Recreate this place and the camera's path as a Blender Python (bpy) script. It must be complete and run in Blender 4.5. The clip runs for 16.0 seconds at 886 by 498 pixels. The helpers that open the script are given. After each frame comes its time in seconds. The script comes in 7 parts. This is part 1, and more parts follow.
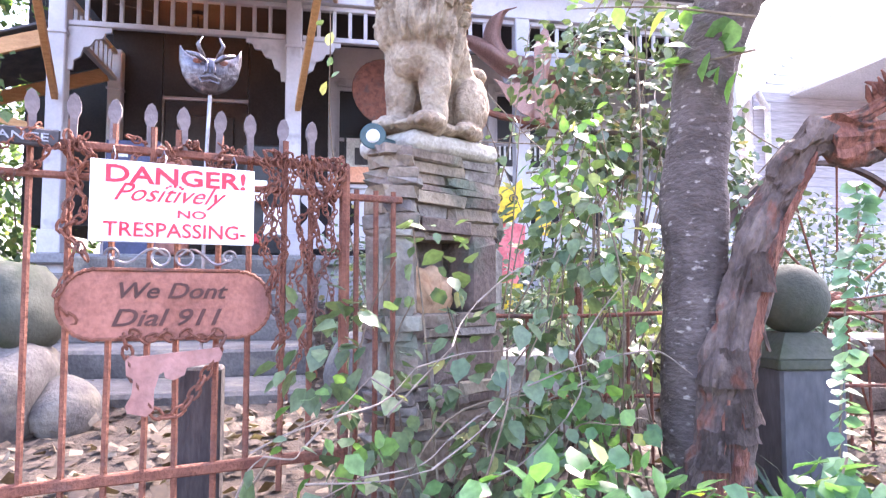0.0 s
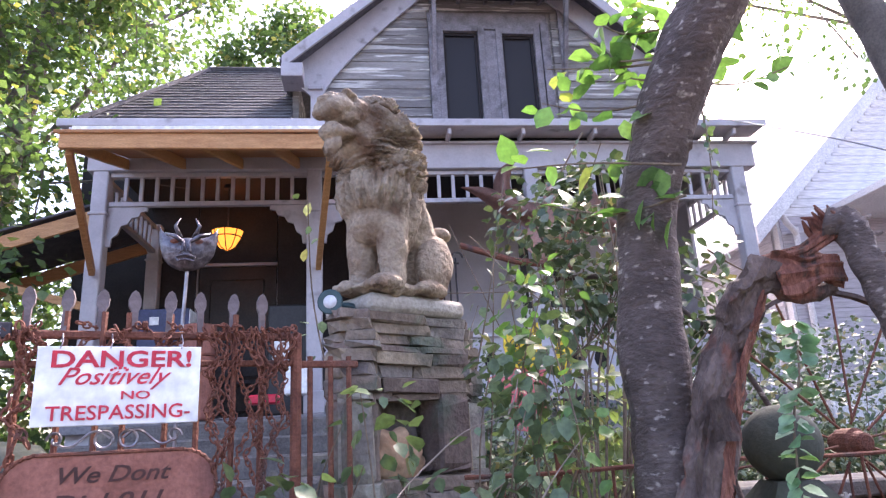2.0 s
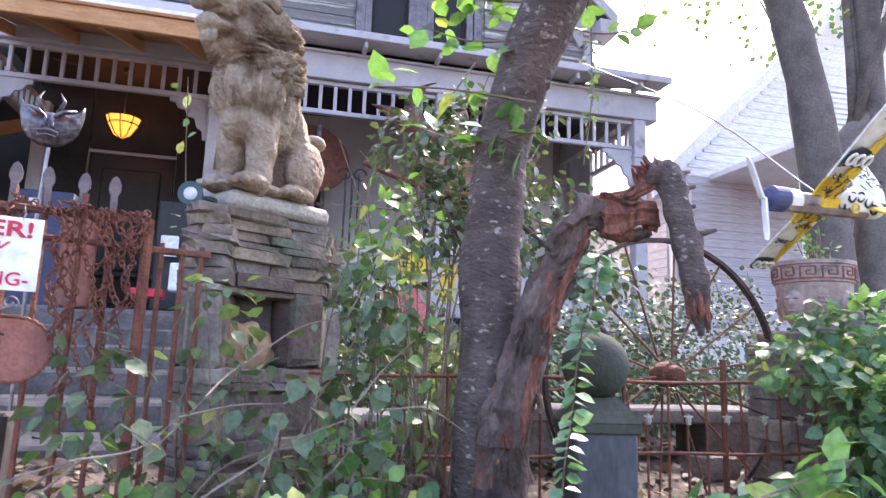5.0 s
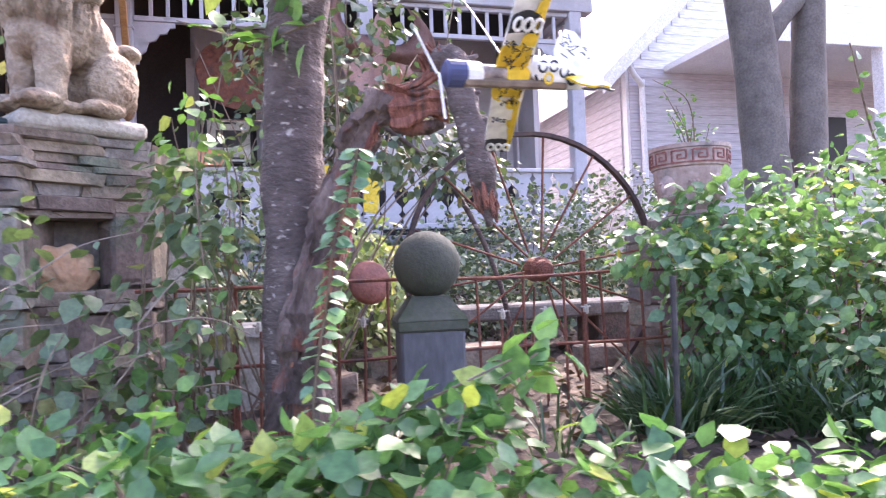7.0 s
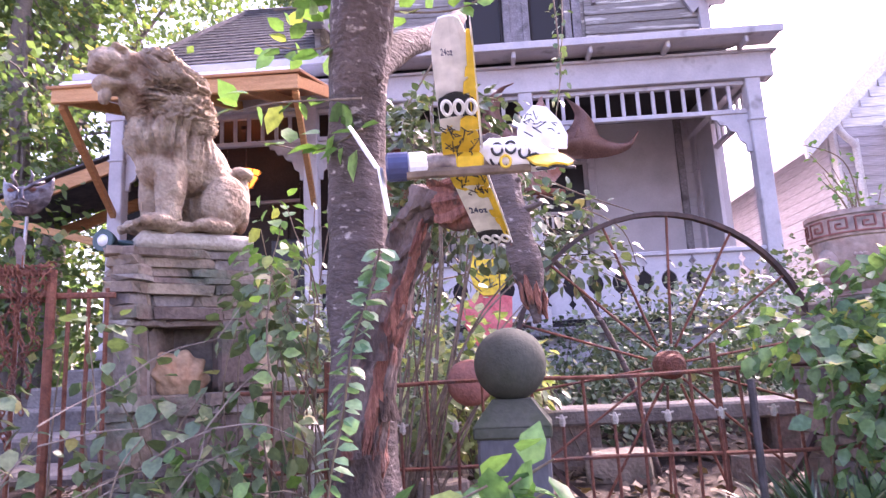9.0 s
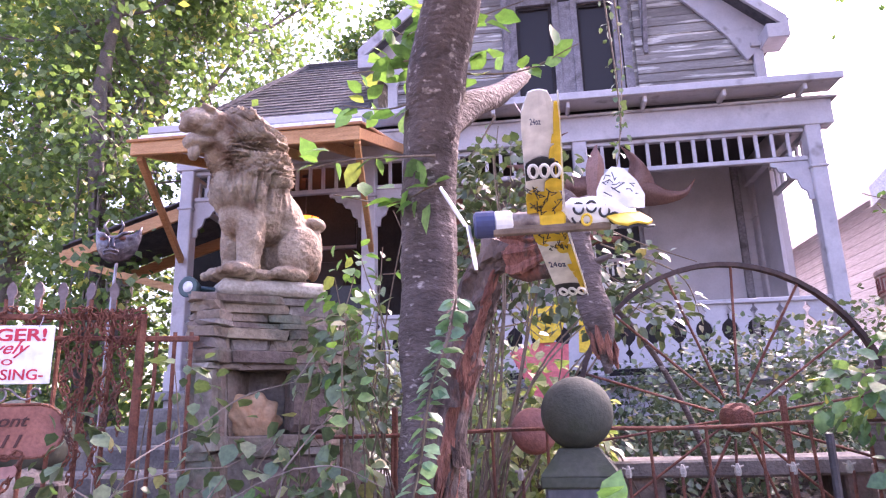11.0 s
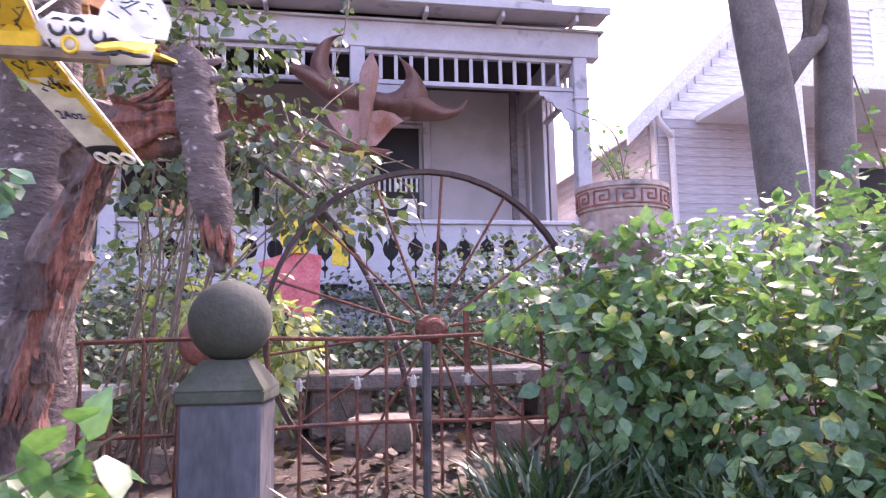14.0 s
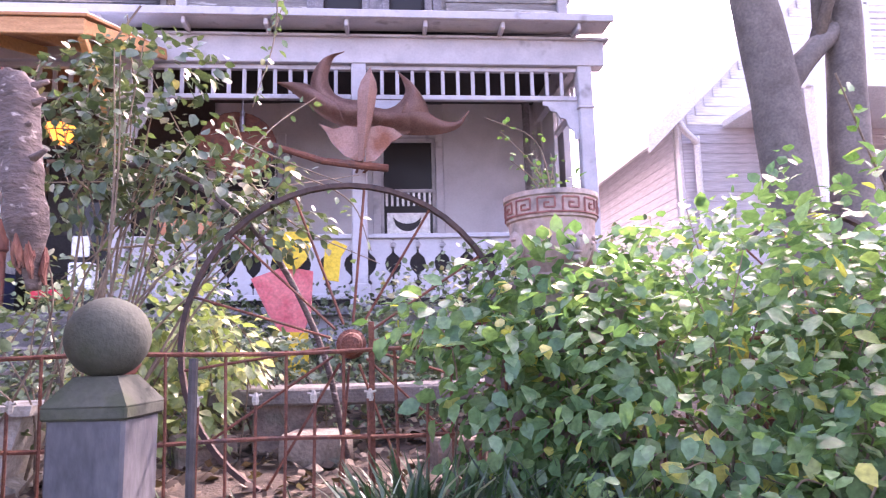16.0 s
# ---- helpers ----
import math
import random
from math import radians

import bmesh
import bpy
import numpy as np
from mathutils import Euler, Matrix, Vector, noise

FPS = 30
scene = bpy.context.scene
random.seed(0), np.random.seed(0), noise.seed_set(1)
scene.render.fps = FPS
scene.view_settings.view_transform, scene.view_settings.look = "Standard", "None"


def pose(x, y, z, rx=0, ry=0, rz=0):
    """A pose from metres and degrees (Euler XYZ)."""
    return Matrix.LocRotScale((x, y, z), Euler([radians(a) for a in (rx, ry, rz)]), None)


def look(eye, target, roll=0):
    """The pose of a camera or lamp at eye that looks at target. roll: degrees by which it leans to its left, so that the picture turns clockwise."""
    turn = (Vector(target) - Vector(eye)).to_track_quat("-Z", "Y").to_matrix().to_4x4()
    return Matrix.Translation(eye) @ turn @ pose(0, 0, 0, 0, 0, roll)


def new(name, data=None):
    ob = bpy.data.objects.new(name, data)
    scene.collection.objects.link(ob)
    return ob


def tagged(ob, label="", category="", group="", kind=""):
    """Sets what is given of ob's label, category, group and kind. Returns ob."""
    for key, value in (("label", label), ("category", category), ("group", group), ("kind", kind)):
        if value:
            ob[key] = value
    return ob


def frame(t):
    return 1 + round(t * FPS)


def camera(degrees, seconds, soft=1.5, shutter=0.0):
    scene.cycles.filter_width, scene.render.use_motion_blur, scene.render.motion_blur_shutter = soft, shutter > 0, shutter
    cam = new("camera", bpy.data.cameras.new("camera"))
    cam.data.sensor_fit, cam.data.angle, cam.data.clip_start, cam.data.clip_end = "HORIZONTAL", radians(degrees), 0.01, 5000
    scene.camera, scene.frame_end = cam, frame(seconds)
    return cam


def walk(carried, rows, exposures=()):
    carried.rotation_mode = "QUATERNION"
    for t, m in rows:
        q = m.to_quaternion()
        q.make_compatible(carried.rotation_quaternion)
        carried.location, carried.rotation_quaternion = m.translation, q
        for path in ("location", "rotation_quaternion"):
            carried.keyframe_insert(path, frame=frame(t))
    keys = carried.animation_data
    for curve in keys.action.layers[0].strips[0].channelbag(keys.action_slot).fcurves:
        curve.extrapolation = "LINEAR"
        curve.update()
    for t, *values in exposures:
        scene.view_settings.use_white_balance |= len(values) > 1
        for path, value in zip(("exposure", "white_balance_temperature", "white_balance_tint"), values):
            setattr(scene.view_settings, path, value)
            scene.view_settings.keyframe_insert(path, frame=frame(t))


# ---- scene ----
cam = camera(67.1, 16.0, soft=1.2, shutter=0.3)
PATH = [
    (0, (1.525, 1.403, 1.363), (1.892, 3.365, 1.489), -0.0),
    (0.5, (1.656, 1.37, 1.375), (1.956, 3.333, 1.619), -1.3),
    (1, (1.79, 1.346, 1.397), (2.024, 3.3, 1.756), -2.6),
    (1.5, (1.819, 1.333, 1.395), (2.023, 3.268, 1.855), -3.5),
    (2, (1.825, 1.331, 1.403), (2.053, 3.241, 1.953), -3.1),
    (2.5, (1.836, 1.322, 1.416), (2.1, 3.208, 2.026), -2.7),
    (3, (1.837, 1.312, 1.413), (2.11, 3.17, 2.103), -2.6),
    (3.2, (1.848, 1.308, 1.414), (2.118, 3.156, 2.131), -2.7),
    (5.5, (2.094, 1.177, 1.328), (2.644, 3.086, 1.563), 1.6),
    (6, (2.216, 1.169, 1.336), (2.819, 3.065, 1.544), -0.1),
    (6.5, (2.368, 1.105, 1.337), (2.948, 3.011, 1.519), -2.1),
    (7, (2.616, 1.099, 1.305), (3.132, 3.03, 1.373), -2.1),
    (7.5, (2.832, 1.136, 1.27), (3.323, 3.073, 1.36), -1.3),
    (8, (2.883, 1.213, 1.3), (3.289, 3.162, 1.493), -0.7),
    (8.5, (3.03, 1.173, 1.304), (3.1, 3.157, 1.551), -1.2),
    (9, (3.099, 1.171, 1.32), (3.01, 3.136, 1.681), -2.9),
    (9.5, (3.09, 1.171, 1.328), (2.908, 3.114, 1.768), -2.4),
    (11.8, (3.025, 1.046, 1.318), (2.796, 2.969, 1.819), -1.6),
    (12, (3.155, 1.116, 1.336), (2.957, 3.045, 1.824), -1.3),
    (12.5, (3.172, 1.151, 1.321), (3.143, 3.106, 1.744), -0.5),
    (13, (3.233, 1.23, 1.301), (3.368, 3.197, 1.637), 0.4),
    (13.5, (3.332, 1.33, 1.303), (3.654, 3.285, 1.577), 0.3),
    (14, (3.504, 1.387, 1.291), (3.841, 3.343, 1.535), -1.1),
    (14.5, (3.646, 1.276, 1.288), (3.918, 3.249, 1.469), 0.3),
    (15, (3.808, 1.311, 1.273), (4.102, 3.281, 1.455), -0.0),
    (15.5, (3.931, 1.335, 1.277), (4.227, 3.296, 1.538), 0.3),
    (16, (4.065, 1.349, 1.281), (4.246, 3.32, 1.569), -1.5),
]
walk(cam, [(t, look(eye, target, roll)) for t, eye, target, roll in PATH],
     exposures=[(0, 3.70, 6400, 28), (0.5, 3.52, 6400, 30), (1.0, 3.28, 6350, 30), (1.5, 2.52, 6400, 28), (2.0, 2.52, 6400, 28), (3.2, 2.42, 6350, 26), (5.5, 2.85, 6400, 24), (7, 3.00, 6400, 32),
                (8, 3.05, 6450, 47), (9.5, 2.90, 6550, 51), (12, 2.78, 6450, 47), (13.5, 2.82, 6500, 43), (14.5, 2.92, 6550, 45), (16, 3.22, 6650, 47)])

# ---- world and sun ----
SUN_EL, SUN_AZ = radians(44), radians(40)      # azimuth from +y towards +x
world = bpy.data.worlds.new("world")
scene.world = world
world.use_nodes = True
wn = world.node_tree
sky = wn.nodes.new("ShaderNodeTexSky")
sky.sky_type, sky.sun_disc = "NISHITA", False
sky.sun_elevation, sky.sun_rotation = SUN_EL, SUN_AZ
sky.air_density, sky.dust_density, sky.ozone_density = 1.0, 4.0, 1.0
wn.nodes["Background"].inputs["Strength"].default_value = 0.15
wn.links.new(sky.outputs[0], wn.nodes["Background"].inputs["Color"])
sun = new("sun", bpy.data.lights.new("sun", "SUN"))
sun.data.energy, sun.data.angle, sun.data.color = 2.6, radians(2.5), (1.0, 0.93, 0.82)
sd = Vector((math.sin(SUN_AZ) * math.cos(SUN_EL), math.cos(SUN_AZ) * math.cos(SUN_EL), math.sin(SUN_EL)))
sun.matrix_world = look(sd * 60, (0, 0, 0))


# ---- materials ----
def mat(name, a, b, scale=6.0, rough=0.8, bump=0.2, metal=0.0, fine=40.0, stretch=(1, 1, 1), vary=0.0, lo=0.35, hi=0.65, c=None,
        cscale=2.0, clo=0.55, chi=0.7, island=False, spec=0.4, world_space=False, grain=0.2):
    """Two colours mixed by coarse noise, fine grain in colour and relief, an optional third colour as stains."""
    m = bpy.data.materials.new(name)
    m.use_nodes = True
    nt = m.node_tree
    N, L = nt.nodes.new, nt.links.new
    bsdf = nt.nodes["Principled BSDF"]
    tc = N("ShaderNodeTexCoord")
    mp = N("ShaderNodeMapping")
    mp.inputs["Scale"].default_value = stretch
    if world_space:
        geo0 = N("ShaderNodeNewGeometry")
        L(geo0.outputs["Position"], mp.inputs["Vector"])
    else:
        L(tc.outputs["Object"], mp.inputs["Vector"])
    n1, n2 = N("ShaderNodeTexNoise"), N("ShaderNodeTexNoise")
    n1.inputs["Scale"].default_value, n1.inputs["Detail"].default_value, n1.inputs["Roughness"].default_value = scale, 5, 0.6
    n2.inputs["Scale"].default_value, n2.inputs["Detail"].default_value = fine, 4
    for n in (n1, n2):
        L(mp.outputs[0], n.inputs["Vector"])
    r = N("ShaderNodeMapRange")
    r.inputs[1].default_value, r.inputs[2].default_value = lo, hi
    L(n1.outputs["Fac"], r.inputs[0])
    mix = N("ShaderNodeMix")
    mix.data_type = "RGBA"
    mix.inputs[6].default_value, mix.inputs[7].default_value = (*a, 1), (*b, 1)
    L(r.outputs[0], mix.inputs[0])
    out = mix.outputs[2]
    if c:
        n3 = N("ShaderNodeTexNoise")
        n3.inputs["Scale"].default_value, n3.inputs["Detail"].default_value = cscale, 6
        L(mp.outputs[0], n3.inputs["Vector"])
        r3 = N("ShaderNodeMapRange")
        r3.inputs[1].default_value, r3.inputs[2].default_value = clo, chi
        L(n3.outputs["Fac"], r3.inputs[0])
        m3 = N("ShaderNodeMix")
        m3.data_type = "RGBA"
        L(r3.outputs[0], m3.inputs[0])
        L(out, m3.inputs[6])
        m3.inputs[7].default_value = (*c, 1)
        out = m3.outputs[2]
    # fine grain: value 0.8 .. 1.2
    hsv = N("ShaderNodeHueSaturation")
    rg = N("ShaderNodeMapRange")
    rg.inputs[1].default_value, rg.inputs[2].default_value, rg.inputs[3].default_value, rg.inputs[4].default_value = 0.3, 0.7, 1 - grain, 1 + grain
    L(n2.outputs["Fac"], rg.inputs[0])
    val = rg.outputs[0]
    if vary:
        if island:
            g = N("ShaderNodeNewGeometry")
            rnd = g.outputs["Random Per Island"]
        else:
            oi = N("ShaderNodeObjectInfo")
            rnd = oi.outputs["Random"]
        rv = N("ShaderNodeMapRange")
        rv.inputs[3].default_value, rv.inputs[4].default_value = 1 - vary, 1 + vary
        L(rnd, rv.inputs[0])
        mul = N("ShaderNodeMath")
        mul.operation = "MULTIPLY"
        L(val, mul.inputs[0])
        L(rv.outputs[0], mul.inputs[1])
        val = mul.outputs[0]
        rh = N("ShaderNodeMapRange")
        rh.inputs[3].default_value, rh.inputs[4].default_value = 0.5 - vary * 0.06, 0.5 + vary * 0.06
        L(rnd, rh.inputs[0])
        L(rh.outputs[0], hsv.inputs["Hue"])
    L(val, hsv.inputs["Value"])
    L(out, hsv.inputs["Color"])
    L(hsv.outputs[0], bsdf.inputs["Base Color"])
    rr = N("ShaderNodeMapRange")
    rr.inputs[3].default_value, rr.inputs[4].default_value = max(0.05, rough - 0.12), min(1, rough + 0.1)
    L(n1.outputs["Fac"], rr.inputs[0])
    L(rr.outputs[0], bsdf.inputs["Roughness"])
    bsdf.inputs["Metallic"].default_value = metal
    bsdf.inputs["Specular IOR Level"].default_value = spec
    if bump:
        bp = N("ShaderNodeBump")
        bp.inputs["Strength"].default_value, bp.inputs["Distance"].default_value = bump, 0.01
        add = N("ShaderNodeMath")
        add.operation = "ADD"
        L(n1.outputs["Fac"], add.inputs[0])
        L(n2.outputs["Fac"], add.inputs[1])
        L(add.outputs[0], bp.inputs["Height"])
        L(bp.outputs[0], bsdf.inputs["Normal"])
    return m


def leaf_mat(name, a, b, dry, rough=0.42, through_light=0.35, dry_share=0.06):
    """Leaves: colour by leaf, gloss above, light through the blade."""
    m = bpy.data.materials.new(name)
    m.use_nodes = True
    nt = m.node_tree
    N, L = nt.nodes.new, nt.links.new
    bsdf = nt.nodes["Principled BSDF"]
    g = N("ShaderNodeNewGeometry")
    ramp = N("ShaderNodeValToRGB")
    e = ramp.color_ramp.elements
    e[0].position, e[0].color = 0.0, (*a, 1)
    e[1].position, e[1].color = 1 - dry_share - 0.02, (*b, 1)
    e.new(1 - dry_share).color = (*dry, 1)
    L(g.outputs["Random Per Island"], ramp.inputs[0])
    n = N("ShaderNodeTexNoise")
    n.inputs["Scale"].default_value, n.inputs["Detail"].default_value = 60, 3
    tc = N("ShaderNodeTexCoord")
    L(tc.outputs["Object"], n.inputs["Vector"])
    hsv = N("ShaderNodeHueSaturation")
    rg = N("ShaderNodeMapRange")
    rg.inputs[1].default_value, rg.inputs[2].default_value, rg.inputs[3].default_value, rg.inputs[4].default_value = 0.3, 0.7, 0.75, 1.25
    L(n.outputs["Fac"], rg.inputs[0])
    L(rg.outputs[0], hsv.inputs["Value"])
    L(ramp.outputs[0], hsv.inputs["Color"])
    L(hsv.outputs[0], bsdf.inputs["Base Color"])
    bsdf.inputs["Roughness"].default_value = rough
    tr = N("ShaderNodeBsdfTranslucent")
    warm = N("ShaderNodeMix")
    warm.data_type, warm.blend_type = "RGBA", "MULTIPLY"
    warm.inputs[0].default_value = 1
    L(hsv.outputs[0], warm.inputs[6])
    warm.inputs[7].default_value = (1.7, 1.9, 0.9, 1)
    L(warm.outputs[2], tr.inputs["Color"])
    mx = N("ShaderNodeMixShader")
    mx.inputs[0].default_value = through_light
    L(bsdf.outputs[0], mx.inputs[1])
    L(tr.outputs[0], mx.inputs[2])
    L(mx.outputs[0], nt.nodes["Material Output"].inputs["Surface"])
    return m


def glass_mat(name, tint=(0.03, 0.026, 0.026)):
    m = bpy.data.materials.new(name)
    m.use_nodes = True
    b = m.node_tree.nodes["Principled BSDF"]
    b.inputs["Base Color"].default_value = (*tint, 1)
    b.inputs["Roughness"].default_value = 0.3
    b.inputs["Specular IOR Level"].default_value = 0.2
    return m


def glow_mat(name, col, strength):
    m = bpy.data.materials.new(name)
    m.use_nodes = True
    nt = m.node_tree
    b = nt.nodes["Principled BSDF"]
    n = nt.nodes.new("ShaderNodeTexNoise")
    n.inputs["Scale"].default_value = 25
    mx = nt.nodes.new("ShaderNodeMix")
    mx.data_type = "RGBA"
    mx.inputs[6].default_value, mx.inputs[7].default_value = (*col, 1), (col[0], col[1] * 0.45, col[2] * 0.2, 1)
    nt.links.new(n.outputs["Fac"], mx.inputs[0])
    nt.links.new(mx.outputs[2], b.inputs["Base Color"])
    nt.links.new(mx.outputs[2], b.inputs["Emission Color"])
    b.inputs["Emission Strength"].default_value = strength
    return m


M_TRIM = mat("painted_trim", (0.405, 0.382, 0.405), (0.490, 0.468, 0.490), 3, 0.6, 0.12, grain=0.05, c=(0.24, 0.22, 0.22), cscale=5, clo=0.6, chi=0.75)
M_WALL = mat("painted_boards", (0.44, 0.42, 0.445), (0.52, 0.50, 0.525), 1.2, 0.65, 0.08, grain=0.04, c=(0.36, 0.34, 0.35), cscale=1.4, clo=0.5, chi=0.75)
M_SIDING = mat("peeling_siding", (0.20, 0.18, 0.17), (0.31, 0.29, 0.275), 5, 0.85, 0.5, stretch=(0.22, 1, 2.6), vary=0.22, fine=50,
               c=(0.60, 0.58, 0.54), cscale=4.5, clo=0.56, chi=0.60, world_space=True)
M_DARKTRIM = mat("dark_mauve_trim", (0.17, 0.155, 0.165), (0.27, 0.25, 0.265), 5, 0.8, 0.3, c=(0.10, 0.09, 0.09), cscale=4)
M_CEDAR = mat("new_timber", (0.42, 0.20, 0.075), (0.56, 0.30, 0.13), 5, 0.6, 0.15, stretch=(1, 6, 6), vary=0.15)
M_SHINGLE = mat("roof_shingle", (0.060, 0.058, 0.066), (0.11, 0.105, 0.115), 8, 0.9, 0.5, fine=120, vary=0.35)
M_RUST = mat("rusted_iron", (0.13, 0.045, 0.03), (0.24, 0.095, 0.06), 18, 0.85, 0.5, metal=0.15, fine=120, c=(0.09, 0.055, 0.05), cscale=9)
M_RUSTPLATE = mat("rusted_plate", (0.23, 0.085, 0.06), (0.33, 0.135, 0.10), 7, 0.6, 0.25, metal=0.2, fine=80, c=(0.15, 0.06, 0.05), cscale=5)
M_FISH = mat("rusted_sheet", (0.24, 0.125, 0.095), (0.36, 0.205, 0.165), 3, 0.55, 0.2, metal=0.3, fine=60, c=(0.20, 0.07, 0.035), cscale=2.5)
M_IRON = mat("dark_iron", (0.035, 0.032, 0.035), (0.075, 0.065, 0.07), 12, 0.55, 0.3, metal=0.5)
M_STEEL = mat("grey_steel", (0.20, 0.19, 0.21), (0.34, 0.33, 0.36), 9, 0.38, 0.3, metal=0.8, c=(0.10, 0.06, 0.05), cscale=7)
M_STONE = mat("field_stone", (0.125, 0.092, 0.075), (0.245, 0.188, 0.155), 7, 0.9, 0.7, fine=55, vary=0.3, c=(0.11, 0.12, 0.09), cscale=6, world_space=True)
M_STONEB = mat("tan_stone", (0.175, 0.130, 0.094), (0.28, 0.218, 0.165), 7, 0.9, 0.7, fine=55, vary=0.25, c=(0.13, 0.11, 0.085), cscale=6, world_space=True)
M_STONEC = mat("grey_stone", (0.115, 0.096, 0.086), (0.225, 0.192, 0.172), 7, 0.9, 0.7, fine=55, vary=0.3, c=(0.26, 0.24, 0.20), cscale=6, world_space=True)
M_MORTAR = mat("mortar", (0.10, 0.09, 0.08), (0.16, 0.145, 0.13), 20, 0.95, 0.6, fine=80)
M_LION = mat("cast_stone", (0.205, 0.145, 0.100), (0.405, 0.335, 0.250), 7, 0.9, 0.9, fine=70, c=(0.135, 0.080, 0.048), cscale=6.5, clo=0.50, chi=0.66)
M_GREYSLAB = mat("weathered_grey_stone", (0.115, 0.10, 0.09), (0.21, 0.19, 0.17), 6, 0.9, 0.5, fine=60, c=(0.11, 0.10, 0.085), cscale=5)
M_SLAB = mat("pale_concrete", (0.33, 0.295, 0.25), (0.46, 0.42, 0.365), 9, 0.9, 0.4, fine=70, c=(0.20, 0.18, 0.14), cscale=7)
M_MOSS = mat("mossy_stone", (0.050, 0.053, 0.040), (0.086, 0.090, 0.068), 6, 0.9, 0.3, fine=60, grain=0.1, c=(0.045, 0.055, 0.03), cscale=5)
M_POST = mat("slate_grey_paint", (0.070, 0.068, 0.076), (0.115, 0.112, 0.122), 7, 0.75, 0.3, stretch=(1, 1, 0.4), c=(0.08, 0.08, 0.085), cscale=6)
M_BARK = mat("bark", (0.066, 0.047, 0.042), (0.134, 0.101, 0.092), 5, 0.85, 1.0, stretch=(1, 1, 2.0), fine=45, c=(0.34, 0.29, 0.26), cscale=26, clo=0.60, chi=0.70)
M_ROUGHBARK = mat("split_bark", (0.065, 0.042, 0.036), (0.175, 0.125, 0.108), 11, 0.95, 1.0, stretch=(1.6, 1.6, 0.8), fine=55, c=(0.20, 0.075, 0.05), cscale=8, clo=0.56, chi=0.68)
M_RAWWOOD = mat("torn_wood", (0.125, 0.040, 0.028), (0.30, 0.125, 0.085), 14, 0.9, 1.0, stretch=(3, 3, 0.6), fine=70, c=(0.07, 0.045, 0.038), cscale=10)
M_FARBARK = mat("far_bark", (0.10, 0.085, 0.075), (0.17, 0.145, 0.13), 4, 0.9, 0.5)
M_TWIG = mat("twig", (0.12, 0.085, 0.06), (0.24, 0.18, 0.13), 15, 0.85, 0.3)
M_DRYTWIG = mat("dry_vine_stem", (0.19, 0.145, 0.12), (0.30, 0.24, 0.20), 15, 0.85, 0.3)
M_DIRT = mat("leaf_litter_soil", (0.038, 0.027, 0.021), (0.080, 0.057, 0.043), 9, 1.0, 0.8, fine=60, c=(0.16, 0.125, 0.09), cscale=3.5, world_space=True)
M_PAVE = mat("worn_concrete", (0.30, 0.285, 0.26), (0.40, 0.385, 0.355), 4, 0.9, 0.3, fine=90, vary=0.08, world_space=True)
M_WHITE = mat("white_enamel", (0.74, 0.745, 0.75), (0.82, 0.82, 0.81), 5, 0.35, 0.03, fine=20, c=(0.66, 0.62, 0.55), cscale=9, clo=0.68, chi=0.8)
M_RED = mat("red_paint", (0.52, 0.02, 0.045), (0.60, 0.035, 0.06), 9, 0.5, 0.0)
M_DARKLET = mat("burnt_lettering", (0.05, 0.022, 0.018), (0.085, 0.035, 0.03), 15, 0.8, 0.1)
M_YELLOW = mat("yellow_paint", (0.62, 0.40, 0.02), (0.72, 0.50, 0.045), 8, 0.6, 0.05)
M_TINRED = mat("faded_red_tin", (0.58, 0.10, 0.11), (0.68, 0.20, 0.19), 6, 0.6, 0.08)
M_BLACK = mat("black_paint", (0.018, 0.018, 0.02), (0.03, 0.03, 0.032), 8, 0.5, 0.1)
M_BLUE = mat("navy_tin", (0.03, 0.04, 0.10), (0.05, 0.06, 0.14), 8, 0.45, 0.05)
M_CREAM = mat("cream_tin", (0.68, 0.67, 0.63), (0.75, 0.74, 0.70), 8, 0.4, 0.05, c=(0.45, 0.40, 0.30), cscale=9, clo=0.65, chi=0.75)
M_TERRA = mat("weathered_terracotta", (0.34, 0.22, 0.185), (0.46, 0.36, 0.32), 6, 0.85, 0.35, c=(0.18, 0.15, 0.14), cscale=6)
M_KEY = mat("red_brown_glaze", (0.20, 0.07, 0.06), (0.27, 0.10, 0.08), 10, 0.7, 0.1)
# near-black tone: shade put into the colour of boards, ceiling and sashes
M_SHADEWALL = mat("shade_dark_boards", (0.020, 0.017, 0.018), (0.034, 0.028, 0.029), 4, 0.8, 0.2)
# colour that holds the darkness of an unlit interior
M_DARKROOM = mat("unlit_interior_tone", (0.035, 0.03, 0.032), (0.055, 0.05, 0.052), 3, 0.8, 0.1)
M_FLOORB = mat("grey_floor_paint", (0.16, 0.155, 0.165), (0.23, 0.22, 0.23), 4, 0.6, 0.1)
M_NWHITE = mat("neighbour_white_paint", (0.72, 0.71, 0.72), (0.80, 0.79, 0.80), 3, 0.6, 0.1, vary=0.04)
# shaded copy of the neighbour's white, mauve shade put into the colour
M_NSHADE = mat("neighbour_shaded_white", (0.47, 0.45, 0.49), (0.55, 0.53, 0.57), 3, 0.65, 0.1, vary=0.05)
M_GLASS = glass_mat("window_glass")
M_LAMP = glow_mat("amber_lamp_glass", (1.0, 0.42, 0.06), 0.45)
M_BULBWHITE = mat("lens_white", (0.50, 0.51, 0.53), (0.60, 0.61, 0.63), 10, 0.15, 0.0)
M_LEAF = leaf_mat("honeysuckle_leaf", (0.066, 0.140, 0.066), (0.165, 0.262, 0.120), (0.44, 0.40, 0.11), 0.25, 0.34, 0.04)
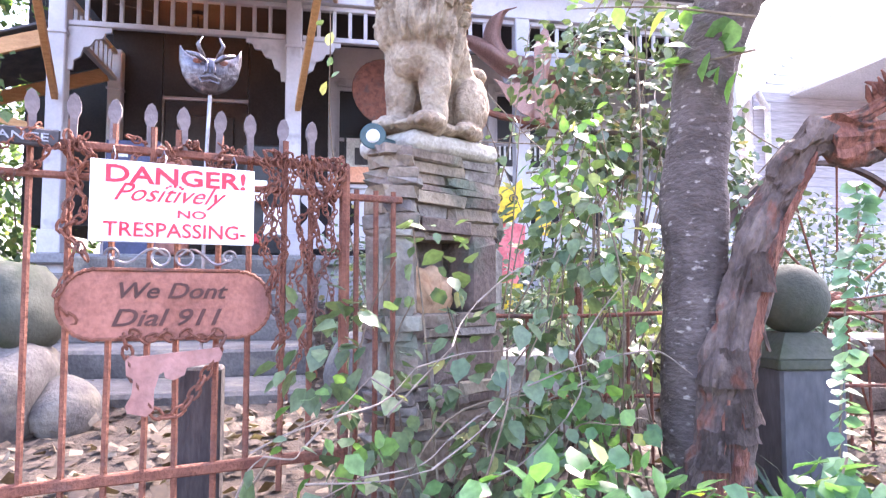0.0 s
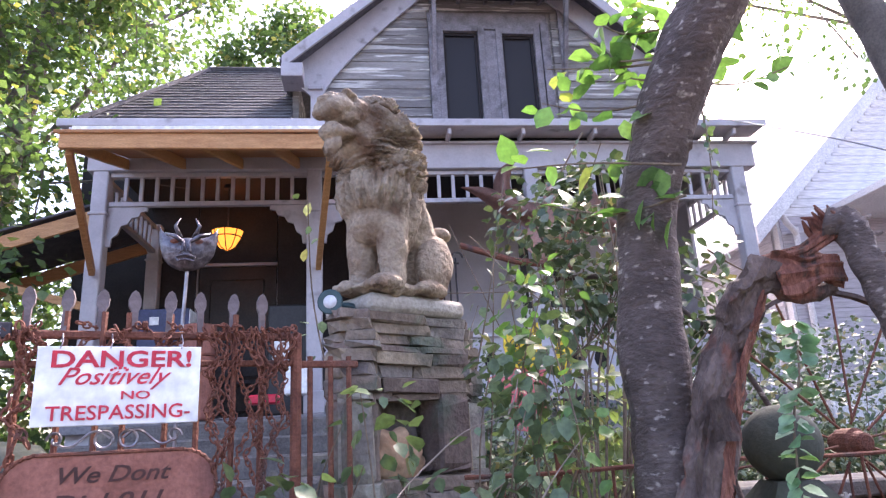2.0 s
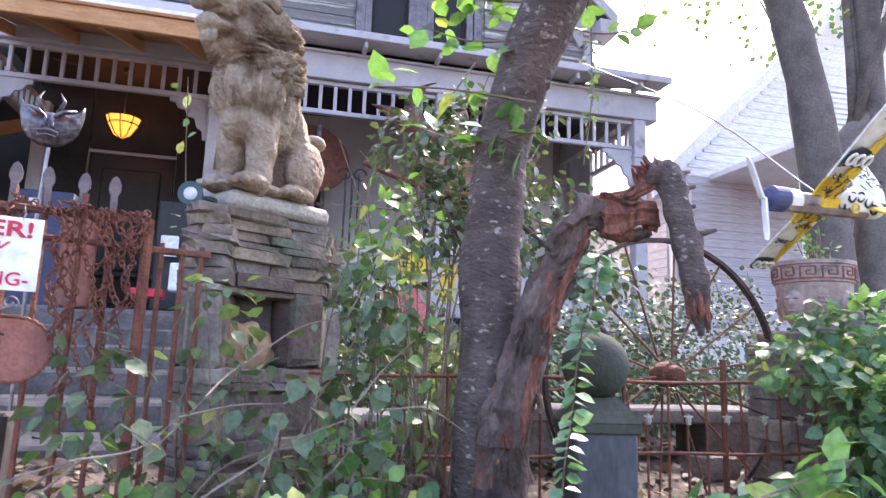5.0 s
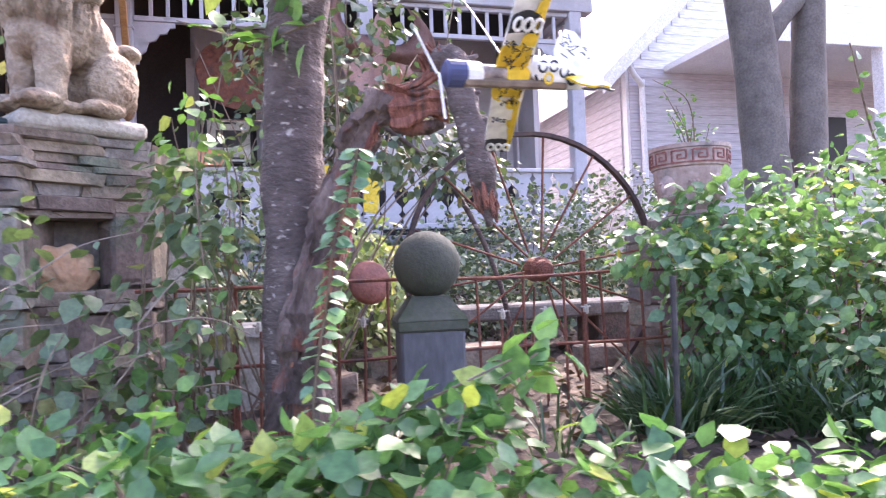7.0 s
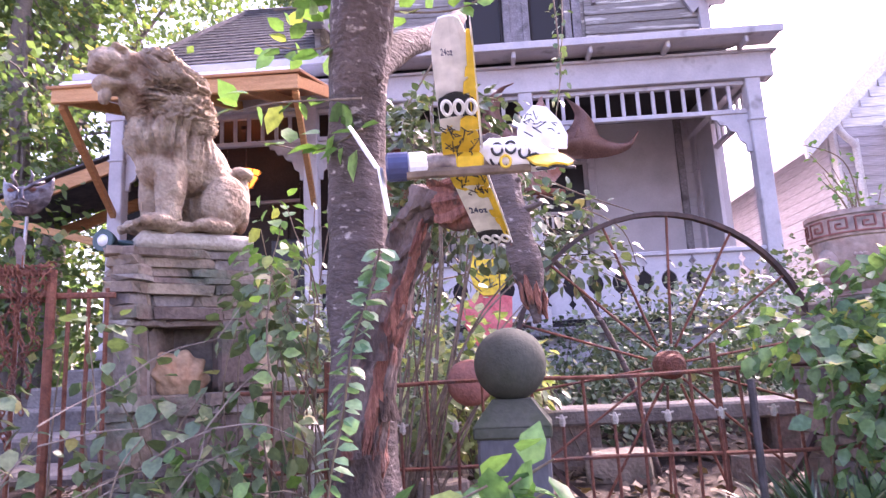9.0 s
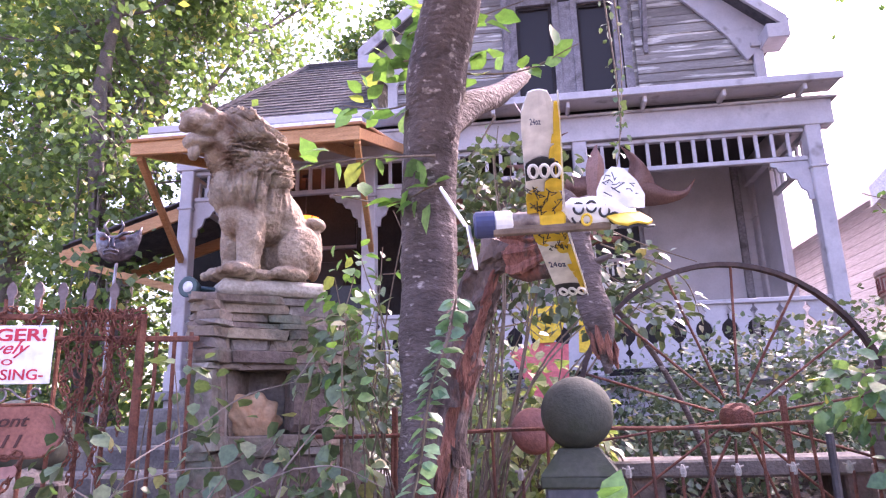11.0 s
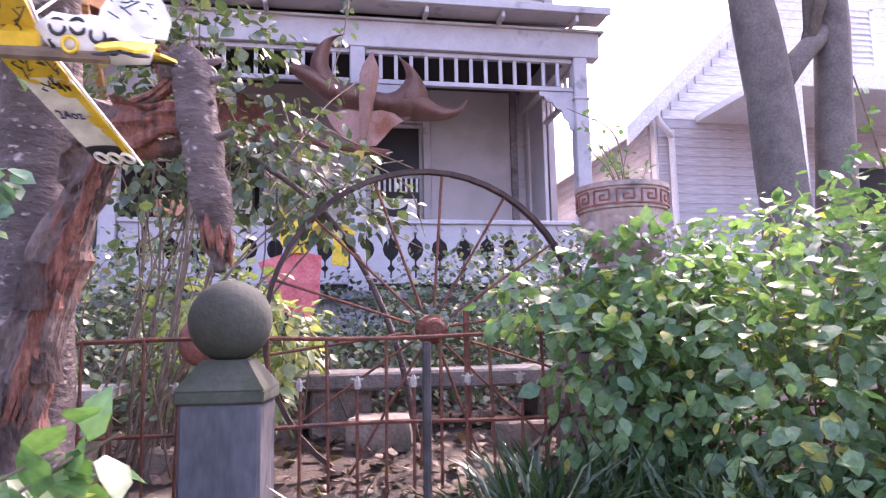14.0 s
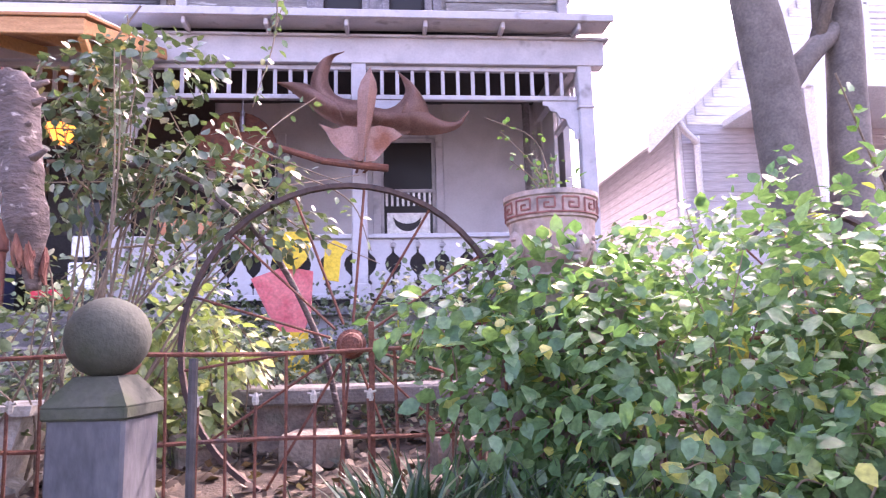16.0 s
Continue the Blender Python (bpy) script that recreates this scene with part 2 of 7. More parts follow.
M_LEAFN = leaf_mat("near_leaf", (0.055, 0.135, 0.055), (0.125, 0.235, 0.085), (0.30, 0.34, 0.08), 0.26, 0.32, 0.04)
M_VINELEAF = leaf_mat("round_vine_leaf", (0.10, 0.20, 0.12), (0.19, 0.31, 0.19), (0.26, 0.36, 0.16), 0.3, 0.3, 0.05)
M_LEAFV = leaf_mat("dull_vine_leaf", (0.066, 0.108, 0.058), (0.140, 0.190, 0.096), (0.32, 0.30, 0.14), 0.36, 0.2, 0.06)
M_LEAFY = leaf_mat("pale_shrub_leaf", (0.075, 0.115, 0.065), (0.165, 0.205, 0.115), (0.33, 0.28, 0.14), 0.36, 0.14, 0.08)
M_LEAFL = leaf_mat("lime_leaf", (0.070, 0.155, 0.05), (0.14, 0.25, 0.075), (0.30, 0.33, 0.10), 0.38, 0.32, 0.06)
M_VARIEG = leaf_mat("variegated_leaf", (0.13, 0.19, 0.07), (0.33, 0.37, 0.17), (0.50, 0.47, 0.26), 0.35, 0.25, 0.12)
M_CLIMB = leaf_mat("dark_climber_leaf", (0.045, 0.075, 0.042), (0.12, 0.155, 0.085), (0.26, 0.22, 0.12), 0.3, 0.14, 0.05)
M_LEAFT = leaf_mat("tree_leaf", (0.052, 0.096, 0.042), (0.122, 0.180, 0.072), (0.27, 0.25, 0.09), 0.5, 0.40, 0.06)
M_GRASS = leaf_mat("grass_blade", (0.018, 0.045, 0.018), (0.045, 0.085, 0.03), (0.30, 0.33, 0.22), 0.32, 0.15, 0.05)
M_LITTER = leaf_mat("fallen_leaf", (0.052, 0.033, 0.023), (0.130, 0.088, 0.062), (0.22, 0.17, 0.12), 0.75, 0.1, 0.14)


# ---- building blocks ----
def mesh_of(name, bm, material, smooth=False):
    me = bpy.data.meshes.new(name)
    bmesh.ops.recalc_face_normals(bm, faces=bm.faces)
    bm.to_mesh(me)
    bm.free()
    me.materials.append(material)
    if smooth:
        me.polygons.foreach_set("use_smooth", [True] * len(me.polygons))
    return me


def part(name, bm, material, parent=None, label="", smooth=False):
    ob = new(name, mesh_of(name, bm, material, smooth))
    if parent is not None:
        ob.parent = parent
    return tagged(ob, label) if label else ob


def thing(name, label, category, m=None, group="", kind=""):
    ob = new(name)
    ob.empty_display_size = 0.1
    if m is not None:
        ob.matrix_world = m
    return tagged(ob, label, category, group, kind)


def box(bm, c, s, bevel=0.0, m=None):
    """A box at c of size s, in the space of m, with slightly rounded edges."""
    tmp = bmesh.new()
    bmesh.ops.create_cube(tmp, size=1, matrix=Matrix.Translation(c) @ Matrix.Diagonal((*s, 1)))
    if bevel:
        bmesh.ops.bevel(tmp, geom=tmp.edges[:], offset=bevel, segments=1, affect="EDGES")
    join(bm, tmp, m)
    return bm


def join(bm, tmp, m=None):
    if m is not None:
        tmp.transform(m)
    vs = [bm.verts.new(v.co) for v in tmp.verts]
    for f in tmp.faces:
        bm.faces.new([vs[v.index] for v in f.verts])
    tmp.free()


def tube(bm, pts, radii, seg=8, cap=True, wobble=0.0):
    """A swept round bar through pts; radii: one or one for each."""
    pts = [Vector(p) for p in pts]
    if not isinstance(radii, (list, tuple)):
        radii = [radii] * len(pts)
    rings, side = [], None
    for i, p in enumerate(pts):
        d = (pts[min(i + 1, len(pts) - 1)] - pts[max(i - 1, 0)]).normalized()
        if side is None:
            side = d.orthogonal().normalized()
        side = (side - d * side.dot(d)).normalized()
        up = d.cross(side)
        ring = []
        for k in range(seg):
            a = 2 * math.pi * k / seg
            q = side * math.cos(a) + up * math.sin(a)
            r = radii[i] * (1 + wobble * noise.noise((p + q * 3) * 3.1))
            ring.append(bm.verts.new(p + q * r))
        rings.append(ring)
    for a, b in zip(rings, rings[1:]):
        for k in range(seg):
            bm.faces.new((a[k], a[(k + 1) % seg], b[(k + 1) % seg], b[k]))
    if cap:
        bm.faces.new(rings[0][::-1])
        bm.faces.new(rings[-1])
    return bm


def curve_pts(ctrl, n=24):
    """A smooth line through the control points."""
    c = [Vector(p) for p in ctrl]
    c = [c[0] * 2 - c[1]] + c + [c[-1] * 2 - c[-2]]
    out = []
    per = max(2, n // (len(c) - 3))
    for i in range(1, len(c) - 2):
        p0, p1, p2, p3 = c[i - 1:i + 3]
        for k in range(per):
            t = k / per
            out.append(0.5 * ((2 * p1) + (p2 - p0) * t + (2 * p0 - 5 * p1 + 4 * p2 - p3) * t * t + (3 * p1 - p0 - 3 * p2 + p3) * t ** 3))
    out.append(c[-2])
    return out


def beam_bm(p, q, w, h):
    b = bmesh.new()
    p, q = Vector(p), Vector(q)
    d = q - p
    box(b, (0, 0, 0), (d.length, w, h), 0.006, Matrix.Translation((p + q) / 2) @ d.to_track_quat("X", "Z").to_matrix().to_4x4())
    return b


def lathe(bm, profile, seg=24, m=None):
    tmp = bmesh.new()
    rings = [[tmp.verts.new((r * math.cos(2 * math.pi * k / seg), r * math.sin(2 * math.pi * k / seg), z)) for k in range(seg)] for r, z in profile]
    for a, b in zip(rings, rings[1:]):
        for k in range(seg):
            tmp.faces.new((a[k], a[(k + 1) % seg], b[(k + 1) % seg], b[k]))
    tmp.faces.new(rings[0][::-1])
    tmp.faces.new(rings[-1])
    tmp.verts.index_update()
    join(bm, tmp, m)
    return bm


def plate(bm, outline, thick, m=None):
    """A flat sheet with that outline in x and z, of that thickness along y."""
    tmp = bmesh.new()
    f = [tmp.verts.new((x, -thick / 2, z)) for x, z in outline]
    b = [tmp.verts.new((x, thick / 2, z)) for x, z in outline]
    tmp.faces.new(f)
    tmp.faces.new(b[::-1])
    for i in range(len(f)):
        j = (i + 1) % len(f)
        tmp.faces.new((f[i], b[i], b[j], f[j]))
    tmp.normal_update()
    bmesh.ops.triangulate(tmp, faces=[x for x in tmp.faces if len(x.verts) > 4])
    tmp.verts.index_update()
    join(bm, tmp, m)
    return bm


def letters(name, body, height, width, m, material, parent, shear=0.0, depth=0.002, bold=0.0):
    """Raised lettering of that height and total width, its middle at m, standing in x and z."""
    cu = bpy.data.curves.new(name, "FONT")
    cu.body, cu.align_x, cu.align_y, cu.extrude, cu.shear, cu.offset = body, "CENTER", "CENTER", depth, shear, bold
    cu.resolution_u = 3
    tmp = new(name, cu)
    me = bpy.data.meshes.new_from_object(tmp.evaluated_get(bpy.context.evaluated_depsgraph_get()))
    bpy.data.objects.remove(tmp)
    co = np.empty(len(me.vertices) * 3)
    me.vertices.foreach_get("co", co)
    co = co.reshape(-1, 3)
    w, h = np.ptp(co[:, 0]), np.ptp(co[:, 1])
    mid = (co.max(0) + co.min(0)) / 2
    co -= mid
    co[:, 0] *= width / w
    co[:, 1] *= height / h
    me.vertices.foreach_set("co", co.ravel())
    me.transform(m @ Matrix.Rotation(radians(90), 4, "X"))
    me.materials.clear()
    me.materials.append(material)
    ob = new(name, me)
    ob.parent = parent
    return ob


LEAF_V = np.array([(0, 0, 0), (-.27, .28, .07), (.27, .28, .07), (0, .36, 0), (-.25, .62, .05), (.25, .62, .05), (0, .7, -.02), (0, 1, -.08)])
LEAF_F = [(0, 3, 1), (0, 2, 3), (1, 3, 6, 4), (3, 2, 5, 6), (4, 6, 7), (6, 5, 7)]
FLAT_V = np.array([(0, 0, 0), (-.33, .5, .06), (.33, .5, .06), (0, 1, -.05)])
FLAT_F = [(0, 2, 1), (1, 2, 3)]
BLADE_V = np.array([(-.02, 0, 0), (.02, 0, 0), (-.022, .35, .12), (.022, .35, .12), (-.018, .7, .14), (.018, .7, .14), (0, 1, .02)])
BLADE_F = [(0, 1, 3, 2), (2, 3, 5, 4), (4, 5, 6)]


def leaves(name, places, outward, sizes, material, parent=None, label="", droop=0.4, shape="leaf", rng=None, width=1.0, face=0.0):
    """Many leaves in one mesh: each at its place, its tip along its outward way turned at random, drooping."""
    rng = rng or np.random.default_rng(3)
    V, F = {"leaf": (LEAF_V, LEAF_F), "flat": (FLAT_V, FLAT_F), "blade": (BLADE_V, BLADE_F)}[shape]
    P, D = np.asarray(places, float), np.asarray(outward, float)
    n = len(P)
    if n == 0:
        return None
    S = np.asarray(sizes, float).reshape(-1, 1, 1)
    D = D + rng.normal(0, 0.55, (n, 3)) + np.array([0, 0, -droop])
    D /= np.linalg.norm(D, axis=1, keepdims=True) + 1e-9
    U = np.array([0, 0, 1.0]) + rng.normal(0, 0.45, (n, 3)) + face * np.asarray(outward, float)
    X = np.cross(D, U)
    X /= np.linalg.norm(X, axis=1, keepdims=True) + 1e-9
    Z = np.cross(X, D)
    co = P[:, None, :] + S * (V[None, :, 0:1] * width * X[:, None] + V[None, :, 1:2] * D[:, None] + V[None, :, 2:3] * Z[:, None])
    k = len(V)
    loops = np.concatenate([np.array(f) for f in F])
    lens = np.array([len(f) for f in F])
    me = bpy.data.meshes.new(name)
    me.vertices.add(n * k)
    me.vertices.foreach_set("co", co.astype(np.float32).ravel())
    allv = (loops[None] + (np.arange(n) * k)[:, None]).ravel()
    me.loops.add(len(allv))
    me.loops.foreach_set("vertex_index", allv.astype(np.int32))
    tot = np.tile(lens, n)
    me.polygons.add(len(tot))
    me.polygons.foreach_set("loop_start", np.concatenate([[0], np.cumsum(tot)[:-1]]).astype(np.int32))
    me.update(calc_edges=True)
    me.validate()
    me.materials.append(material)
    me.polygons.foreach_set("use_smooth", [True] * len(me.polygons))
    ob = new(name, me)
    if parent is not None:
        ob.parent = parent
    return tagged(ob, label, kind="stuff")


def cloud(rng, blobs, n, shell=0.45):
    """Places near the skins of ellipsoids (centre, radii) and the ways out of them."""
    vol = np.array([b[1][0] * b[1][1] * b[1][2] for b in blobs]) ** (2 / 3)
    pick = rng.choice(len(blobs), n, p=vol / vol.sum())
    d = rng.normal(0, 1, (n, 3))
    d /= np.linalg.norm(d, axis=1, keepdims=True)
    r = 1 - shell * rng.random((n, 1)) ** 1.5
    C = np.array([b[0] for b in blobs])[pick]
    R = np.array([b[1] for b in blobs])[pick]
    lump = np.array([1 + 0.35 * noise.noise(Vector(v) * 2.3 + Vector(c)) for v, c in zip(d, C)]).reshape(-1, 1)
    return C + d * R * r * lump, d


def ground_z(x, y):
    """Pavement, then a planted bank, then the yard that climbs to the house."""
    def ramp(a, b):
        t = min(1, max(0, (y - a) / (b - a)))
        return t * t * (3 - 2 * t)
    z = 0.66 * ramp(1.95, 3.05) + 0.14 * ramp(3.3, 5.2) + 0.45 * ramp(5.5, 9.0)
    z += 0.03 * noise.noise((x * 0.9, y * 0.9, 0)) * ramp(1.9, 3)
    return z


# ---- ground ----
rng = np.random.default_rng(11)
bm = bmesh.new()
xs = [-300, -60, -20, -10] + [-6 + 0.3 * i for i in range(61)] + [15, 20, 30, 70, 300]
ys = [-300, -60, -20, -6, -2, 0, 1.0, 1.6] + [1.9 + 0.14 * i for i in range(53)] + [10, 12, 16, 22, 40, 80, 300]
grid = [[bm.verts.new((x, y, ground_z(x, y) - (0.06 if y < 1.8 else 0.0))) for x in xs] for y in ys]
for a, b in zip(grid, grid[1:]):
    for i in range(len(xs) - 1):
        bm.faces.new((a[i], a[i + 1], b[i + 1], b[i]))
ground = tagged(part("ground", bm, M_DIRT, smooth=True), "brown soil bank and yard under fallen leaves", "ground", kind="structure")
pavement = thing("pavement", "worn grey concrete pavement slabs along the street", "pavement", kind="structure")
bm = bmesh.new()
box(bm, (0, 0, 0), (1.18, 1.34, 0.1), 0.008)
slab_me = mesh_of("slab", bm, M_PAVE)
for i in range(-8, 14):
    s = new("slab", slab_me)
    s.parent = pavement
    s.matrix_world = pose(i * 1.2 + 0.4, 1.12, -0.046 + 0.004 * math.sin(i * 2.1), 0, 0, 0.3 * math.sin(i))
bm = bmesh.new()
box(bm, (2, -6, -0.16), (400, 12.4, 0.06))
tagged(part("road", bm, mat("asphalt", (0.045, 0.045, 0.047), (0.065, 0.064, 0.066), 3, 0.9, 0.4, fine=150, world_space=True)),
       "dark grey worn asphalt street", "road", kind="structure")

# fallen leaves on the yard
pl, dl = [], []
for _ in range(9500):
    x, y = rng.uniform(-1.2, 6.0), rng.uniform(2.6, 6.8) if rng.random() < 0.85 else rng.uniform(6.5, 8.5)
    pl.append((x, y, ground_z(x, y) + rng.uniform(0.004, 0.03)))
    a = rng.uniform(0, 6.28)
    dl.append((math.cos(a) * 2, math.sin(a) * 2, 0.3))
tagged(leaves("fallen_leaves", pl, dl, rng.uniform(0.03, 0.075, len(pl)), M_LITTER, droop=0.1, rng=rng, shape="flat", width=1.3),
       "dry brown and tan leaves strewn over the yard", "fallen leaves")

# ---- the house ----
house = thing("house", "old wooden cottage with peeling gable and grey-mauve porch", "house")
PY, WY = 8.745, 10.8          # porch front, wall of the ground floor
FZ, RZ, BZ = 1.75, 2.54, 4.50  # porch floor, rail top, frieze top
X1, X2, X3 = -1.12, 1.24, 6.47  # middles of the porch posts
XM = 3.82

bm = bmesh.new()
box(bm, (2.7, (PY + WY) / 2, FZ - 0.06), (8.0, WY - PY + 0.3, 0.10), 0.01)
part("porch_floor", bm, M_FLOORB, house, "grey painted porch floor boards")
bm = bmesh.new()
box(bm, (2.7, PY + 0.02, 1.45), (7.9, 0.08, 0.56))
part("porch_skirt", bm, M_TRIM, house)
# ceiling takes the near-black tone, porch shade put into its colour
bm = bmesh.new()
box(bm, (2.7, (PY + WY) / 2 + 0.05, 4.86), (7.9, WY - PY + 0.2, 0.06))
part("porch_ceiling", bm, M_SHADEWALL, house, "porch ceiling coloured dark to stand for shade")
bm = bmesh.new()
box(bm, (2.72, PY, 4.67), (7.98, 0.20, 0.32), 0.008)
box(bm, (2.72, PY - 0.03, 4.83), (8.1, 0.22, 0.03), 0.004)
part("porch_beam", bm, M_TRIM, house, "grey-mauve painted porch beam")
bm = bmesh.new()
box(bm, (X3 - 0.05, (PY + WY) / 2, 4.67), (0.18, WY - PY, 0.32), 0.008)
part("side_beam", bm, M_TRIM, house)

# turned-square posts
def porch_post(x, y, z0, z1, w=0.17):
    b = bmesh.new()
    box(b, (x, y, (z0 + z1) / 2), (w, w, z1 - z0), 0.012)
    box(b, (x, y, z0 + 0.12), (w + 0.05, w + 0.05, 0.24), 0.01)
    box(b, (x, y, z1 - 0.52), (w + 0.03, w + 0.03, 0.03), 0.006)
    return part("porch_post", b, M_TRIM, house)
for px, py in ((X1, PY), (X2, PY), (XM, PY), (X3, PY), (X1, WY - 0.1), (X3, WY - 0.1)):
    porch_post(px, py, FZ - 0.01, 4.53)

# spindle frieze, bay by bay
bm = bmesh.new()
box(bm, (0, 0, 0), (0.042, 0.04, 0.30), 0.006)
spindle_me = mesh_of("spindle", bm, M_TRIM)
def frieze(a, b, along, fixed):
    n = max(2, int(abs(b - a) / 0.165))
    bb = bmesh.new()
    for z, h in ((BZ - 0.02, 0.05), (4.13, 0.055)):
        c = ((a + b) / 2, fixed, z) if along == "x" else (fixed, (a + b) / 2, z)
        s = (abs(b - a), 0.07, h) if along == "x" else (0.07, abs(b - a), h)
        box(bb, c, s, 0.005)
    fr = part("frieze", bb, M_TRIM, house)
    for i in range(1, n):
        p = a + (b - a) * i / n
        o = new("spindle", spindle_me)
        o.parent = fr
        o.matrix_world = Matrix.Translation((p, fixed, 4.315) if along == "x" else (fixed, p, 4.315))
for a, b in ((X1 + 0.09, X2 - 0.09), (X2 + 0.09, XM - 0.09), (XM + 0.09, X3 - 0.09)):
    frieze(a, b, "x", PY)
frieze(PY + 0.1, WY - 0.2, "y", X3)
frieze(PY + 0.1, WY - 0.2, "y", X1)

# sawn brackets under the frieze
def bracket(x, side, y=PY, turn=0):
    pts = [(0, 0), (0.42, 0), (0.42, -0.05), (0.36, -0.06), (0.33, -0.12), (0.26, -0.13), (0.22, -0.20), (0.15, -0.22), (0.12, -0.32), (0.06, -0.36), (0.05, -0.46), (0, -0.46)]
    b = bmesh.new()
    plate(b, [(side * px, pz) for px, pz in pts], 0.035, Matrix.Translation((x, y, 4.10)) @ Matrix.Rotation(radians(turn), 4, "Z"))
    part("bracket", b, M_TRIM, house)
for x in (X1 + 0.085, X2 + 0.085, XM + 0.085):
    bracket(x, 1)
for x in (X2 - 0.085, XM - 0.085, X3 - 0.085):
    bracket(x, -1)
bracket(X3, 1, PY + 0.085, 90)
bracket(X1, 1, PY + 0.085, 90)

# railing of pierced boards
def rail_board():
    """A flat sawn baluster with a waist and a pierced middle."""
    half = [(.126, 0), (.126, .08), (.092, .12), (.126, .16), (.126, .20), (.062, .27), (.045, .335), (.062, .40), (.126, .46), (.126, .50), (.094, .54), (.126, .58), (.126, .64)]
    pts = half + [(-x, z) for x, z in half[::-1]]
    b = bmesh.new()
    plate(b, pts, 0.028)
    return mesh_of("baluster", b, M_TRIM)
board_me = rail_board()
def railing(a, b):
    bb = bmesh.new()
    box(bb, ((a + b) / 2, PY, RZ - 0.03), (b - a, 0.11, 0.05), 0.008)
    box(bb, ((a + b) / 2, PY, FZ + 0.10), (b - a, 0.07, 0.06), 0.006)
    r = part("railing", bb, M_TRIM, house, "pierced-board porch railing")
    n = int((b - a) / 0.256)
    for i in range(n):
        o = new("baluster", board_me)
        o.parent = r
        o.matrix_world = Matrix.Translation((a + (i + 0.5) * (b - a) / n, PY, FZ + 0.12))
railing(X2 + 0.09, XM - 0.09)
railing(XM + 0.09, X3 - 0.09)

# ground-floor wall of lapped boards with openings
openings = [(-0.55, 0.55, FZ, 3.95), (1.75, 2.6, 2.75, 4.25), (4.05, 4.85, 2.75, 4.30)]
bm = bmesh.new()
xs_w = sorted({-1.2, 6.6, *[v for o in openings for v in o[:2]]})
for a, b in zip(xs_w, xs_w[1:]):
    mid = (a + b) / 2
    o = next((q for q in openings if q[0] < mid < q[1]), None)
    for z0, z1 in ([(1.2, 4.86)] if not o else [(1.2, o[2]), (o[3], 4.86)]):
        if z1 > z0:
            box(bm, (mid, WY + 0.08, (z0 + z1) / 2), (b - a, 0.14, z1 - z0))
part("wall", bm, M_WALL, house)
# near-black sheets over the bay's wall stand in for the porch shade
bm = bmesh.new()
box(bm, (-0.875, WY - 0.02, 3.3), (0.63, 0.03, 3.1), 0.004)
part("bay_shade_panel", bm, M_SHADEWALL, house, "wall boarding coloured near-black for the shaded bay")
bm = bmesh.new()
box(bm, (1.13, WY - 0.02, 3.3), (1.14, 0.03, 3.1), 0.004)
part("bay_shade_panel", bm, M_SHADEWALL, house)
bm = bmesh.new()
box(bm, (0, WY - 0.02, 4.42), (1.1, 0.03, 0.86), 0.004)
part("bay_shade_panel", bm, M_SHADEWALL, house)
bm = bmesh.new()
box(bm, (X3 - 0.02, WY - 0.42, 3.3), (0.05, 0.75, 3.1), 0.004)
part("side_panel", bm, M_WALL, house)
bm = bmesh.new()
box(bm, (0, 0, 0), (1, 0.022, 0.128), 0.003, Matrix.Rotation(radians(-5), 4, "X"))
lap_me = mesh_of("clapboard", bm, M_WALL)
for i in range(24):
    z = FZ + 0.07 + 0.125 * i
    for a, b in zip(xs_w, xs_w[1:]):
        o = next((q for q in openings if q[0] < (a + b) / 2 < q[1]), None)
        if o and o[2] - 0.05 < z < o[3] + 0.05:
            continue
        if a < 4.8:                 # smooth panels elsewhere
            continue
        a = 6.27
        c = new("clapboard", lap_me)
        c.parent = house
        c.matrix_world = Matrix.Translation(((a + b) / 2, WY - 0.002, z)) @ Matrix.Diagonal((b - a, 1, 1, 1))
for x0_, x1_ in ((2.62, 4.0), (4.97, 6.17)):
    bm = bmesh.new()
    box(bm, ((x0_ + x1_) / 2, WY - 0.004, 3.3), (x1_ - x0_, 0.024, 3.1), 0.004)
    part("wall_panel", bm, M_WALL, house, "smooth lavender-grey panel")
bm = bmesh.new()
box(bm, (6.22, WY - 0.03, 3.3), (0.10, 0.07, 3.1), 0.008)
part("corner_strip", bm, M_DARKTRIM, house)
# added dark sheet: wall shade seen through the railing holes, put in as colour
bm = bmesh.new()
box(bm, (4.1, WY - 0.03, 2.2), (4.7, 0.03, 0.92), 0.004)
part("rail_shade_panel", bm, M_SHADEWALL, house, "added dark panel standing for shade behind the railing")
# rooms behind the openings, their lack of light put into the colour
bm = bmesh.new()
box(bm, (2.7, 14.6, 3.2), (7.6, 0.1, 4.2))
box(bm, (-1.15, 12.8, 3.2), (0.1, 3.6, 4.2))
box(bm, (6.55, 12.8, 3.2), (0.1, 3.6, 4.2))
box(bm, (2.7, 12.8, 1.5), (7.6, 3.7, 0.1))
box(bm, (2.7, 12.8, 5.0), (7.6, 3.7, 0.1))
part("room", bm, M_DARKROOM, house, "room behind the windows, coloured near-black as unlit")

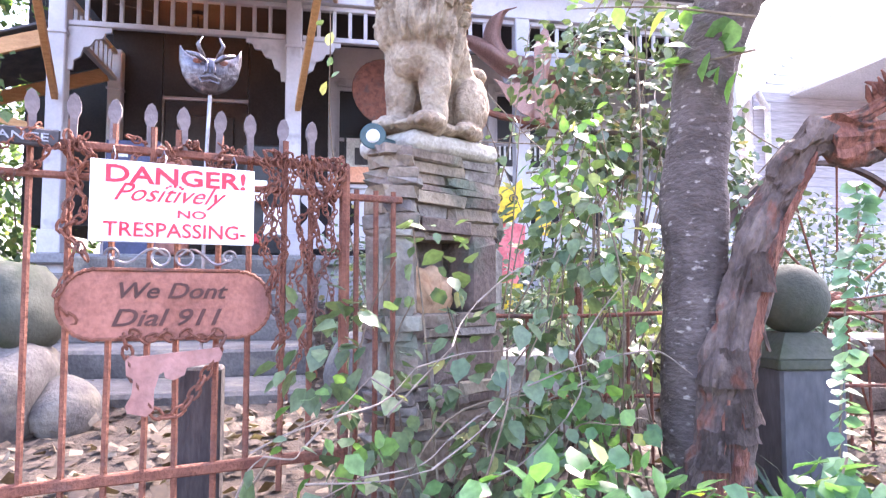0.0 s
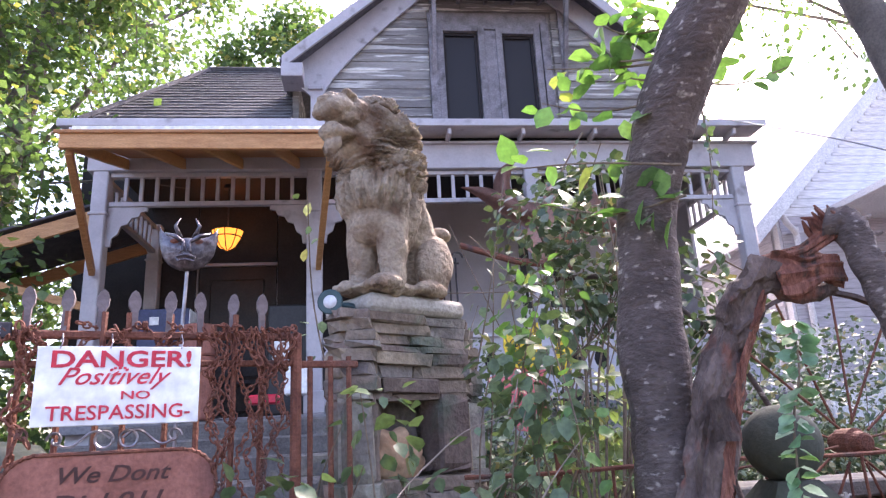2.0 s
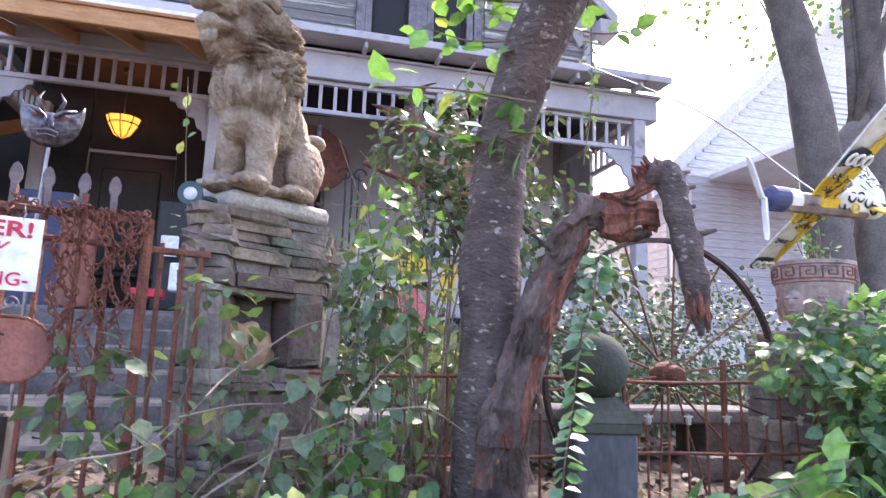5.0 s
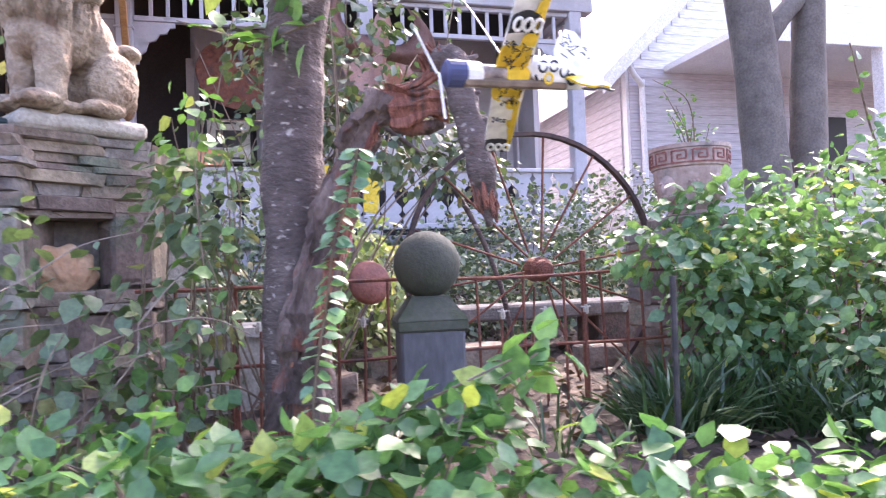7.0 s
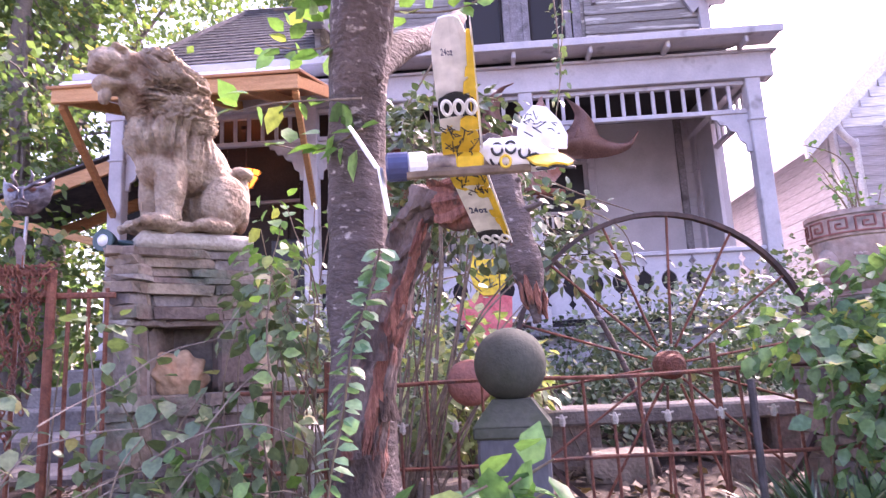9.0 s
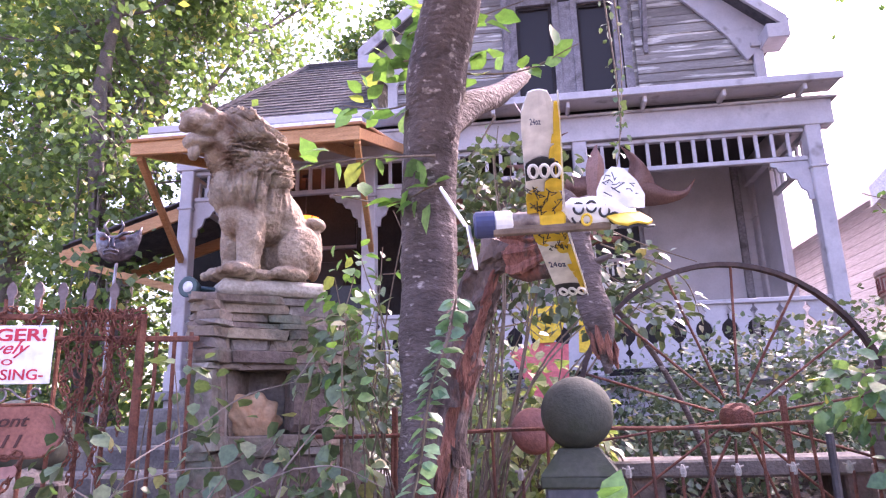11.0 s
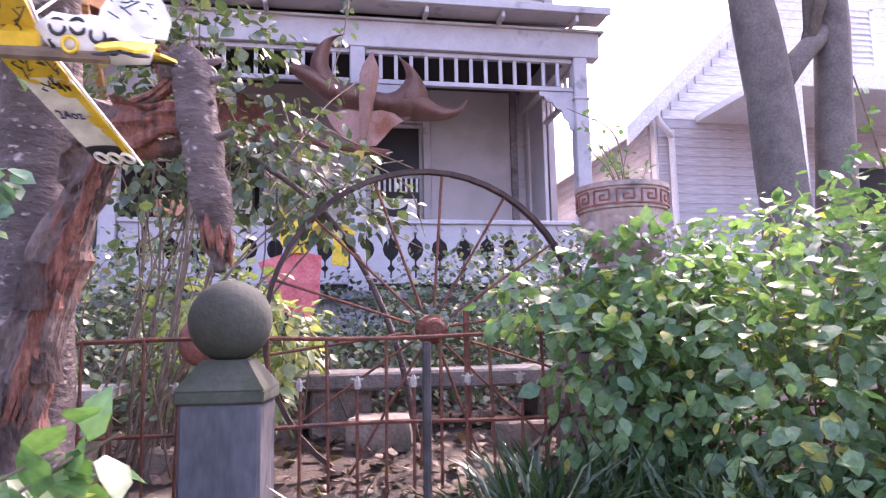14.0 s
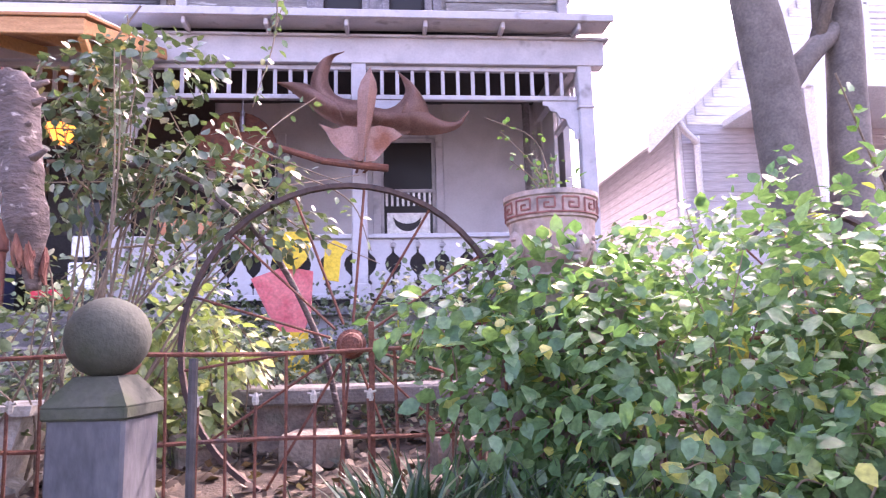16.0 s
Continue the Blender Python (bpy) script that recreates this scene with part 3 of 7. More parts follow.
def sash(name, x0, x1, z0, z1, y, mid=True, label="", cas=0.11, sash_mat=None):
    """A window: casing, sashes, panes and sill."""
    w = new(name)
    w.parent = house
    if label:
        tagged(w, label)
    b = bmesh.new()
    for c, s in (((x0 - cas / 2, y - 0.03, (z0 + z1) / 2), (cas, 0.07, z1 - z0 + 2 * cas)), ((x1 + cas / 2, y - 0.03, (z0 + z1) / 2), (cas, 0.07, z1 - z0 + 2 * cas)),
                 (((x0 + x1) / 2, y - 0.03, z1 + cas / 2), (x1 - x0, 0.07, cas)), (((x0 + x1) / 2, y - 0.06, z0 - 0.05), (x1 - x0 + 2 * cas + 0.1, 0.16, 0.05))):
        box(b, c, s, 0.006)
    part("window_frame", b, M_DARKTRIM if sash_mat else M_TRIM, w)
    b = bmesh.new()
    t = 0.05
    for c, s in (((x0 + t / 2, y + 0.03, (z0 + z1) / 2), (t, 0.04, z1 - z0)), ((x1 - t / 2, y + 0.03, (z0 + z1) / 2), (t, 0.04, z1 - z0)),
                 (((x0 + x1) / 2, y + 0.03, z0 + t / 2), (x1 - x0 - 2 * t, 0.04, t)), (((x0 + x1) / 2, y + 0.03, z1 - t / 2), (x1 - x0 - 2 * t, 0.04, t))):
        box(b, c, s, 0.004)
    if mid:
        box(b, ((x0 + x1) / 2, y + 0.03, (z0 + z1) / 2), (x1 - x0 - 2 * t, 0.045, 0.045), 0.004)
    part("sash", b, sash_mat or M_TRIM, w)
    b = bmesh.new()
    box(b, ((x0 + x1) / 2, y + 0.05, (z0 + z1) / 2), (x1 - x0 - t, 0.006, z1 - z0 - t))
    p = part("pane", b, M_GLASS, w, "dark window glass")
    return w
sash("window", 4.05, 4.85, 2.75, 4.30, WY, label="porch window with a white half curtain")
sash("window", 1.75, 2.6, 2.75, 4.25, WY, label="dark porch window")
bm = bmesh.new()
box(bm, (4.45, WY + 0.028, 3.05), (0.62, 0.004, 0.30))
part("curtain", bm, M_WHITE, house, "white half curtain in the window")
bm = bmesh.new()
arc = [(0.20 * math.cos(a), 0.20 * math.sin(a)) for a in np.linspace(math.pi * 1.02, math.pi * 1.98, 14)]
arc += [(0.21 * math.cos(a), 0.06 + 0.15 * math.sin(a)) for a in np.linspace(math.pi * 1.95, math.pi * 1.05, 12)]
plate(bm, arc, 0.004, Matrix.Translation((4.43, WY + 0.022, 3.13)))
part("crescent", bm, M_BLACK, house, "dark crescent shape on the curtain")
bm = bmesh.new()
for i in range(9):
    box(bm, (4.14 + i * 0.078, WY + 0.028, 3.42), (0.034, 0.004, 0.24))
part("shutter_slats", bm, M_WHITE, house)
# door in the dark bay, the bay's shade put into its colour
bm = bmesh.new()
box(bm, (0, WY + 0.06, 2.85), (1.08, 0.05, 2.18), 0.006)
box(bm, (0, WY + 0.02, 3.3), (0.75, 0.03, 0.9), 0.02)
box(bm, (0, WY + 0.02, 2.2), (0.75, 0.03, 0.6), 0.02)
part("door", bm, mat("bay_shade_door", (0.018, 0.013, 0.013), (0.03, 0.022, 0.02), 5, 0.5, 0.2), house, "panelled front door coloured near-black for the shaded bay")

# porch roof, a shallow slope up to the gable wall
bm = bmesh.new()
for a, b, z0, z1 in (((PY - 0.40), WY + 0.35, 5.00, 5.95),):
    v = [bm.verts.new(p) for p in ((-1.5, a, z0), (6.74, a, z0), (6.74, b, z1), (-1.5, b, z1), (-1.5, a, z0 - 0.06), (6.74, a, z0 - 0.06), (6.74, b, z1 - 0.06), (-1.5, b, z1 - 0.06))]
    for f in ((0, 1, 2, 3), (7, 6, 5, 4), (0, 4, 5, 1), (1, 5, 6, 2), (2, 6, 7, 3), (3, 7, 4, 0)):
        bm.faces.new([v[i] for i in f])
part("porch_roof", bm, M_SHINGLE, house)
bm = bmesh.new()
box(bm, (2.62, PY - 0.24, 4.92), (8.18, 0.30, 0.04), 0.005)
box(bm, (2.62, PY - 0.405, 4.95), (8.24, 0.04, 0.09), 0.006)
part("eave", bm, M_TRIM, house)
bm = bmesh.new()
box(bm, (0, 0, 0), (0.045, 0.26, 0.10), 0.01)
corbel_me = mesh_of("corbel", bm, M_TRIM)
for i in range(9):
    o = new("corbel", corbel_me)
    o.parent = house
    o.matrix_world = Matrix.Translation((-0.7 + i * 0.88, PY - 0.24, 4.875))

# gable
GY = 11.2
AX, AZ, EL, ER, EZ = 3.96, 10.25, 0.58, 7.34, 7.25
bm = bmesh.new()
plate(bm, [(1.06, 5.2), (7.02, 5.2), (7.02, 7.45), (AX, AZ - 0.2), (1.06, 7.45)], 0.12, Matrix.Translation((0, GY + 0.16, 0)))
part("gable_wall", bm, M_SIDING, house)
slope = (AZ - EZ) / (AX - EL)
def gable_w(z):
    """Half-open span of the gable between its curved boards at height z."""
    inset = max(0.0, (z - 6.6)) ** 1.0
    l = max(1.08, EL + (z - EZ) / slope + 0.30)
    r = min(7.0, ER - (z - EZ) / ((AZ - EZ) / (ER - AX)) - 0.30)
    return l, r
plank_bm = bmesh.new()
box(plank_bm, (0, 0, 0), (1, 0.028, 0.176), 0.004, Matrix.Rotation(radians(-6), 4, "X"))
plank_me = mesh_of("plank", plank_bm, M_SIDING)
GWIN = (2.95, 5.12, 6.05, 8.55)
prng = random.Random(4)
for i in range(25):
    z = 5.95 + i * 0.169
    l, r = gable_w(z)
    spans = [(l, r)]
    if GWIN[2] < z < GWIN[3]:
        spans = [(l, GWIN[0]), (GWIN[1], r)]
    for a, b in spans:
        while b - a > 0.12:
            e = b if b - a < 2.4 else a + prng.uniform(1.0, 2.1)
            o = new("plank", plank_me)
            o.parent = house
            o.matrix_world = pose((a + e) / 2, GY + 0.075 + prng.uniform(-.006, .004), z, prng.uniform(-2, 2), prng.uniform(-.35, .35), 0) @ Matrix.Diagonal((e - a - 0.006, 1, 1, 1))
            a = e
for x in (1.06, 7.0):
    bm = bmesh.new()
    box(bm, (x, GY + 0.05, 6.55), (0.16, 0.14, 1.9), 0.008)
    box(bm, (x, GY + 0.03, 7.0), (0.24, 0.2, 0.07), 0.008)
    part("corner_board", bm, M_TRIM, house)
# curved gable boards
def curved(side):
    out = []
    for i in range(13):
        t = i / 12
        x = 1.1 + (AX - 1.1) * t
        z = 6.75 + (AZ - 0.55 - 6.75) * (t ** 0.78)
        out.append((x, z))
    outer = [(EL + (AX - EL) * i / 12, EZ + (AZ - EZ) * i / 12) for i in range(13)]
    pts = out + outer[::-1]
    if side < 0:
        pts = [(2 * AX - x, z) for x, z in pts]
    b = bmesh.new()
    plate(b, pts, 0.05, Matrix.Translation((0, GY + 0.0, 0)))
    part("bargeboard", b, M_TRIM, house)
curved(1)
curved(-1)
# main roof: two slopes with thickness, shingle courses
def slope_roof(p0, p1, q0, q1, thick=0.10):
    """A roof sheet from the eave p0-p1 to the ridge q0-q1."""
    b = bmesh.new()
    a = [Vector(p) for p in (p0, p1, q1, q0)]
    n = (a[1] - a[0]).cross(a[3] - a[0]).normalized()
    if n.z < 0:
        n = -n
    lo = [b.verts.new(v) for v in a]
    hi = [b.verts.new(v + n * thick) for v in a]
    b.faces.new(hi)
    b.faces.new(lo[::-1])
    for i in range(4):
        b.faces.new((lo[i], lo[(i + 1) % 4], hi[(i + 1) % 4], hi[i]))
    return part("roof", b, M_SHINGLE, house)
slope_roof((EL, GY - 0.35, EZ), (EL, GY + 7, EZ), (AX, GY - 0.35, AZ), (AX, GY + 7, AZ))
slope_roof((ER, GY - 0.35, EZ - 0.1), (ER, GY + 7, EZ - 0.1), (AX, GY - 0.35, AZ), (AX, GY + 7, AZ))
for s, e in ((1, EL), (-1, ER)):
    bm = bmesh.new()
    z = EZ if s > 0 else EZ - 0.1
    plate(bm, [(e - 0.02 * s, z - 0.10), (AX, AZ - 0.13), (AX, AZ + 0.09), (e - 0.02 * s, z + 0.12)], 0.05, Matrix.Translation((0, GY - 0.36, 0)))
    part("rake_board", bm, M_TRIM, house)
    bm = bmesh.new()
    box(bm, (e + 0.14 * s, GY - 0.14, z - 0.12), (0.34, 0.5, 0.24), 0.01)
    part("eave_return", bm, M_TRIM, house)
bm = bmesh.new()
box(bm, (0.72, 14.4, 6.6), (0.1, 6.0, 1.4))
part("side_wall", bm, M_SIDING, house)
bm = bmesh.new()
box(bm, (7.02, 14.4, 6.4), (0.1, 6.0, 1.6))
part("side_wall", bm, M_SIDING, house)
bm = bmesh.new()
box(bm, (2.7, 17.9, 4.0), (8.6, 0.1, 6))
box(bm, (6.9, 14.4, 3.4), (0.1, 6.8, 4.4))
part("rear_wall", bm, M_WALL, house)
# twin windows under a shed hood, its shade put into the sashes' dark colour
sash("window", 3.20, 3.80, 6.30, 8.12, GY + 0.04, mid=False, sash_mat=M_SHADEWALL, label="tall dark upstairs window")
sash("window", 4.22, 4.78, 6.30, 8.08, GY + 0.04, mid=False, sash_mat=M_SHADEWALL, label="tall dark upstairs window")
bm = bmesh.new()
box(bm, (4.01, GY + 0.04, 7.2), (0.24, 0.08, 1.9), 0.006)
box(bm, (3.02, GY + 0.02, 7.2), (0.14, 0.10, 2.2), 0.006)
box(bm, (4.98, GY + 0.02, 7.2), (0.14, 0.10, 2.2), 0.006)
box(bm, (4.0, GY + 0.06, 8.36), (2.1, 0.06, 0.32), 0.006)
box(bm, (4.0, GY - 0.02, 6.16), (2.45, 0.22, 0.08), 0.008)
part("window_surround", bm, M_DARKTRIM, house)
bm = bmesh.new()
box(bm, (0, 0, 0), (2.80, 0.70, 0.04), 0.006, pose(4.22, GY - 0.24, 8.74, 14))
part("window_hood", bm, M_SHINGLE, house, "dark shed hood over the upstairs windows")
bm = bmesh.new()
box(bm, (0, 0, 0), (2.74, 0.04, 0.09), 0.006, pose(4.22, GY - 0.55, 8.61, 0))
part("hood_fascia", bm, M_DARKTRIM, house)
for k in range(6):
    bm = bmesh.new()
    box(bm, (0, 0, 0), (0.05, 0.62, 0.07), 0.004, pose(3.02 + k * 0.48, GY - 0.22, 8.675, 14))
    part("hood_rafter", bm, M_DARKTRIM, house)
for x in (3.02, 5.28):
    part("hood_brace", beam_bm((x, GY + 0.02, 7.25), (x, GY - 0.48, 8.58), 0.07, 0.09), M_DARKTRIM, house)
    part("hood_bracket_plate", beam_bm((x, GY + 0.02, 7.05), (x, GY + 0.02, 8.60), 0.06, 0.07), M_DARKTRIM, house)

# hipped roof of the wing behind the porch, shingled
def shingle_slope(name, e0, e1, r0, r1, rows, per):
    """Shingles in courses on the slope from the eave e0-e1 to the ridge r0-r1, in one mesh."""
    b = bmesh.new()
    e0, e1, r0, r1 = (Vector(p) for p in (e0, e1, r0, r1))
    n = (e1 - e0).cross(r0 - e0).normalized()
    if n.z < 0:
        n = -n
    q = random.Random(7)
    for i in range(rows):
        t0, t1 = i / rows, (i + 1.25) / rows
        for k in range(per):
            s0, s1 = (k + (i % 2) * 0.5) / per, (k + 0.96 + (i % 2) * 0.5) / per
            if s0 >= 1:
                continue
            s1 = min(s1, 1)
            lift = 0.02 + q.uniform(0, 0.008)
            pts = [e0.lerp(e1, s0).lerp(r0.lerp(r1, s0), t0) + n * lift, e0.lerp(e1, s1).lerp(r0.lerp(r1, s1), t0) + n * lift,
                   e0.lerp(e1, s1).lerp(r0.lerp(r1, s1), t1) + n * 0.004, e0.lerp(e1, s0).lerp(r0.lerp(r1, s0), t1) + n * 0.004]
            v = [b.verts.new(p) for p in pts]
            w = [b.verts.new(p - n * 0.02) for p in pts[:2]]
            b.faces.new(v)
            b.faces.new((v[0], w[0], w[1], v[1]))
    o = part("shingles", b, M_SHINGLE, house)
    o["kind"] = "stuff"
    return o
slope_roof((-2.5, 10.9, 6.15), (0.68, 10.9, 6.15), (-1.1, 13.2, 8.45), (0.68, 13.2, 8.45), 0.05)
shingle_slope("wing", (-2.5, 10.88, 6.2), (0.66, 10.88, 6.2), (-1.1, 13.18, 8.5), (0.66, 13.18, 8.5), 20, 22)
slope_roof((-2.5, 10.9, 6.15), (-2.5, 16, 6.15), (-1.1, 13.2, 8.45), (-1.1, 16, 8.45), 0.05)
# wing wall in the near-black tone, darkness beside the porch put into colour
bm = bmesh.new()
box(bm, (-0.9, 12.9, 4.2), (3.0, 3.4, 3.9))
part("wing_wall", bm, M_SHADEWALL, house)
bm = bmesh.new()
tube(bm, [(-1.14, 13.18, 8.53), (0.66, 13.18, 8.53)], 0.06, 6)
tube(bm, [(-2.5, 10.88, 6.24), (-1.1, 13.18, 8.53)], 0.05, 6)
part("ridge_cap", bm, M_SHINGLE, house)

# ---- the new timber awning over the porch steps ----
awning = thing("porch_awning", "new orange timber awning with white flashing over the steps", "awning")
AY0, AZF = 6.95, 4.06
part("fascia", beam_bm((-0.80, AY0, AZF + 0.01), (1.57, AY0, AZF - 0.01), 0.05, 0.15), M_CEDAR, awning)
bm = bmesh.new()
box(bm, (0, 0, 0), (2.44, 1.9, 0.03), 0.004, pose(0.38, AY0 + 0.86, AZF + 0.36, 17))
part("deck", bm, M_CEDAR, awning)
bm = bmesh.new()
box(bm, (0, 0, 0), (2.30, 1.88, 0.02), 0.004, pose(0.42, AY0 + 0.88, AZF + 0.395, 17))
box(bm, (0.44, AY0 - 0.01, AZF + 0.115), (2.28, 0.03, 0.06), 0.004)
part("flashing", bm, M_WHITE, awning, "white metal flashing")
for x in (-0.76, -0.2, 0.38, 0.96, 1.53):
    part("rafter", beam_bm((x, AY0 + 0.03, AZF + 0.01), (x * 1.1, PY - 0.1, AZF + 0.52), 0.045, 0.12), M_CEDAR, awning)
for x, e in ((-0.74, X1 + 0.02), (1.52, X2 + 0.05)):
    part("brace", beam_bm((x, AY0 + 0.06, AZF - 0.06), (e, PY - 0.12, 3.32), 0.06, 0.085), M_CEDAR, awning)
side_awning = thing("side_awning", "new timber lean-to roof beside the porch", "awning")
part("fascia", beam_bm((-3.0, 9.0, 3.55), (-1.15, 9.0, 4.12), 0.05, 0.17), M_CEDAR, side_awning)
part("deck", beam_bm((-3.05, 9.7, 3.68), (-1.2, 9.7, 4.25), 1.5, 0.03), M_SHINGLE, side_awning)
part("brace", beam_bm((-2.9, 9.0, 3.5), (-1.2, 9.0, 3.0), 0.05, 0.09), M_CEDAR, side_awning)
part("beam", beam_bm((-3.0, 10.4, 3.55), (-1.15, 10.4, 4.12), 0.05, 0.17), M_CEDAR, side_awning)

# hanging lamp in the porch
lamp = thing("porch_lamp", "lit amber glass bowl lamp under the porch ceiling", "lamp", Matrix.Translation((0.02, 9.95, 4.12)))
bm = bmesh.new()
lathe(bm, [(0.03, -0.19), (0.10, -0.15), (0.17, -0.02), (0.20, 0.06), (0.19, 0.065), (0.16, -0.01), (0.03, -0.17)], 20)
part("bowl", bm, M_LAMP, lamp, "glowing amber glass bowl", smooth=True)
bm = bmesh.new()
for z, r in ((0.065, 0.205), (-0.02, 0.175)):
    tube(bm, [(r * math.cos(a * 0.3142), r * math.sin(a * 0.3142), z) for a in range(21)], 0.008, 5)
for k in range(8):
    a = k * math.pi / 4
    tube(bm, [(0.205 * math.cos(a), 0.205 * math.sin(a), 0.06), (0.175 * math.cos(a), 0.175 * math.sin(a), -0.03), (0.1 * math.cos(a), 0.1 * math.sin(a), -0.155), (0.02 * math.cos(a), 0.02 * math.sin(a), -0.2)], 0.007, 5)
part("cage", bm, M_IRON, lamp)
bm = bmesh.new()
tube(bm, [(0, 0, -0.16), (0, 0, 0.72)], 0.012, 6)
lathe(bm, [(0.07, 0.66), (0.07, 0.72), (0.02, 0.74)], 12)
part("stem", bm, M_IRON, lamp)
pl_ = new("lamp_light", bpy.data.lights.new("lamp_light", "POINT"))
pl_.data.energy, pl_.data.color, pl_.data.shadow_soft_size = 1.2, (1.0, 0.55, 0.2), 0.05
pl_.location = (0.02, 9.95, 4.19)

# ---- stone steps from the gate to the porch ----
M_STEP = mat("dark_step_stone", (0.085, 0.075, 0.07), (0.16, 0.145, 0.135), 5, 0.9, 0.6, fine=50, c=(0.22, 0.19, 0.15), cscale=4)
stairs = thing("stone_steps", "rough grey stone steps climbing to the porch", "steps", kind="structure")
for i in range(6):
    bm = bmesh.new()
    y0 = 4.95 + i * 0.62
    box(bm, (0.35 + 0.05 * math.sin(i * 3), y0 + 0.7, 0.86 + 0.165 * i - 0.09), (2.3, 1.4, 0.18), 0.02)
    bmesh.ops.subdivide_edges(bm, edges=bm.edges[:], cuts=3, use_grid_fill=True)
    for v in bm.verts:
        v.co += Vector((noise.noise(v.co * 3), noise.noise(v.co * 3 + Vector((9, 0, 0))), noise.noise(v.co * 2.5 + Vector((0, 9, 0))) * 0.6)) * 0.03
    part("step", bm, M_STEP, stairs, smooth=False)
rock = bmesh.new()
bmesh.ops.create_icosphere(rock, subdivisions=3, radius=1)
for v in rock.verts:
    v.co *= 1 + 0.25 * noise.noise(v.co * 1.4)
    v.co = Vector((v.co.x * 0.30, v.co.y * 0.26, v.co.z * 0.22))
rock.transform(Matrix.Translation((0.12, 4.78, 1.28)))
tagged(part("boulder", rock, M_MOSS, smooth=True), "rounded mossy green-grey boulder beside the steps", "boulder")
for x, y, r in ((-0.25, 4.7, 0.32), (0.10, 4.7, 0.33), (1.75, 5.2, 0.2), (0.42, 4.6, 0.16)):
    rock = bmesh.new()
    bmesh.ops.create_icosphere(rock, subdivisions=3, radius=r)
    for v in rock.verts:
        v.co *= 1 + 0.6 * noise.noise(v.co * 3.4 + Vector((x, y, 0)))
    rock.transform(Matrix.Translation((x, y, ground_z(x, y) + r * 0.5)))
    tagged(part("boulder", rock, M_STEP, smooth=True), "rough brown-grey stone beside the steps", "boulder", group="stones by the steps")


# ---- gate ----
GATE = Matrix.Translation((0.949, 3.24, 0)) @ Matrix.Rotation(math.atan2(0.301, 0.954), 4, "Z")
gate = thing("iron_gate", "rusted iron gate with spear-topped bars", "gate", GATE)
gr = random.Random(5)
bar = bmesh.new()
tube(bar, [(0, 0, 0.80), (0, 0, 1.80)], 0.0085, 6)
bar_me = mesh_of("bar", bar, M_RUST)
sp = bmesh.new()
plate(sp, [(-.007, 0), (.007, 0), (.009, .06), (.016, .075), (.0165, .095), (.009, .115), (0, .122), (-.009, .115), (-.0165, .095), (-.016, .075), (-.009, .06)], 0.012)
spear_me = mesh_of("spearhead", sp, mat("weathered_spear_iron", (0.13, 0.10, 0.10), (0.22, 0.18, 0.18), 14, 0.7, 0.4, metal=0.3))
for i in range(-9, 9):
    x = -0.13 + 0.0885 * i
    if x > 0.66:
        continue
    o = new("bar", bar_me)
    o.parent = gate
    o.matrix_basis = pose(x, 0, 0, gr.uniform(-.4, .4), gr.uniform(-.5, .5), 0)
    o = new("spearhead", spear_me)
    o.parent = gate
    o.matrix_basis = pose(x, 0, 1.745, gr.uniform(-3, 3), gr.uniform(-3, 3), gr.uniform(-15, 15))
for z, h in ((1.735, 0.022), (1.655, 0.018), (0.885, 0.03)):
    bm = bmesh.new()
    box(bm, (-0.12, 0, z), (1.62, 0.022, h), 0.004)
    part("rail", bm, M_RUST, gate)
for x in (-0.93, 0.685):
    bm = bmesh.new()
    tube(bm, [(x, 0, 0.62), (x, 0, 1.745)], 0.017, 8)
    part("stile", bm, M_RUST, gate)
# side panel between gate and pillar
panel = thing("fence", "narrow rusted iron panel between gate and pillar", "fence", GATE)
for x in (0.735, 0.80, 0.86):
    o = new("bar", bar_me)
    o.parent = panel
    o.matrix_basis = pose(x, 0.03, -0.12)
bm = bmesh.new()
box(bm, (0.79, 0.03, 1.655), (0.20, 0.02, 0.022), 0.004)
part("rail", bm, M_RUST, panel)
# scrollwork under the sign
for sx in (1, -1):
    bm = bmesh.new()
    pts = [(0.2 + sx * (0.015 + 0.13 * t), -0.012, 1.455 + 0.02 * math.sin(t * 6)) for t in np.linspace(0, 1, 14)]
    tube(bm, pts, 0.004, 5)
    tube(bm, [(0.2 + sx * (0.145 + 0.02 * math.cos(a) * (1 - a / 9)), -0.012, 1.455 + 0.022 * math.sin(a) * (1 - a / 9)) for a in np.linspace(0, 7, 22)], 0.004, 5)
    tube(bm, [(0.2 + sx * (0.03 + 0.022 * math.cos(a)), -0.012, 1.452 + 0.022 * math.sin(a)) for a in np.linspace(0, 6.28, 18)], 0.004, 5)
    part("scroll", bm, M_STEEL, gate)

# signs
sign = thing("danger_sign", "white painted board with red hand lettering wired to the gate", "sign", GATE @ Matrix.Translation((0, -0.028, 0)))
bm = bmesh.new()
box(bm, (0.2, -0.022, 1.592), (0.405, 0.008, 0.208), 0.002, Matrix.Rotation(radians(0.0), 4, "Y"))
part("board", bm, M_WHITE, sign)
def on_sign(x, z):
    return Matrix.Translation((x, -0.0275, z))
letters("lettering", "DANGER!", 0.046, 0.345, on_sign(0.205, 1.662), M_RED, sign, bold=0.022)
letters("lettering", "Positively", 0.060, 0.275, on_sign(0.190, 1.609), M_RED, sign, shear=0.5, bold=0.004)
letters("lettering", "NO", 0.022, 0.072, on_sign(0.240, 1.565), M_RED, sign, bold=0.014)
letters("lettering", "TRESPASSING-", 0.038, 0.350, on_sign(0.205, 1.521), M_RED, sign, bold=0.008)
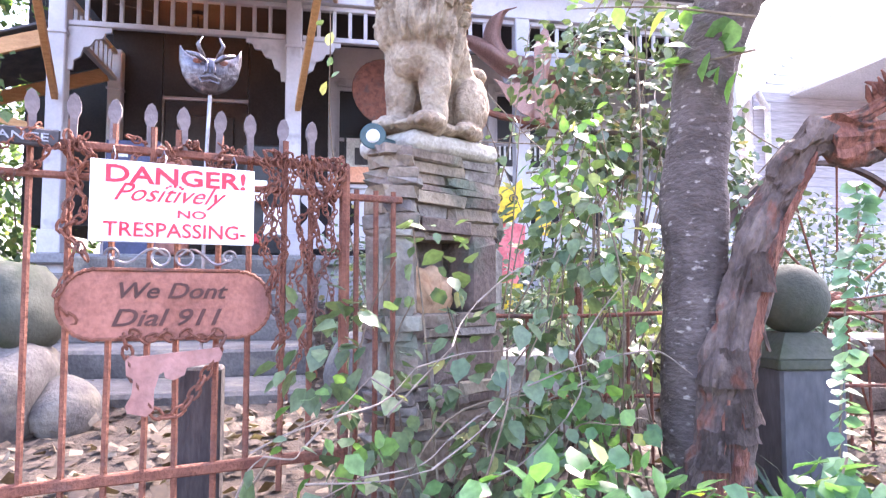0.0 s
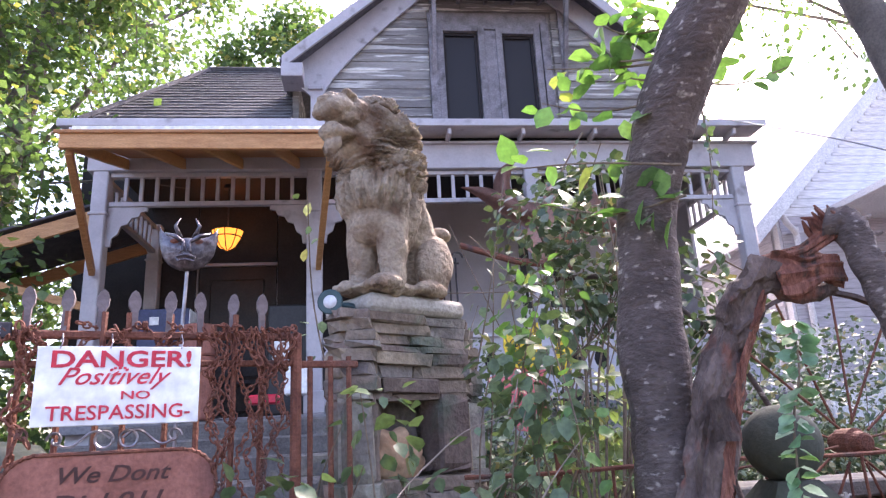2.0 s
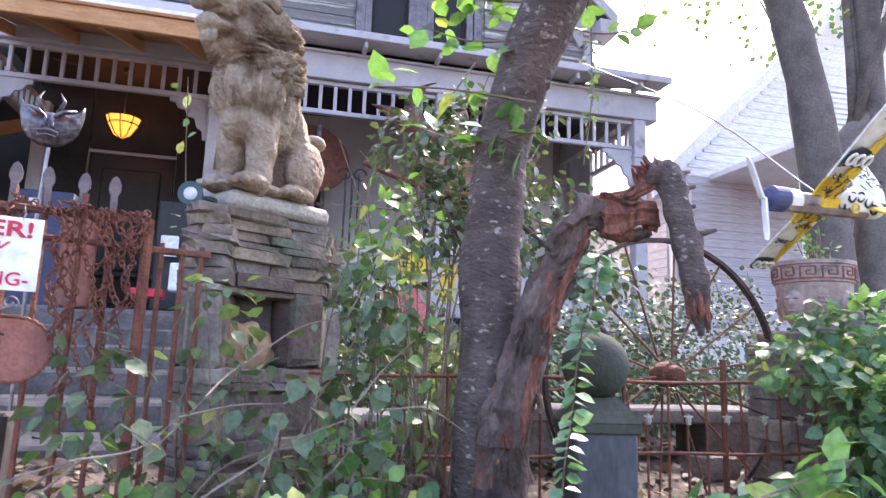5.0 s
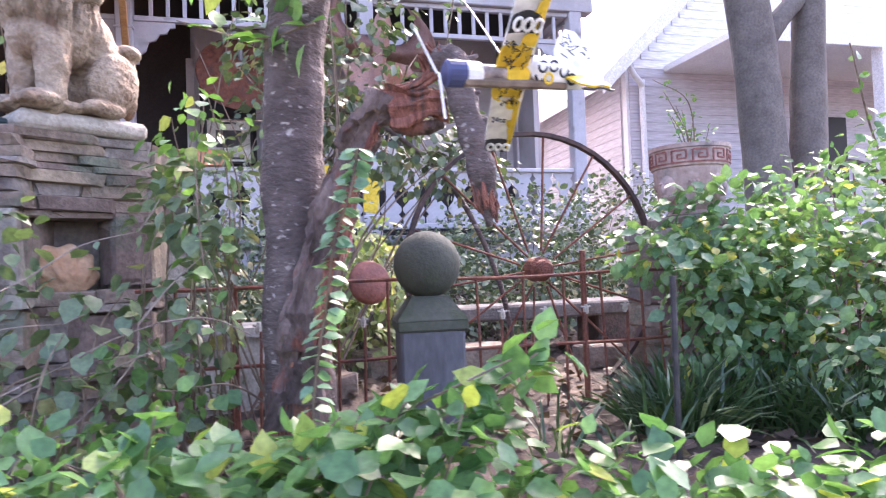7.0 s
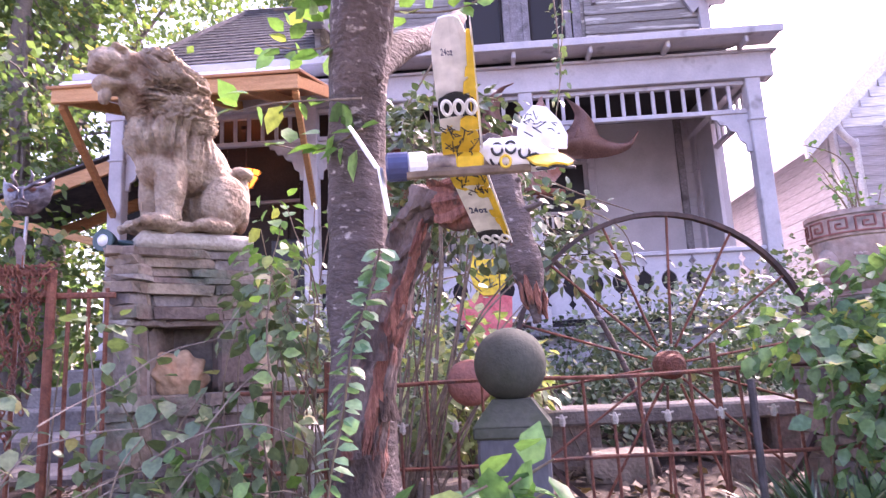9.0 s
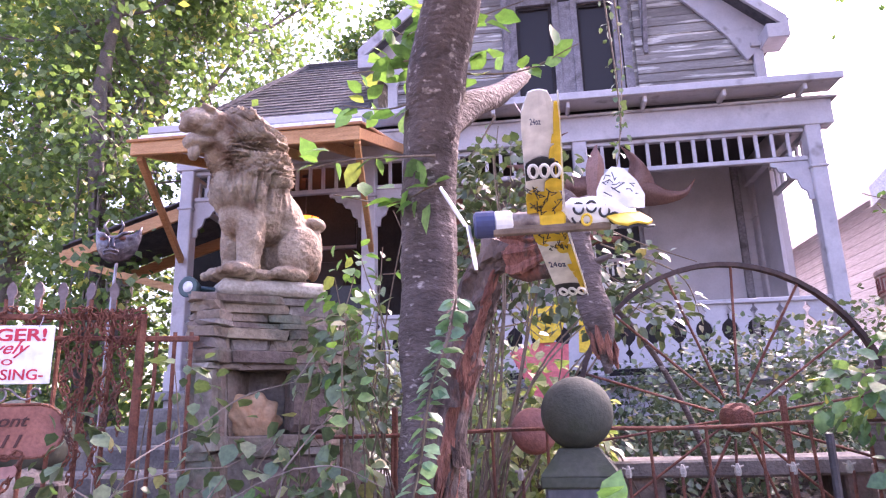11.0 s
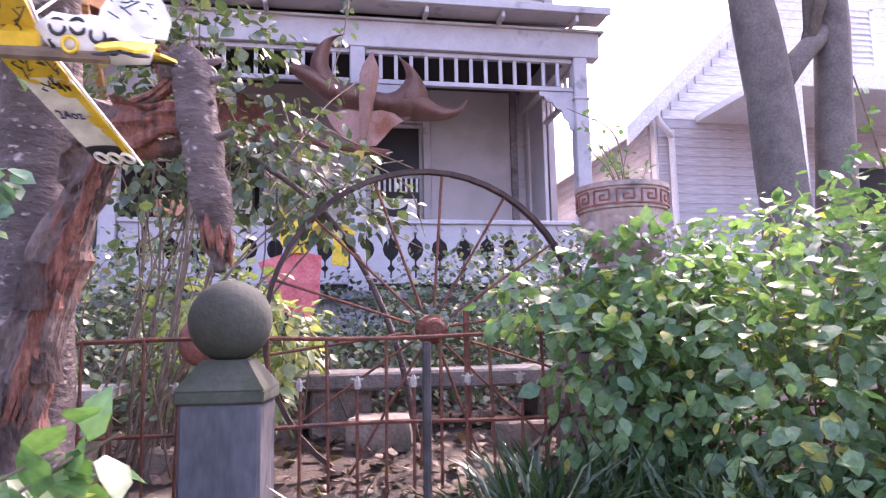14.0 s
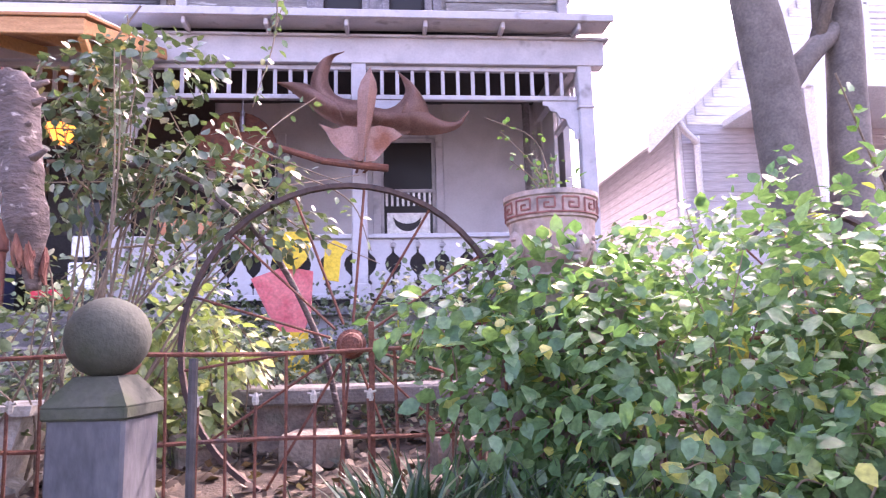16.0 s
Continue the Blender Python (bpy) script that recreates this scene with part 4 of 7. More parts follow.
for k in range(3):
    bm = bmesh.new()
    box(bm, (0.185 + 0.012 * k, -0.0272, 1.637), (0.007, 0.002, 0.006))
    part("dot", bm, M_RED, sign)
bm = bmesh.new()
for x in (0.05, 0.17, 0.35):
    tube(bm, [(x, -0.03, 1.69), (x + 0.004, -0.02, 1.71), (x, 0.0, 1.735), (x - 0.004, 0.014, 1.72)], 0.0016, 5)
part("wire", bm, M_STEEL, sign)

oval = thing("oval_sign", "rusty oval steel plaque with dark cut lettering and rope rim", "sign", GATE)
def stadium(w, h, n=14):
    r = h / 2
    pts = [(w / 2 - r + r * math.sin(a), r * math.cos(a)) for a in np.linspace(0, math.pi, n)]
    return pts + [(-x, -z) for x, z in pts]
bm = bmesh.new()
OV = Matrix.Translation((0.197, -0.018, 1.328)) @ Matrix.Rotation(radians(0.5), 4, "Y")
plate(bm, stadium(0.52, 0.176), 0.006, OV)
part("plaque", bm, M_RUSTPLATE, oval)
bm = bmesh.new()
rim = stadium(0.525, 0.18, 40)
tube(bm, [OV @ Vector((x, -0.003 + 0.002 * math.sin(i * 2.2), z + 0.0015 * math.cos(i * 2.2))) for i, (x, z) in enumerate(rim + rim[:1])], 0.0055, 6)
part("rim", bm, M_RUST, oval, "twisted rusty rope rim")
letters("lettering", "We Dont", 0.042, 0.27, OV @ Matrix.Translation((0.01, -0.0045, 0.036)), M_DARKLET, oval, shear=0.3, bold=0.012)
letters("lettering", "Dial 911", 0.046, 0.27, OV @ Matrix.Translation((-0.005, -0.0045, -0.034)), M_DARKLET, oval, shear=0.3, bold=0.012)

pistol = thing("pistol_cutout", "flat rusty steel cut-out of a pistol hung on chain", "sign", GATE)
bm = bmesh.new()
PGS = 1.12
PG = [(-.10, .035), (-.085, .045), (-.075, .04), (.105, .045), (.112, .03), (.105, .012), (.03, .004), (.025, -.012), (.0, -.022), (-.018, -.015), (-.02, .0), (-.03, -.005),
      (-.042, -.04), (-.045, -.085), (-.06, -.098), (-.10, -.085), (-.104, -.07), (-.09, -.045), (-.085, -.01), (-.10, .0)]
plate(bm, [(x * PGS, z * PGS) for x, z in PG], 0.006, Matrix.Translation((0.205, -0.036, 1.155)) @ Matrix.Rotation(radians(-3), 4, "Y"))
part("plate", bm, mat("pale_rusted_plate", (0.28, 0.13, 0.11), (0.38, 0.20, 0.175), 9, 0.6, 0.25, metal=0.1), pistol)

link = bmesh.new()
tube(link, [(0.0075 * math.cos(a), 0, 0.012 * math.sin(a)) for a in np.linspace(0, 2 * math.pi, 9)], 0.0026, 5, cap=False)
link_co = [v.co.copy() for v in link.verts]
link_fc = [[v.index for v in f.verts] for f in link.faces]
link.verts.index_update()
link_fc = [[v.index for v in f.verts] for f in link.faces]
link.free()
def chain(name_pts, label="rusty iron chain slung over the gate", size=1.0):
    """Interlocked links along a line, one object."""
    pts = [Vector(p) for p in name_pts]
    b = bmesh.new()
    step, acc, k = 0.0175 * size, 0.0, 0
    for p, q in zip(pts, pts[1:]):
        d = q - p
        L_ = d.length
        if L_ < 1e-6:
            continue
        while acc < L_:
            c = p + d * (acc / L_)
            R_ = d.to_track_quat("Z", "Y").to_matrix().to_4x4() @ Matrix.Rotation(math.pi / 2 * (k % 2) + gr.uniform(-.35, .35), 4, "Z")
            vs = [b.verts.new(c + (R_ @ (co * size))) for co in link_co]
            for f in link_fc:
                b.faces.new([vs[i] for i in f])
            acc += step
            k += 1
        acc -= L_
    return tagged(part("chain", b, M_RUST), label, "chain", group="rusty chains on the gate")
G = GATE
for i in range(15):                             # swags along the top rail
    x0 = -0.62 + i * 0.088 + gr.uniform(-.03, .03)
    x1 = x0 + gr.uniform(0.12, 0.3)
    sag, z0 = gr.uniform(0.02, 0.10), 1.74 + gr.uniform(-0.02, 0.05)
    n = 16
    ctrl = [G @ Vector((x0 + (min(x1, 0.68) - x0) * t / n, gr.uniform(-.03, .012) + (-0.015 if i % 2 else 0.01), z0 - sag * math.sin(math.pi * t / n) + gr.uniform(-.006, .006))) for t in range(n + 1)]
    chain(ctrl, size=gr.choice((1.0, 1.2, 1.4)))
for x, z1, s in ((0.47, 1.20, 1.2), (0.53, 1.05, 1.0), (0.56, 1.32, 1.0), (0.60, 1.25, 1.2), (0.64, 1.45, 1.0), (-0.045, 1.28, 1.5), (0.435, 1.45, 1.0), (-0.03, 1.45, 1.4), (0.49, 1.15, 1.0), (0.58, 1.12, 1.2), (0.625, 1.3, 1.0), (0.45, 1.38, 1.2)):
    ctrl = [G @ Vector((x + gr.uniform(-.012, .012) + 0.02 * math.sin(t * 1.3 + x * 40), -0.02 + gr.uniform(-.012, .006), 1.75 - (1.75 - z1) * t / 12)) for t in range(13)]
    chain(ctrl, size=s)
ctrl = [G @ Vector((0.09 + 0.245 * t / 20, -0.025, 1.235 - 0.20 * math.sin(math.pi * (t / 20) ** 0.8) + 0.0)) for t in range(21)]
chain(ctrl, "heavy rusty chain looped under the cut-out", 1.7)
chain([G @ Vector((x, -0.026, 1.245 - 0.012 * math.cos(x * 90))) for x in np.linspace(0.09, 0.33, 12)], "heavy rusty chain along the plaque", 1.4)
# name plate at the left leaf
plate_ = thing("entrance_plate", "small dark iron name plate on the gate", "sign", GATE)
bm = bmesh.new()
box(bm, (-0.20, -0.02, 1.742), (0.26, 0.008, 0.045), 0.004)
part("plate", bm, M_IRON, plate_)
letters("lettering", "ENTRANCE", 0.02, 0.21, Matrix.Translation((-0.20, -0.0255, 1.742)), M_STEEL, plate_)
# dark timber post behind the gate
bm = bmesh.new()
box(bm, (1.17, 3.62, 0.88), (0.13, 0.10, 0.50), 0.01, None)
tagged(part("timber_post", bm, mat("dark_weathered_timber", (0.035, 0.03, 0.032), (0.07, 0.06, 0.06), 8, 0.9, 0.5, stretch=(3, 3, 0.6))), "short dark weathered timber post behind the gate", "post")

# mask on a pole
mask = thing("metal_mask", "dark steel horned face mask on a thin pole", "mask", pose(1.12, 3.98, 2.19, 0, 0, 8))
bm = bmesh.new()
rows = []
for i in range(11):
    v = i / 10
    row = []
    for k in range(17):
        u = -1 + k / 8
        zt, zb = 0.055 * u * u * u * u + 0.03, 0.03 - 0.125 * math.sqrt(max(0.0, 1 - u * u))
        yy = -0.05 * (1 - u * u) * math.sin(math.pi * (0.25 + 0.7 * v)) - 0.012 * math.exp(-((u / 0.16) ** 2)) * (1 if 0.3 < v < 0.75 else 0.3)
        row.append(bm.verts.new((0.108 * u, yy, zt + (zb - zt) * v)))
    rows.append(row)
for p_, q_ in zip(rows, rows[1:]):
    for k in range(16):
        bm.faces.new((p_[k], p_[k + 1], q_[k + 1], q_[k]))
bmesh.ops.remove_doubles(bm, verts=bm.verts[:], dist=0.0004)
bmesh.ops.solidify(bm, geom=bm.faces[:], thickness=0.004)
M_MASK = mat("tarnished_steel", (0.07, 0.062, 0.075), (0.20, 0.19, 0.21), 26, 0.38, 0.6, metal=0.7, c=(0.04, 0.025, 0.025), cscale=20)
part("face", bm, M_MASK, mask, smooth=True)
for s in (-1, 1):
    for nm, line, rad_ in (("brow", [(s * 0.085, -0.035, 0.052), (s * 0.045, -0.064, 0.032), (s * 0.010, -0.070, 0.004)], [0.004, 0.010, 0.006]),
                           ("horn", [(s * 0.025, -0.05, 0.03), (s * 0.045, -0.06, 0.075), (s * 0.028, -0.055, 0.108)], [0.009, 0.007, 0.002]),
                           ("nostril", [(s * 0.012, -0.07, 0.01), (s * 0.012, -0.078, -0.03), (s * 0.022, -0.075, -0.038)], [0.005, 0.008, 0.004])):
        bm = bmesh.new()
        tube(bm, line, rad_, 8)
        part(nm, bm, M_MASK, mask, smooth=True)
bm = bmesh.new()
tube(bm, [(-0.035, -0.066, -0.052), (0, -0.074, -0.044), (0.035, -0.066, -0.052), (0.03, -0.068, -0.07), (0, -0.072, -0.062), (-0.03, -0.068, -0.07), (-0.035, -0.066, -0.052)], 0.005, 6)
part("mouth", bm, M_MASK, mask, smooth=True)
for s in (-1, 1):
    bm = bmesh.new()
    lathe(bm, [(0.004, -0.004), (0.017, 0), (0.004, 0.004)], 10, Matrix.Translation((s * 0.045, -0.060, 0.012)) @ Matrix.Rotation(radians(90), 4, "X") @ Matrix.Diagonal((1, 0.6, 1, 1)))
    part("eye", bm, M_RUST, mask, "rusty eye")
bm = bmesh.new()
tube(bm, [(0, 0, -0.09), (-0.01, 0, -0.4), (-0.012, 0, -1.42)], 0.0075, 6)
part("pole", bm, M_STEEL, mask)

# ---- stone pillar and lion ----
UX = 35.0
PA = Vector((1.735, 3.575, 0))
PU = Vector((math.cos(radians(UX)), math.sin(radians(UX)), 0))
PW, PD, PZ0, PZ1 = 0.56, 0.34, 0.45, 1.845
PB = PA + PU * PW
BACK = Vector((0.10, 1, 0)).normalized()
PIL = Matrix.Translation(PA + PU * PW / 2) @ Matrix.Rotation(radians(UX), 4, "Z")
pillar = thing("stone_pillar", "stacked flat fieldstone gate pillar with a niche", "pillar")
def prism(b, pts, z0, z1):
    lo = [b.verts.new((p[0], p[1], z0)) for p in pts]
    hi = [b.verts.new((p[0], p[1], z1)) for p in pts]
    b.faces.new(lo[::-1])
    b.faces.new(hi)
    for i in range(len(pts)):
        j = (i + 1) % len(pts)
        b.faces.new((lo[i], lo[j], hi[j], hi[i]))
NX0, NX1, NZ0, NZ1 = 0.135, 0.40, 1.285, 1.545      # niche, along the front and up
IN = Vector((-PU.y, PU.x, 0))                        # into the pillar
bm = bmesh.new()
q0, q1 = PA + PU * 0.04 + IN * 0.03, PB - PU * 0.04 + IN * 0.03
for z0, z1 in ((PZ0, NZ0), (NZ1, PZ1 - 0.02)):
    prism(bm, [q0, q1, q1 + BACK * PD, q0 + BACK * PD], z0, z1)
prism(bm, [q0, PA + PU * (NX0 - 0.02) + IN * 0.03, PA + PU * (NX0 - 0.02) + IN * 0.2, q0 + BACK * 0.2], NZ0, NZ1)
prism(bm, [PA + PU * (NX1 + 0.02) + IN * 0.03, q1, q1 + BACK * 0.2, PA + PU * (NX1 + 0.02) + IN * 0.2], NZ0, NZ1)
prism(bm, [q0 + BACK * 0.2, q1 + BACK * 0.2, q1 + BACK * PD, q0 + BACK * PD], NZ0, NZ1)
part("mortar_core", bm, M_MORTAR, pillar, "recessed grey mortar")
sr = random.Random(21)
stone_meshes = []
for v_ in range(14):
    b = bmesh.new()
    bmesh.ops.create_cube(b, size=1)
    bmesh.ops.bevel(b, geom=b.edges[:], offset=0.09, segments=1, affect="EDGES")
    for v in b.verts:
        v.co += Vector((sr.uniform(-.05, .05), sr.uniform(-.07, .07), sr.uniform(-.11, .11)))
    stone_meshes.append(mesh_of("stone", b, (M_STONE, M_STONEB, M_STONEC, M_STONE)[v_ % 4]))
def lay(parent, c, s, turn=0.0):
    o = new("stone", sr.choice(stone_meshes))
    o.parent = parent
    o.matrix_basis = Matrix.Translation(c) @ Matrix.Rotation(radians(turn), 4, "Z") @ Matrix.Rotation(radians(sr.uniform(-1.5, 1.5)), 4, "Y") @ Matrix.Diagonal((*s, 1))
z = PZ0
while z < PZ1 - 0.015:
    hgt = sr.choice((0.024, 0.030, 0.036, 0.042, 0.050, 0.060))
    if 1.02 < z < 1.10:
        hgt = 0.17
    if 0.70 < z < 0.76:
        hgt = 0.13
    if abs(z - NZ0) < 0.035:
        z, hgt = NZ0, NZ1 - NZ0
    elif z < NZ0 < z + hgt:
        hgt = NZ0 - z
    hgt = min(hgt, PZ1 - z)
    niche = abs(z - NZ0) < 0.002
    for p0, p1, outw in ((PA, PB, -IN), (PB, PB + BACK * PD, Vector((BACK.y, -BACK.x, 0))), (PB + BACK * PD, PA + BACK * PD, IN), (PA + BACK * PD, PA, Vector((-BACK.y, BACK.x, 0)))):
        d = p1 - p0
        L_ = d.length
        turn = math.degrees(math.atan2(d.y, d.x))
        d.normalize()
        x = 0.0
        spans = []
        if niche and outw is not None and (outw + IN).length < 0.01:
            spans = [(0, NX0), (NX1, L_)]
        else:
            while x < L_ - 0.01:
                w = sr.uniform(0.12, 0.40) if hgt < 0.12 else sr.uniform(0.2, 0.36)
                if L_ - (x + w) < 0.09:
                    w = L_ - x
                spans.append((x, x + w))
                x += w
        for x0, x1 in spans:
            proud = sr.uniform(-0.016, 0.02) + (0.015 if z > PZ1 - 0.08 else 0)
            lay(pillar, p0 + d * ((x0 + x1) / 2) - outw * (0.055 - proud) + Vector((0, 0, z + hgt / 2)), ((x1 - x0) * 1.01, 0.12, hgt * (1.02 if hgt > 0.06 else 1.08)), turn)
    z += hgt
# what sits in the niche: a fluted shell-like carving
bm = bmesh.new()
bmesh.ops.create_icosphere(bm, subdivisions=4, radius=0.1)
for v in bm.verts:
    a_ = math.atan2(v.co.x, v.co.z + 0.11)
    k_ = 1 + 0.13 * math.sin(a_ * 17) * min(1, max(0, v.co.z / 0.1 + 0.9)) + 0.25 * noise.noise(v.co * 13)
    v.co = Vector((v.co.x * 1.2, v.co.y * 0.55, v.co.z * 0.9)) * k_
bm.transform(PIL @ Matrix.Translation((-0.01, 0.075, 1.36)))
tagged(part("niche_carving", bm, mat("orange_sandstone", (0.34, 0.185, 0.105), (0.50, 0.33, 0.21), 12, 0.9, 0.6), smooth=True), "worn orange-tan shell-like carved stone set in the pillar niche", "carving")

# lion: one solid statue, remeshed from overlapping lumps
def lump(b, c, r, turn=0.0):
    t = bmesh.new()
    bmesh.ops.create_icosphere(t, subdivisions=3, radius=1)
    t.verts.index_update()
    join(b, t, Matrix.Translation(c) @ Matrix.Rotation(radians(turn), 4, "Y") @ Matrix.Diagonal((*r, 1)))
lb = bmesh.new()
lump(lb, (-0.03, 0, 0.33), (0.115, 0.120, 0.17), -8)       # shoulders
lump(lb, (0.065, 0, 0.30), (0.095, 0.112, 0.235), -34)     # back
lump(lb, (0.135, 0, 0.15), (0.098, 0.125, 0.135))          # rump
lump(lb, (-0.080, 0, 0.590), (0.140, 0.150, 0.120), 12)    # mane round the head
lump(lb, (-0.100, 0, 0.680), (0.115, 0.105, 0.045), 6)     # crown
lump(lb, (-0.050, 0, 0.480), (0.140, 0.150, 0.140), -14)   # mane on the neck
lump(lb, (-0.095, 0, 0.385), (0.105, 0.125, 0.130), 0)     # mane on the chest
lump(lb, (-0.115, 0, 0.285), (0.062, 0.085, 0.095), 0)
lump(lb, (-0.150, 0, 0.585), (0.085, 0.140, 0.125), 0)
lump(lb, (-0.225, 0, 0.650), (0.075, 0.085, 0.062), 14)    # skull
lump(lb, (-0.285, 0, 0.648), (0.070, 0.064, 0.040), 10)    # upper muzzle
lump(lb, (-0.325, 0, 0.640), (0.030, 0.058, 0.038), 0)
lump(lb, (-0.343, 0, 0.662), (0.018, 0.032, 0.018), 0)     # nose
lump(lb, (-0.275, 0, 0.672), (0.065, 0.048, 0.026), 16)    # bridge of the nose
lump(lb, (-0.255, 0, 0.612), (0.050, 0.066, 0.030), 0)     # gum
lump(lb, (-0.262, 0, 0.556), (0.074, 0.056, 0.028), -8)   # jaw
lump(lb, (-0.312, 0, 0.558), (0.030, 0.046, 0.030), 0)     # chin
lump(lb, (-0.210, 0, 0.575), (0.042, 0.070, 0.075), 0)     # cheek
lump(lb, (-0.300, 0, 0.510), (0.020, 0.035, 0.035), 0)     # beard
for s in (-1, 1):
    lump(lb, (-0.262, s * 0.044, 0.694), (0.040, 0.024, 0.016), 14)   # brow
    lump(lb, (-0.322, s * 0.034, 0.628), (0.030, 0.026, 0.026), 0)    # lip
    lump(lb, (-0.130, s * 0.105, 0.690), (0.030, 0.022, 0.030), 0)    # ear
    lump(lb, (-0.085, s * 0.064, 0.22), (0.056, 0.052, 0.20), 2)      # foreleg
    lump(lb, (-0.088, s * 0.066, 0.09), (0.044, 0.043, 0.10))
    lump(lb, (-0.125, s * 0.066, 0.040), (0.070, 0.048, 0.034))       # paw
    for k in (-1, 0, 1):
        lump(lb, (-0.185, s * 0.066 + k * 0.028, 0.030), (0.022, 0.013, 0.020))   # toe
    lump(lb, (0.11, s * 0.098, 0.14), (0.092, 0.048, 0.120), 20)      # thigh
    lump(lb, (0.06, s * 0.112, 0.038), (0.085, 0.036, 0.030))         # hind foot
lump(lb, (0.20, -0.06, 0.16), (0.034, 0.038, 0.13))        # tail up the haunch
lump(lb, (0.195, -0.065, 0.285), (0.050, 0.046, 0.032))
lump(lb, (0.0, 0, 0.028), (0.2, 0.11, 0.03))
lion_src = part("lion_form", lb, M_LION)
rm = lion_src.modifiers.new("remesh", "REMESH")
rm.mode, rm.voxel_size, rm.use_smooth_shade = "VOXEL", 0.0055, True
sm = lion_src.modifiers.new("smooth", "SMOOTH")
sm.factor, sm.iterations = 0.5, 3
dg = bpy.context.evaluated_depsgraph_get()
lion_me = bpy.data.meshes.new_from_object(lion_src.evaluated_get(dg))
bpy.data.objects.remove(lion_src)
co = np.empty(len(lion_me.vertices) * 3)
nr = np.empty(len(lion_me.vertices) * 3)
lion_me.vertices.foreach_get("co", co)
lion_me.vertices.foreach_get("normal", nr)
co, nr = co.reshape(-1, 3), nr.reshape(-1, 3)
for i in range(len(co)):
    x, y, zz = co[i]
    edge = 0.10 if zz > 0.42 else 0.02
    mane = min(1, max(0, (zz - 0.27) / 0.08)) * (1 - min(1, max(0, (x - edge) / 0.06)))
    if zz > 0.46:
        mane *= 1 - min(1, max(0, (-0.185 - x) / 0.03))
    # locks of the mane run back from the face, then down the chest
    th = math.atan2(y, -(x + 0.05))
    run = zz * 0.8 - x * 0.7
    warp = 0.5 * noise.noise((x * 9, y * 9, zz * 9))
    back = min(1, max(0, (zz - 0.44) / 0.14))
    across = (1 - back) * th * 1.15 + back * ((zz + x * 0.55) * 9.0 + abs(y) * 5.0)
    lock = 1 - 2.2 * abs(noise.noise((across * 5.2 + warp, run * 4.5, y * 2 + 3.1)))
    fine_ = 1 - 2 * abs(noise.noise((across * 13 + warp * 2, run * 9, 7.7)))
    d = mane * (0.036 * (lock - 0.45) + 0.013 * (fine_ - 0.4)) + 0.005 * noise.noise((x * 22, y * 22, zz * 16)) + 0.003 * noise.noise((x * 60, y * 60, zz * 60))
    co[i] += nr[i] * d
    # eye and nostril hollows
    for ex, ez, er, dep in ((-0.268, 0.676, 0.018, 0.014), (-0.352, 0.660, 0.010, 0.007), (-0.335, 0.598, 0.014, 0.006)):
        if abs(y) > 0.02:
            q = math.hypot(x - ex, zz - ez)
            if q < er:
                co[i] -= nr[i] * dep * (1 - q / er)
lion_me.vertices.foreach_set("co", co.ravel())
lion_me.update()
lion = new("lion_statue", lion_me)
LIO = Matrix.Translation((1.925, 3.835, PZ1)) @ Matrix.Rotation(radians(34), 4, "Z")
FACE = Matrix.Translation((1.925, 3.785, PZ1)) @ Matrix.Rotation(radians(51), 4, "Z")
lion.matrix_world = FACE @ Matrix.Translation((0, 0, 0.06)) @ Matrix.Diagonal((1.10, 1.10, 1.03, 1))
tagged(lion, "weathered stained cast-stone seated lion on the pillar", "statue")
bm = bmesh.new()
box(bm, (0, 0, 0), (0.45, 0.30, 0.065), 0.018, LIO @ Matrix.Translation((0.01, 0, 0.035)))
bmesh.ops.subdivide_edges(bm, edges=bm.edges[:], cuts=2, use_grid_fill=True)
for v in bm.verts:
    v.co += Vector((noise.noise(v.co * 9), noise.noise(v.co * 9 + Vector((5, 0, 0))), noise.noise(v.co * 9 + Vector((0, 5, 0))))) * 0.01
tagged(part("statue_base", bm, M_SLAB, smooth=True), "pale lichened concrete base slab under the lion", "plinth")

# floodlight at the pillar's top
flood = thing("floodlight", "small dark green floodlight with a white lens", "floodlight", pose(1.70, 3.60, 1.875, 0, 0, -8))
bm = bmesh.new()
lathe(bm, [(0.012, -0.05), (0.03, -0.035), (0.042, 0.0), (0.044, 0.012), (0.038, 0.012)], 16, Matrix.Rotation(radians(90), 4, "X"))
tube(bm, [(0, 0.04, 0), (0.05, 0.08, 0.0), (0.12, 0.08, -0.02)], 0.012, 6)
part("housing", bm, mat("dark_green_enamel", (0.02, 0.05, 0.055), (0.04, 0.08, 0.085), 8, 0.4, 0.1), flood, smooth=True)
bm = bmesh.new()
lathe(bm, [(0.026, 0.0), (0.022, 0.006), (0.009, 0.010)], 16, Matrix.Translation((0, -0.008, 0)) @ Matrix.Rotation(radians(90), 4, "X"))
part("lens", bm, M_BULBWHITE, flood, "white frosted lens", smooth=True)

# ---- ball-topped post ----
bp_ = thing("ball_post", "slate-grey square post with mossy pyramid cap and ball", "post", Matrix.Translation((3.205, 3.55, 0)) @ Matrix.Rotation(radians(-6), 4, "Z"))
bm = bmesh.new()
box(bm, (0, 0, 0.78), (0.235, 0.235, 0.64), 0.01)
part("shaft", bm, M_POST, bp_)
bm = bmesh.new()
tmp = bmesh.new()
bmesh.ops.create_cone(tmp, cap_ends=True, segments=4, radius1=0.183, radius2=0.095, depth=0.085, matrix=Matrix.Translation((0, 0, 1.175)) @ Matrix.Rotation(radians(45), 4, "Z"))
tmp.verts.index_update()
join(bm, tmp)
box(bm, (0, 0, 1.113), (0.258, 0.258, 0.04), 0.006)
part("cap", bm, M_MOSS, bp_, "mossy pyramid cap")
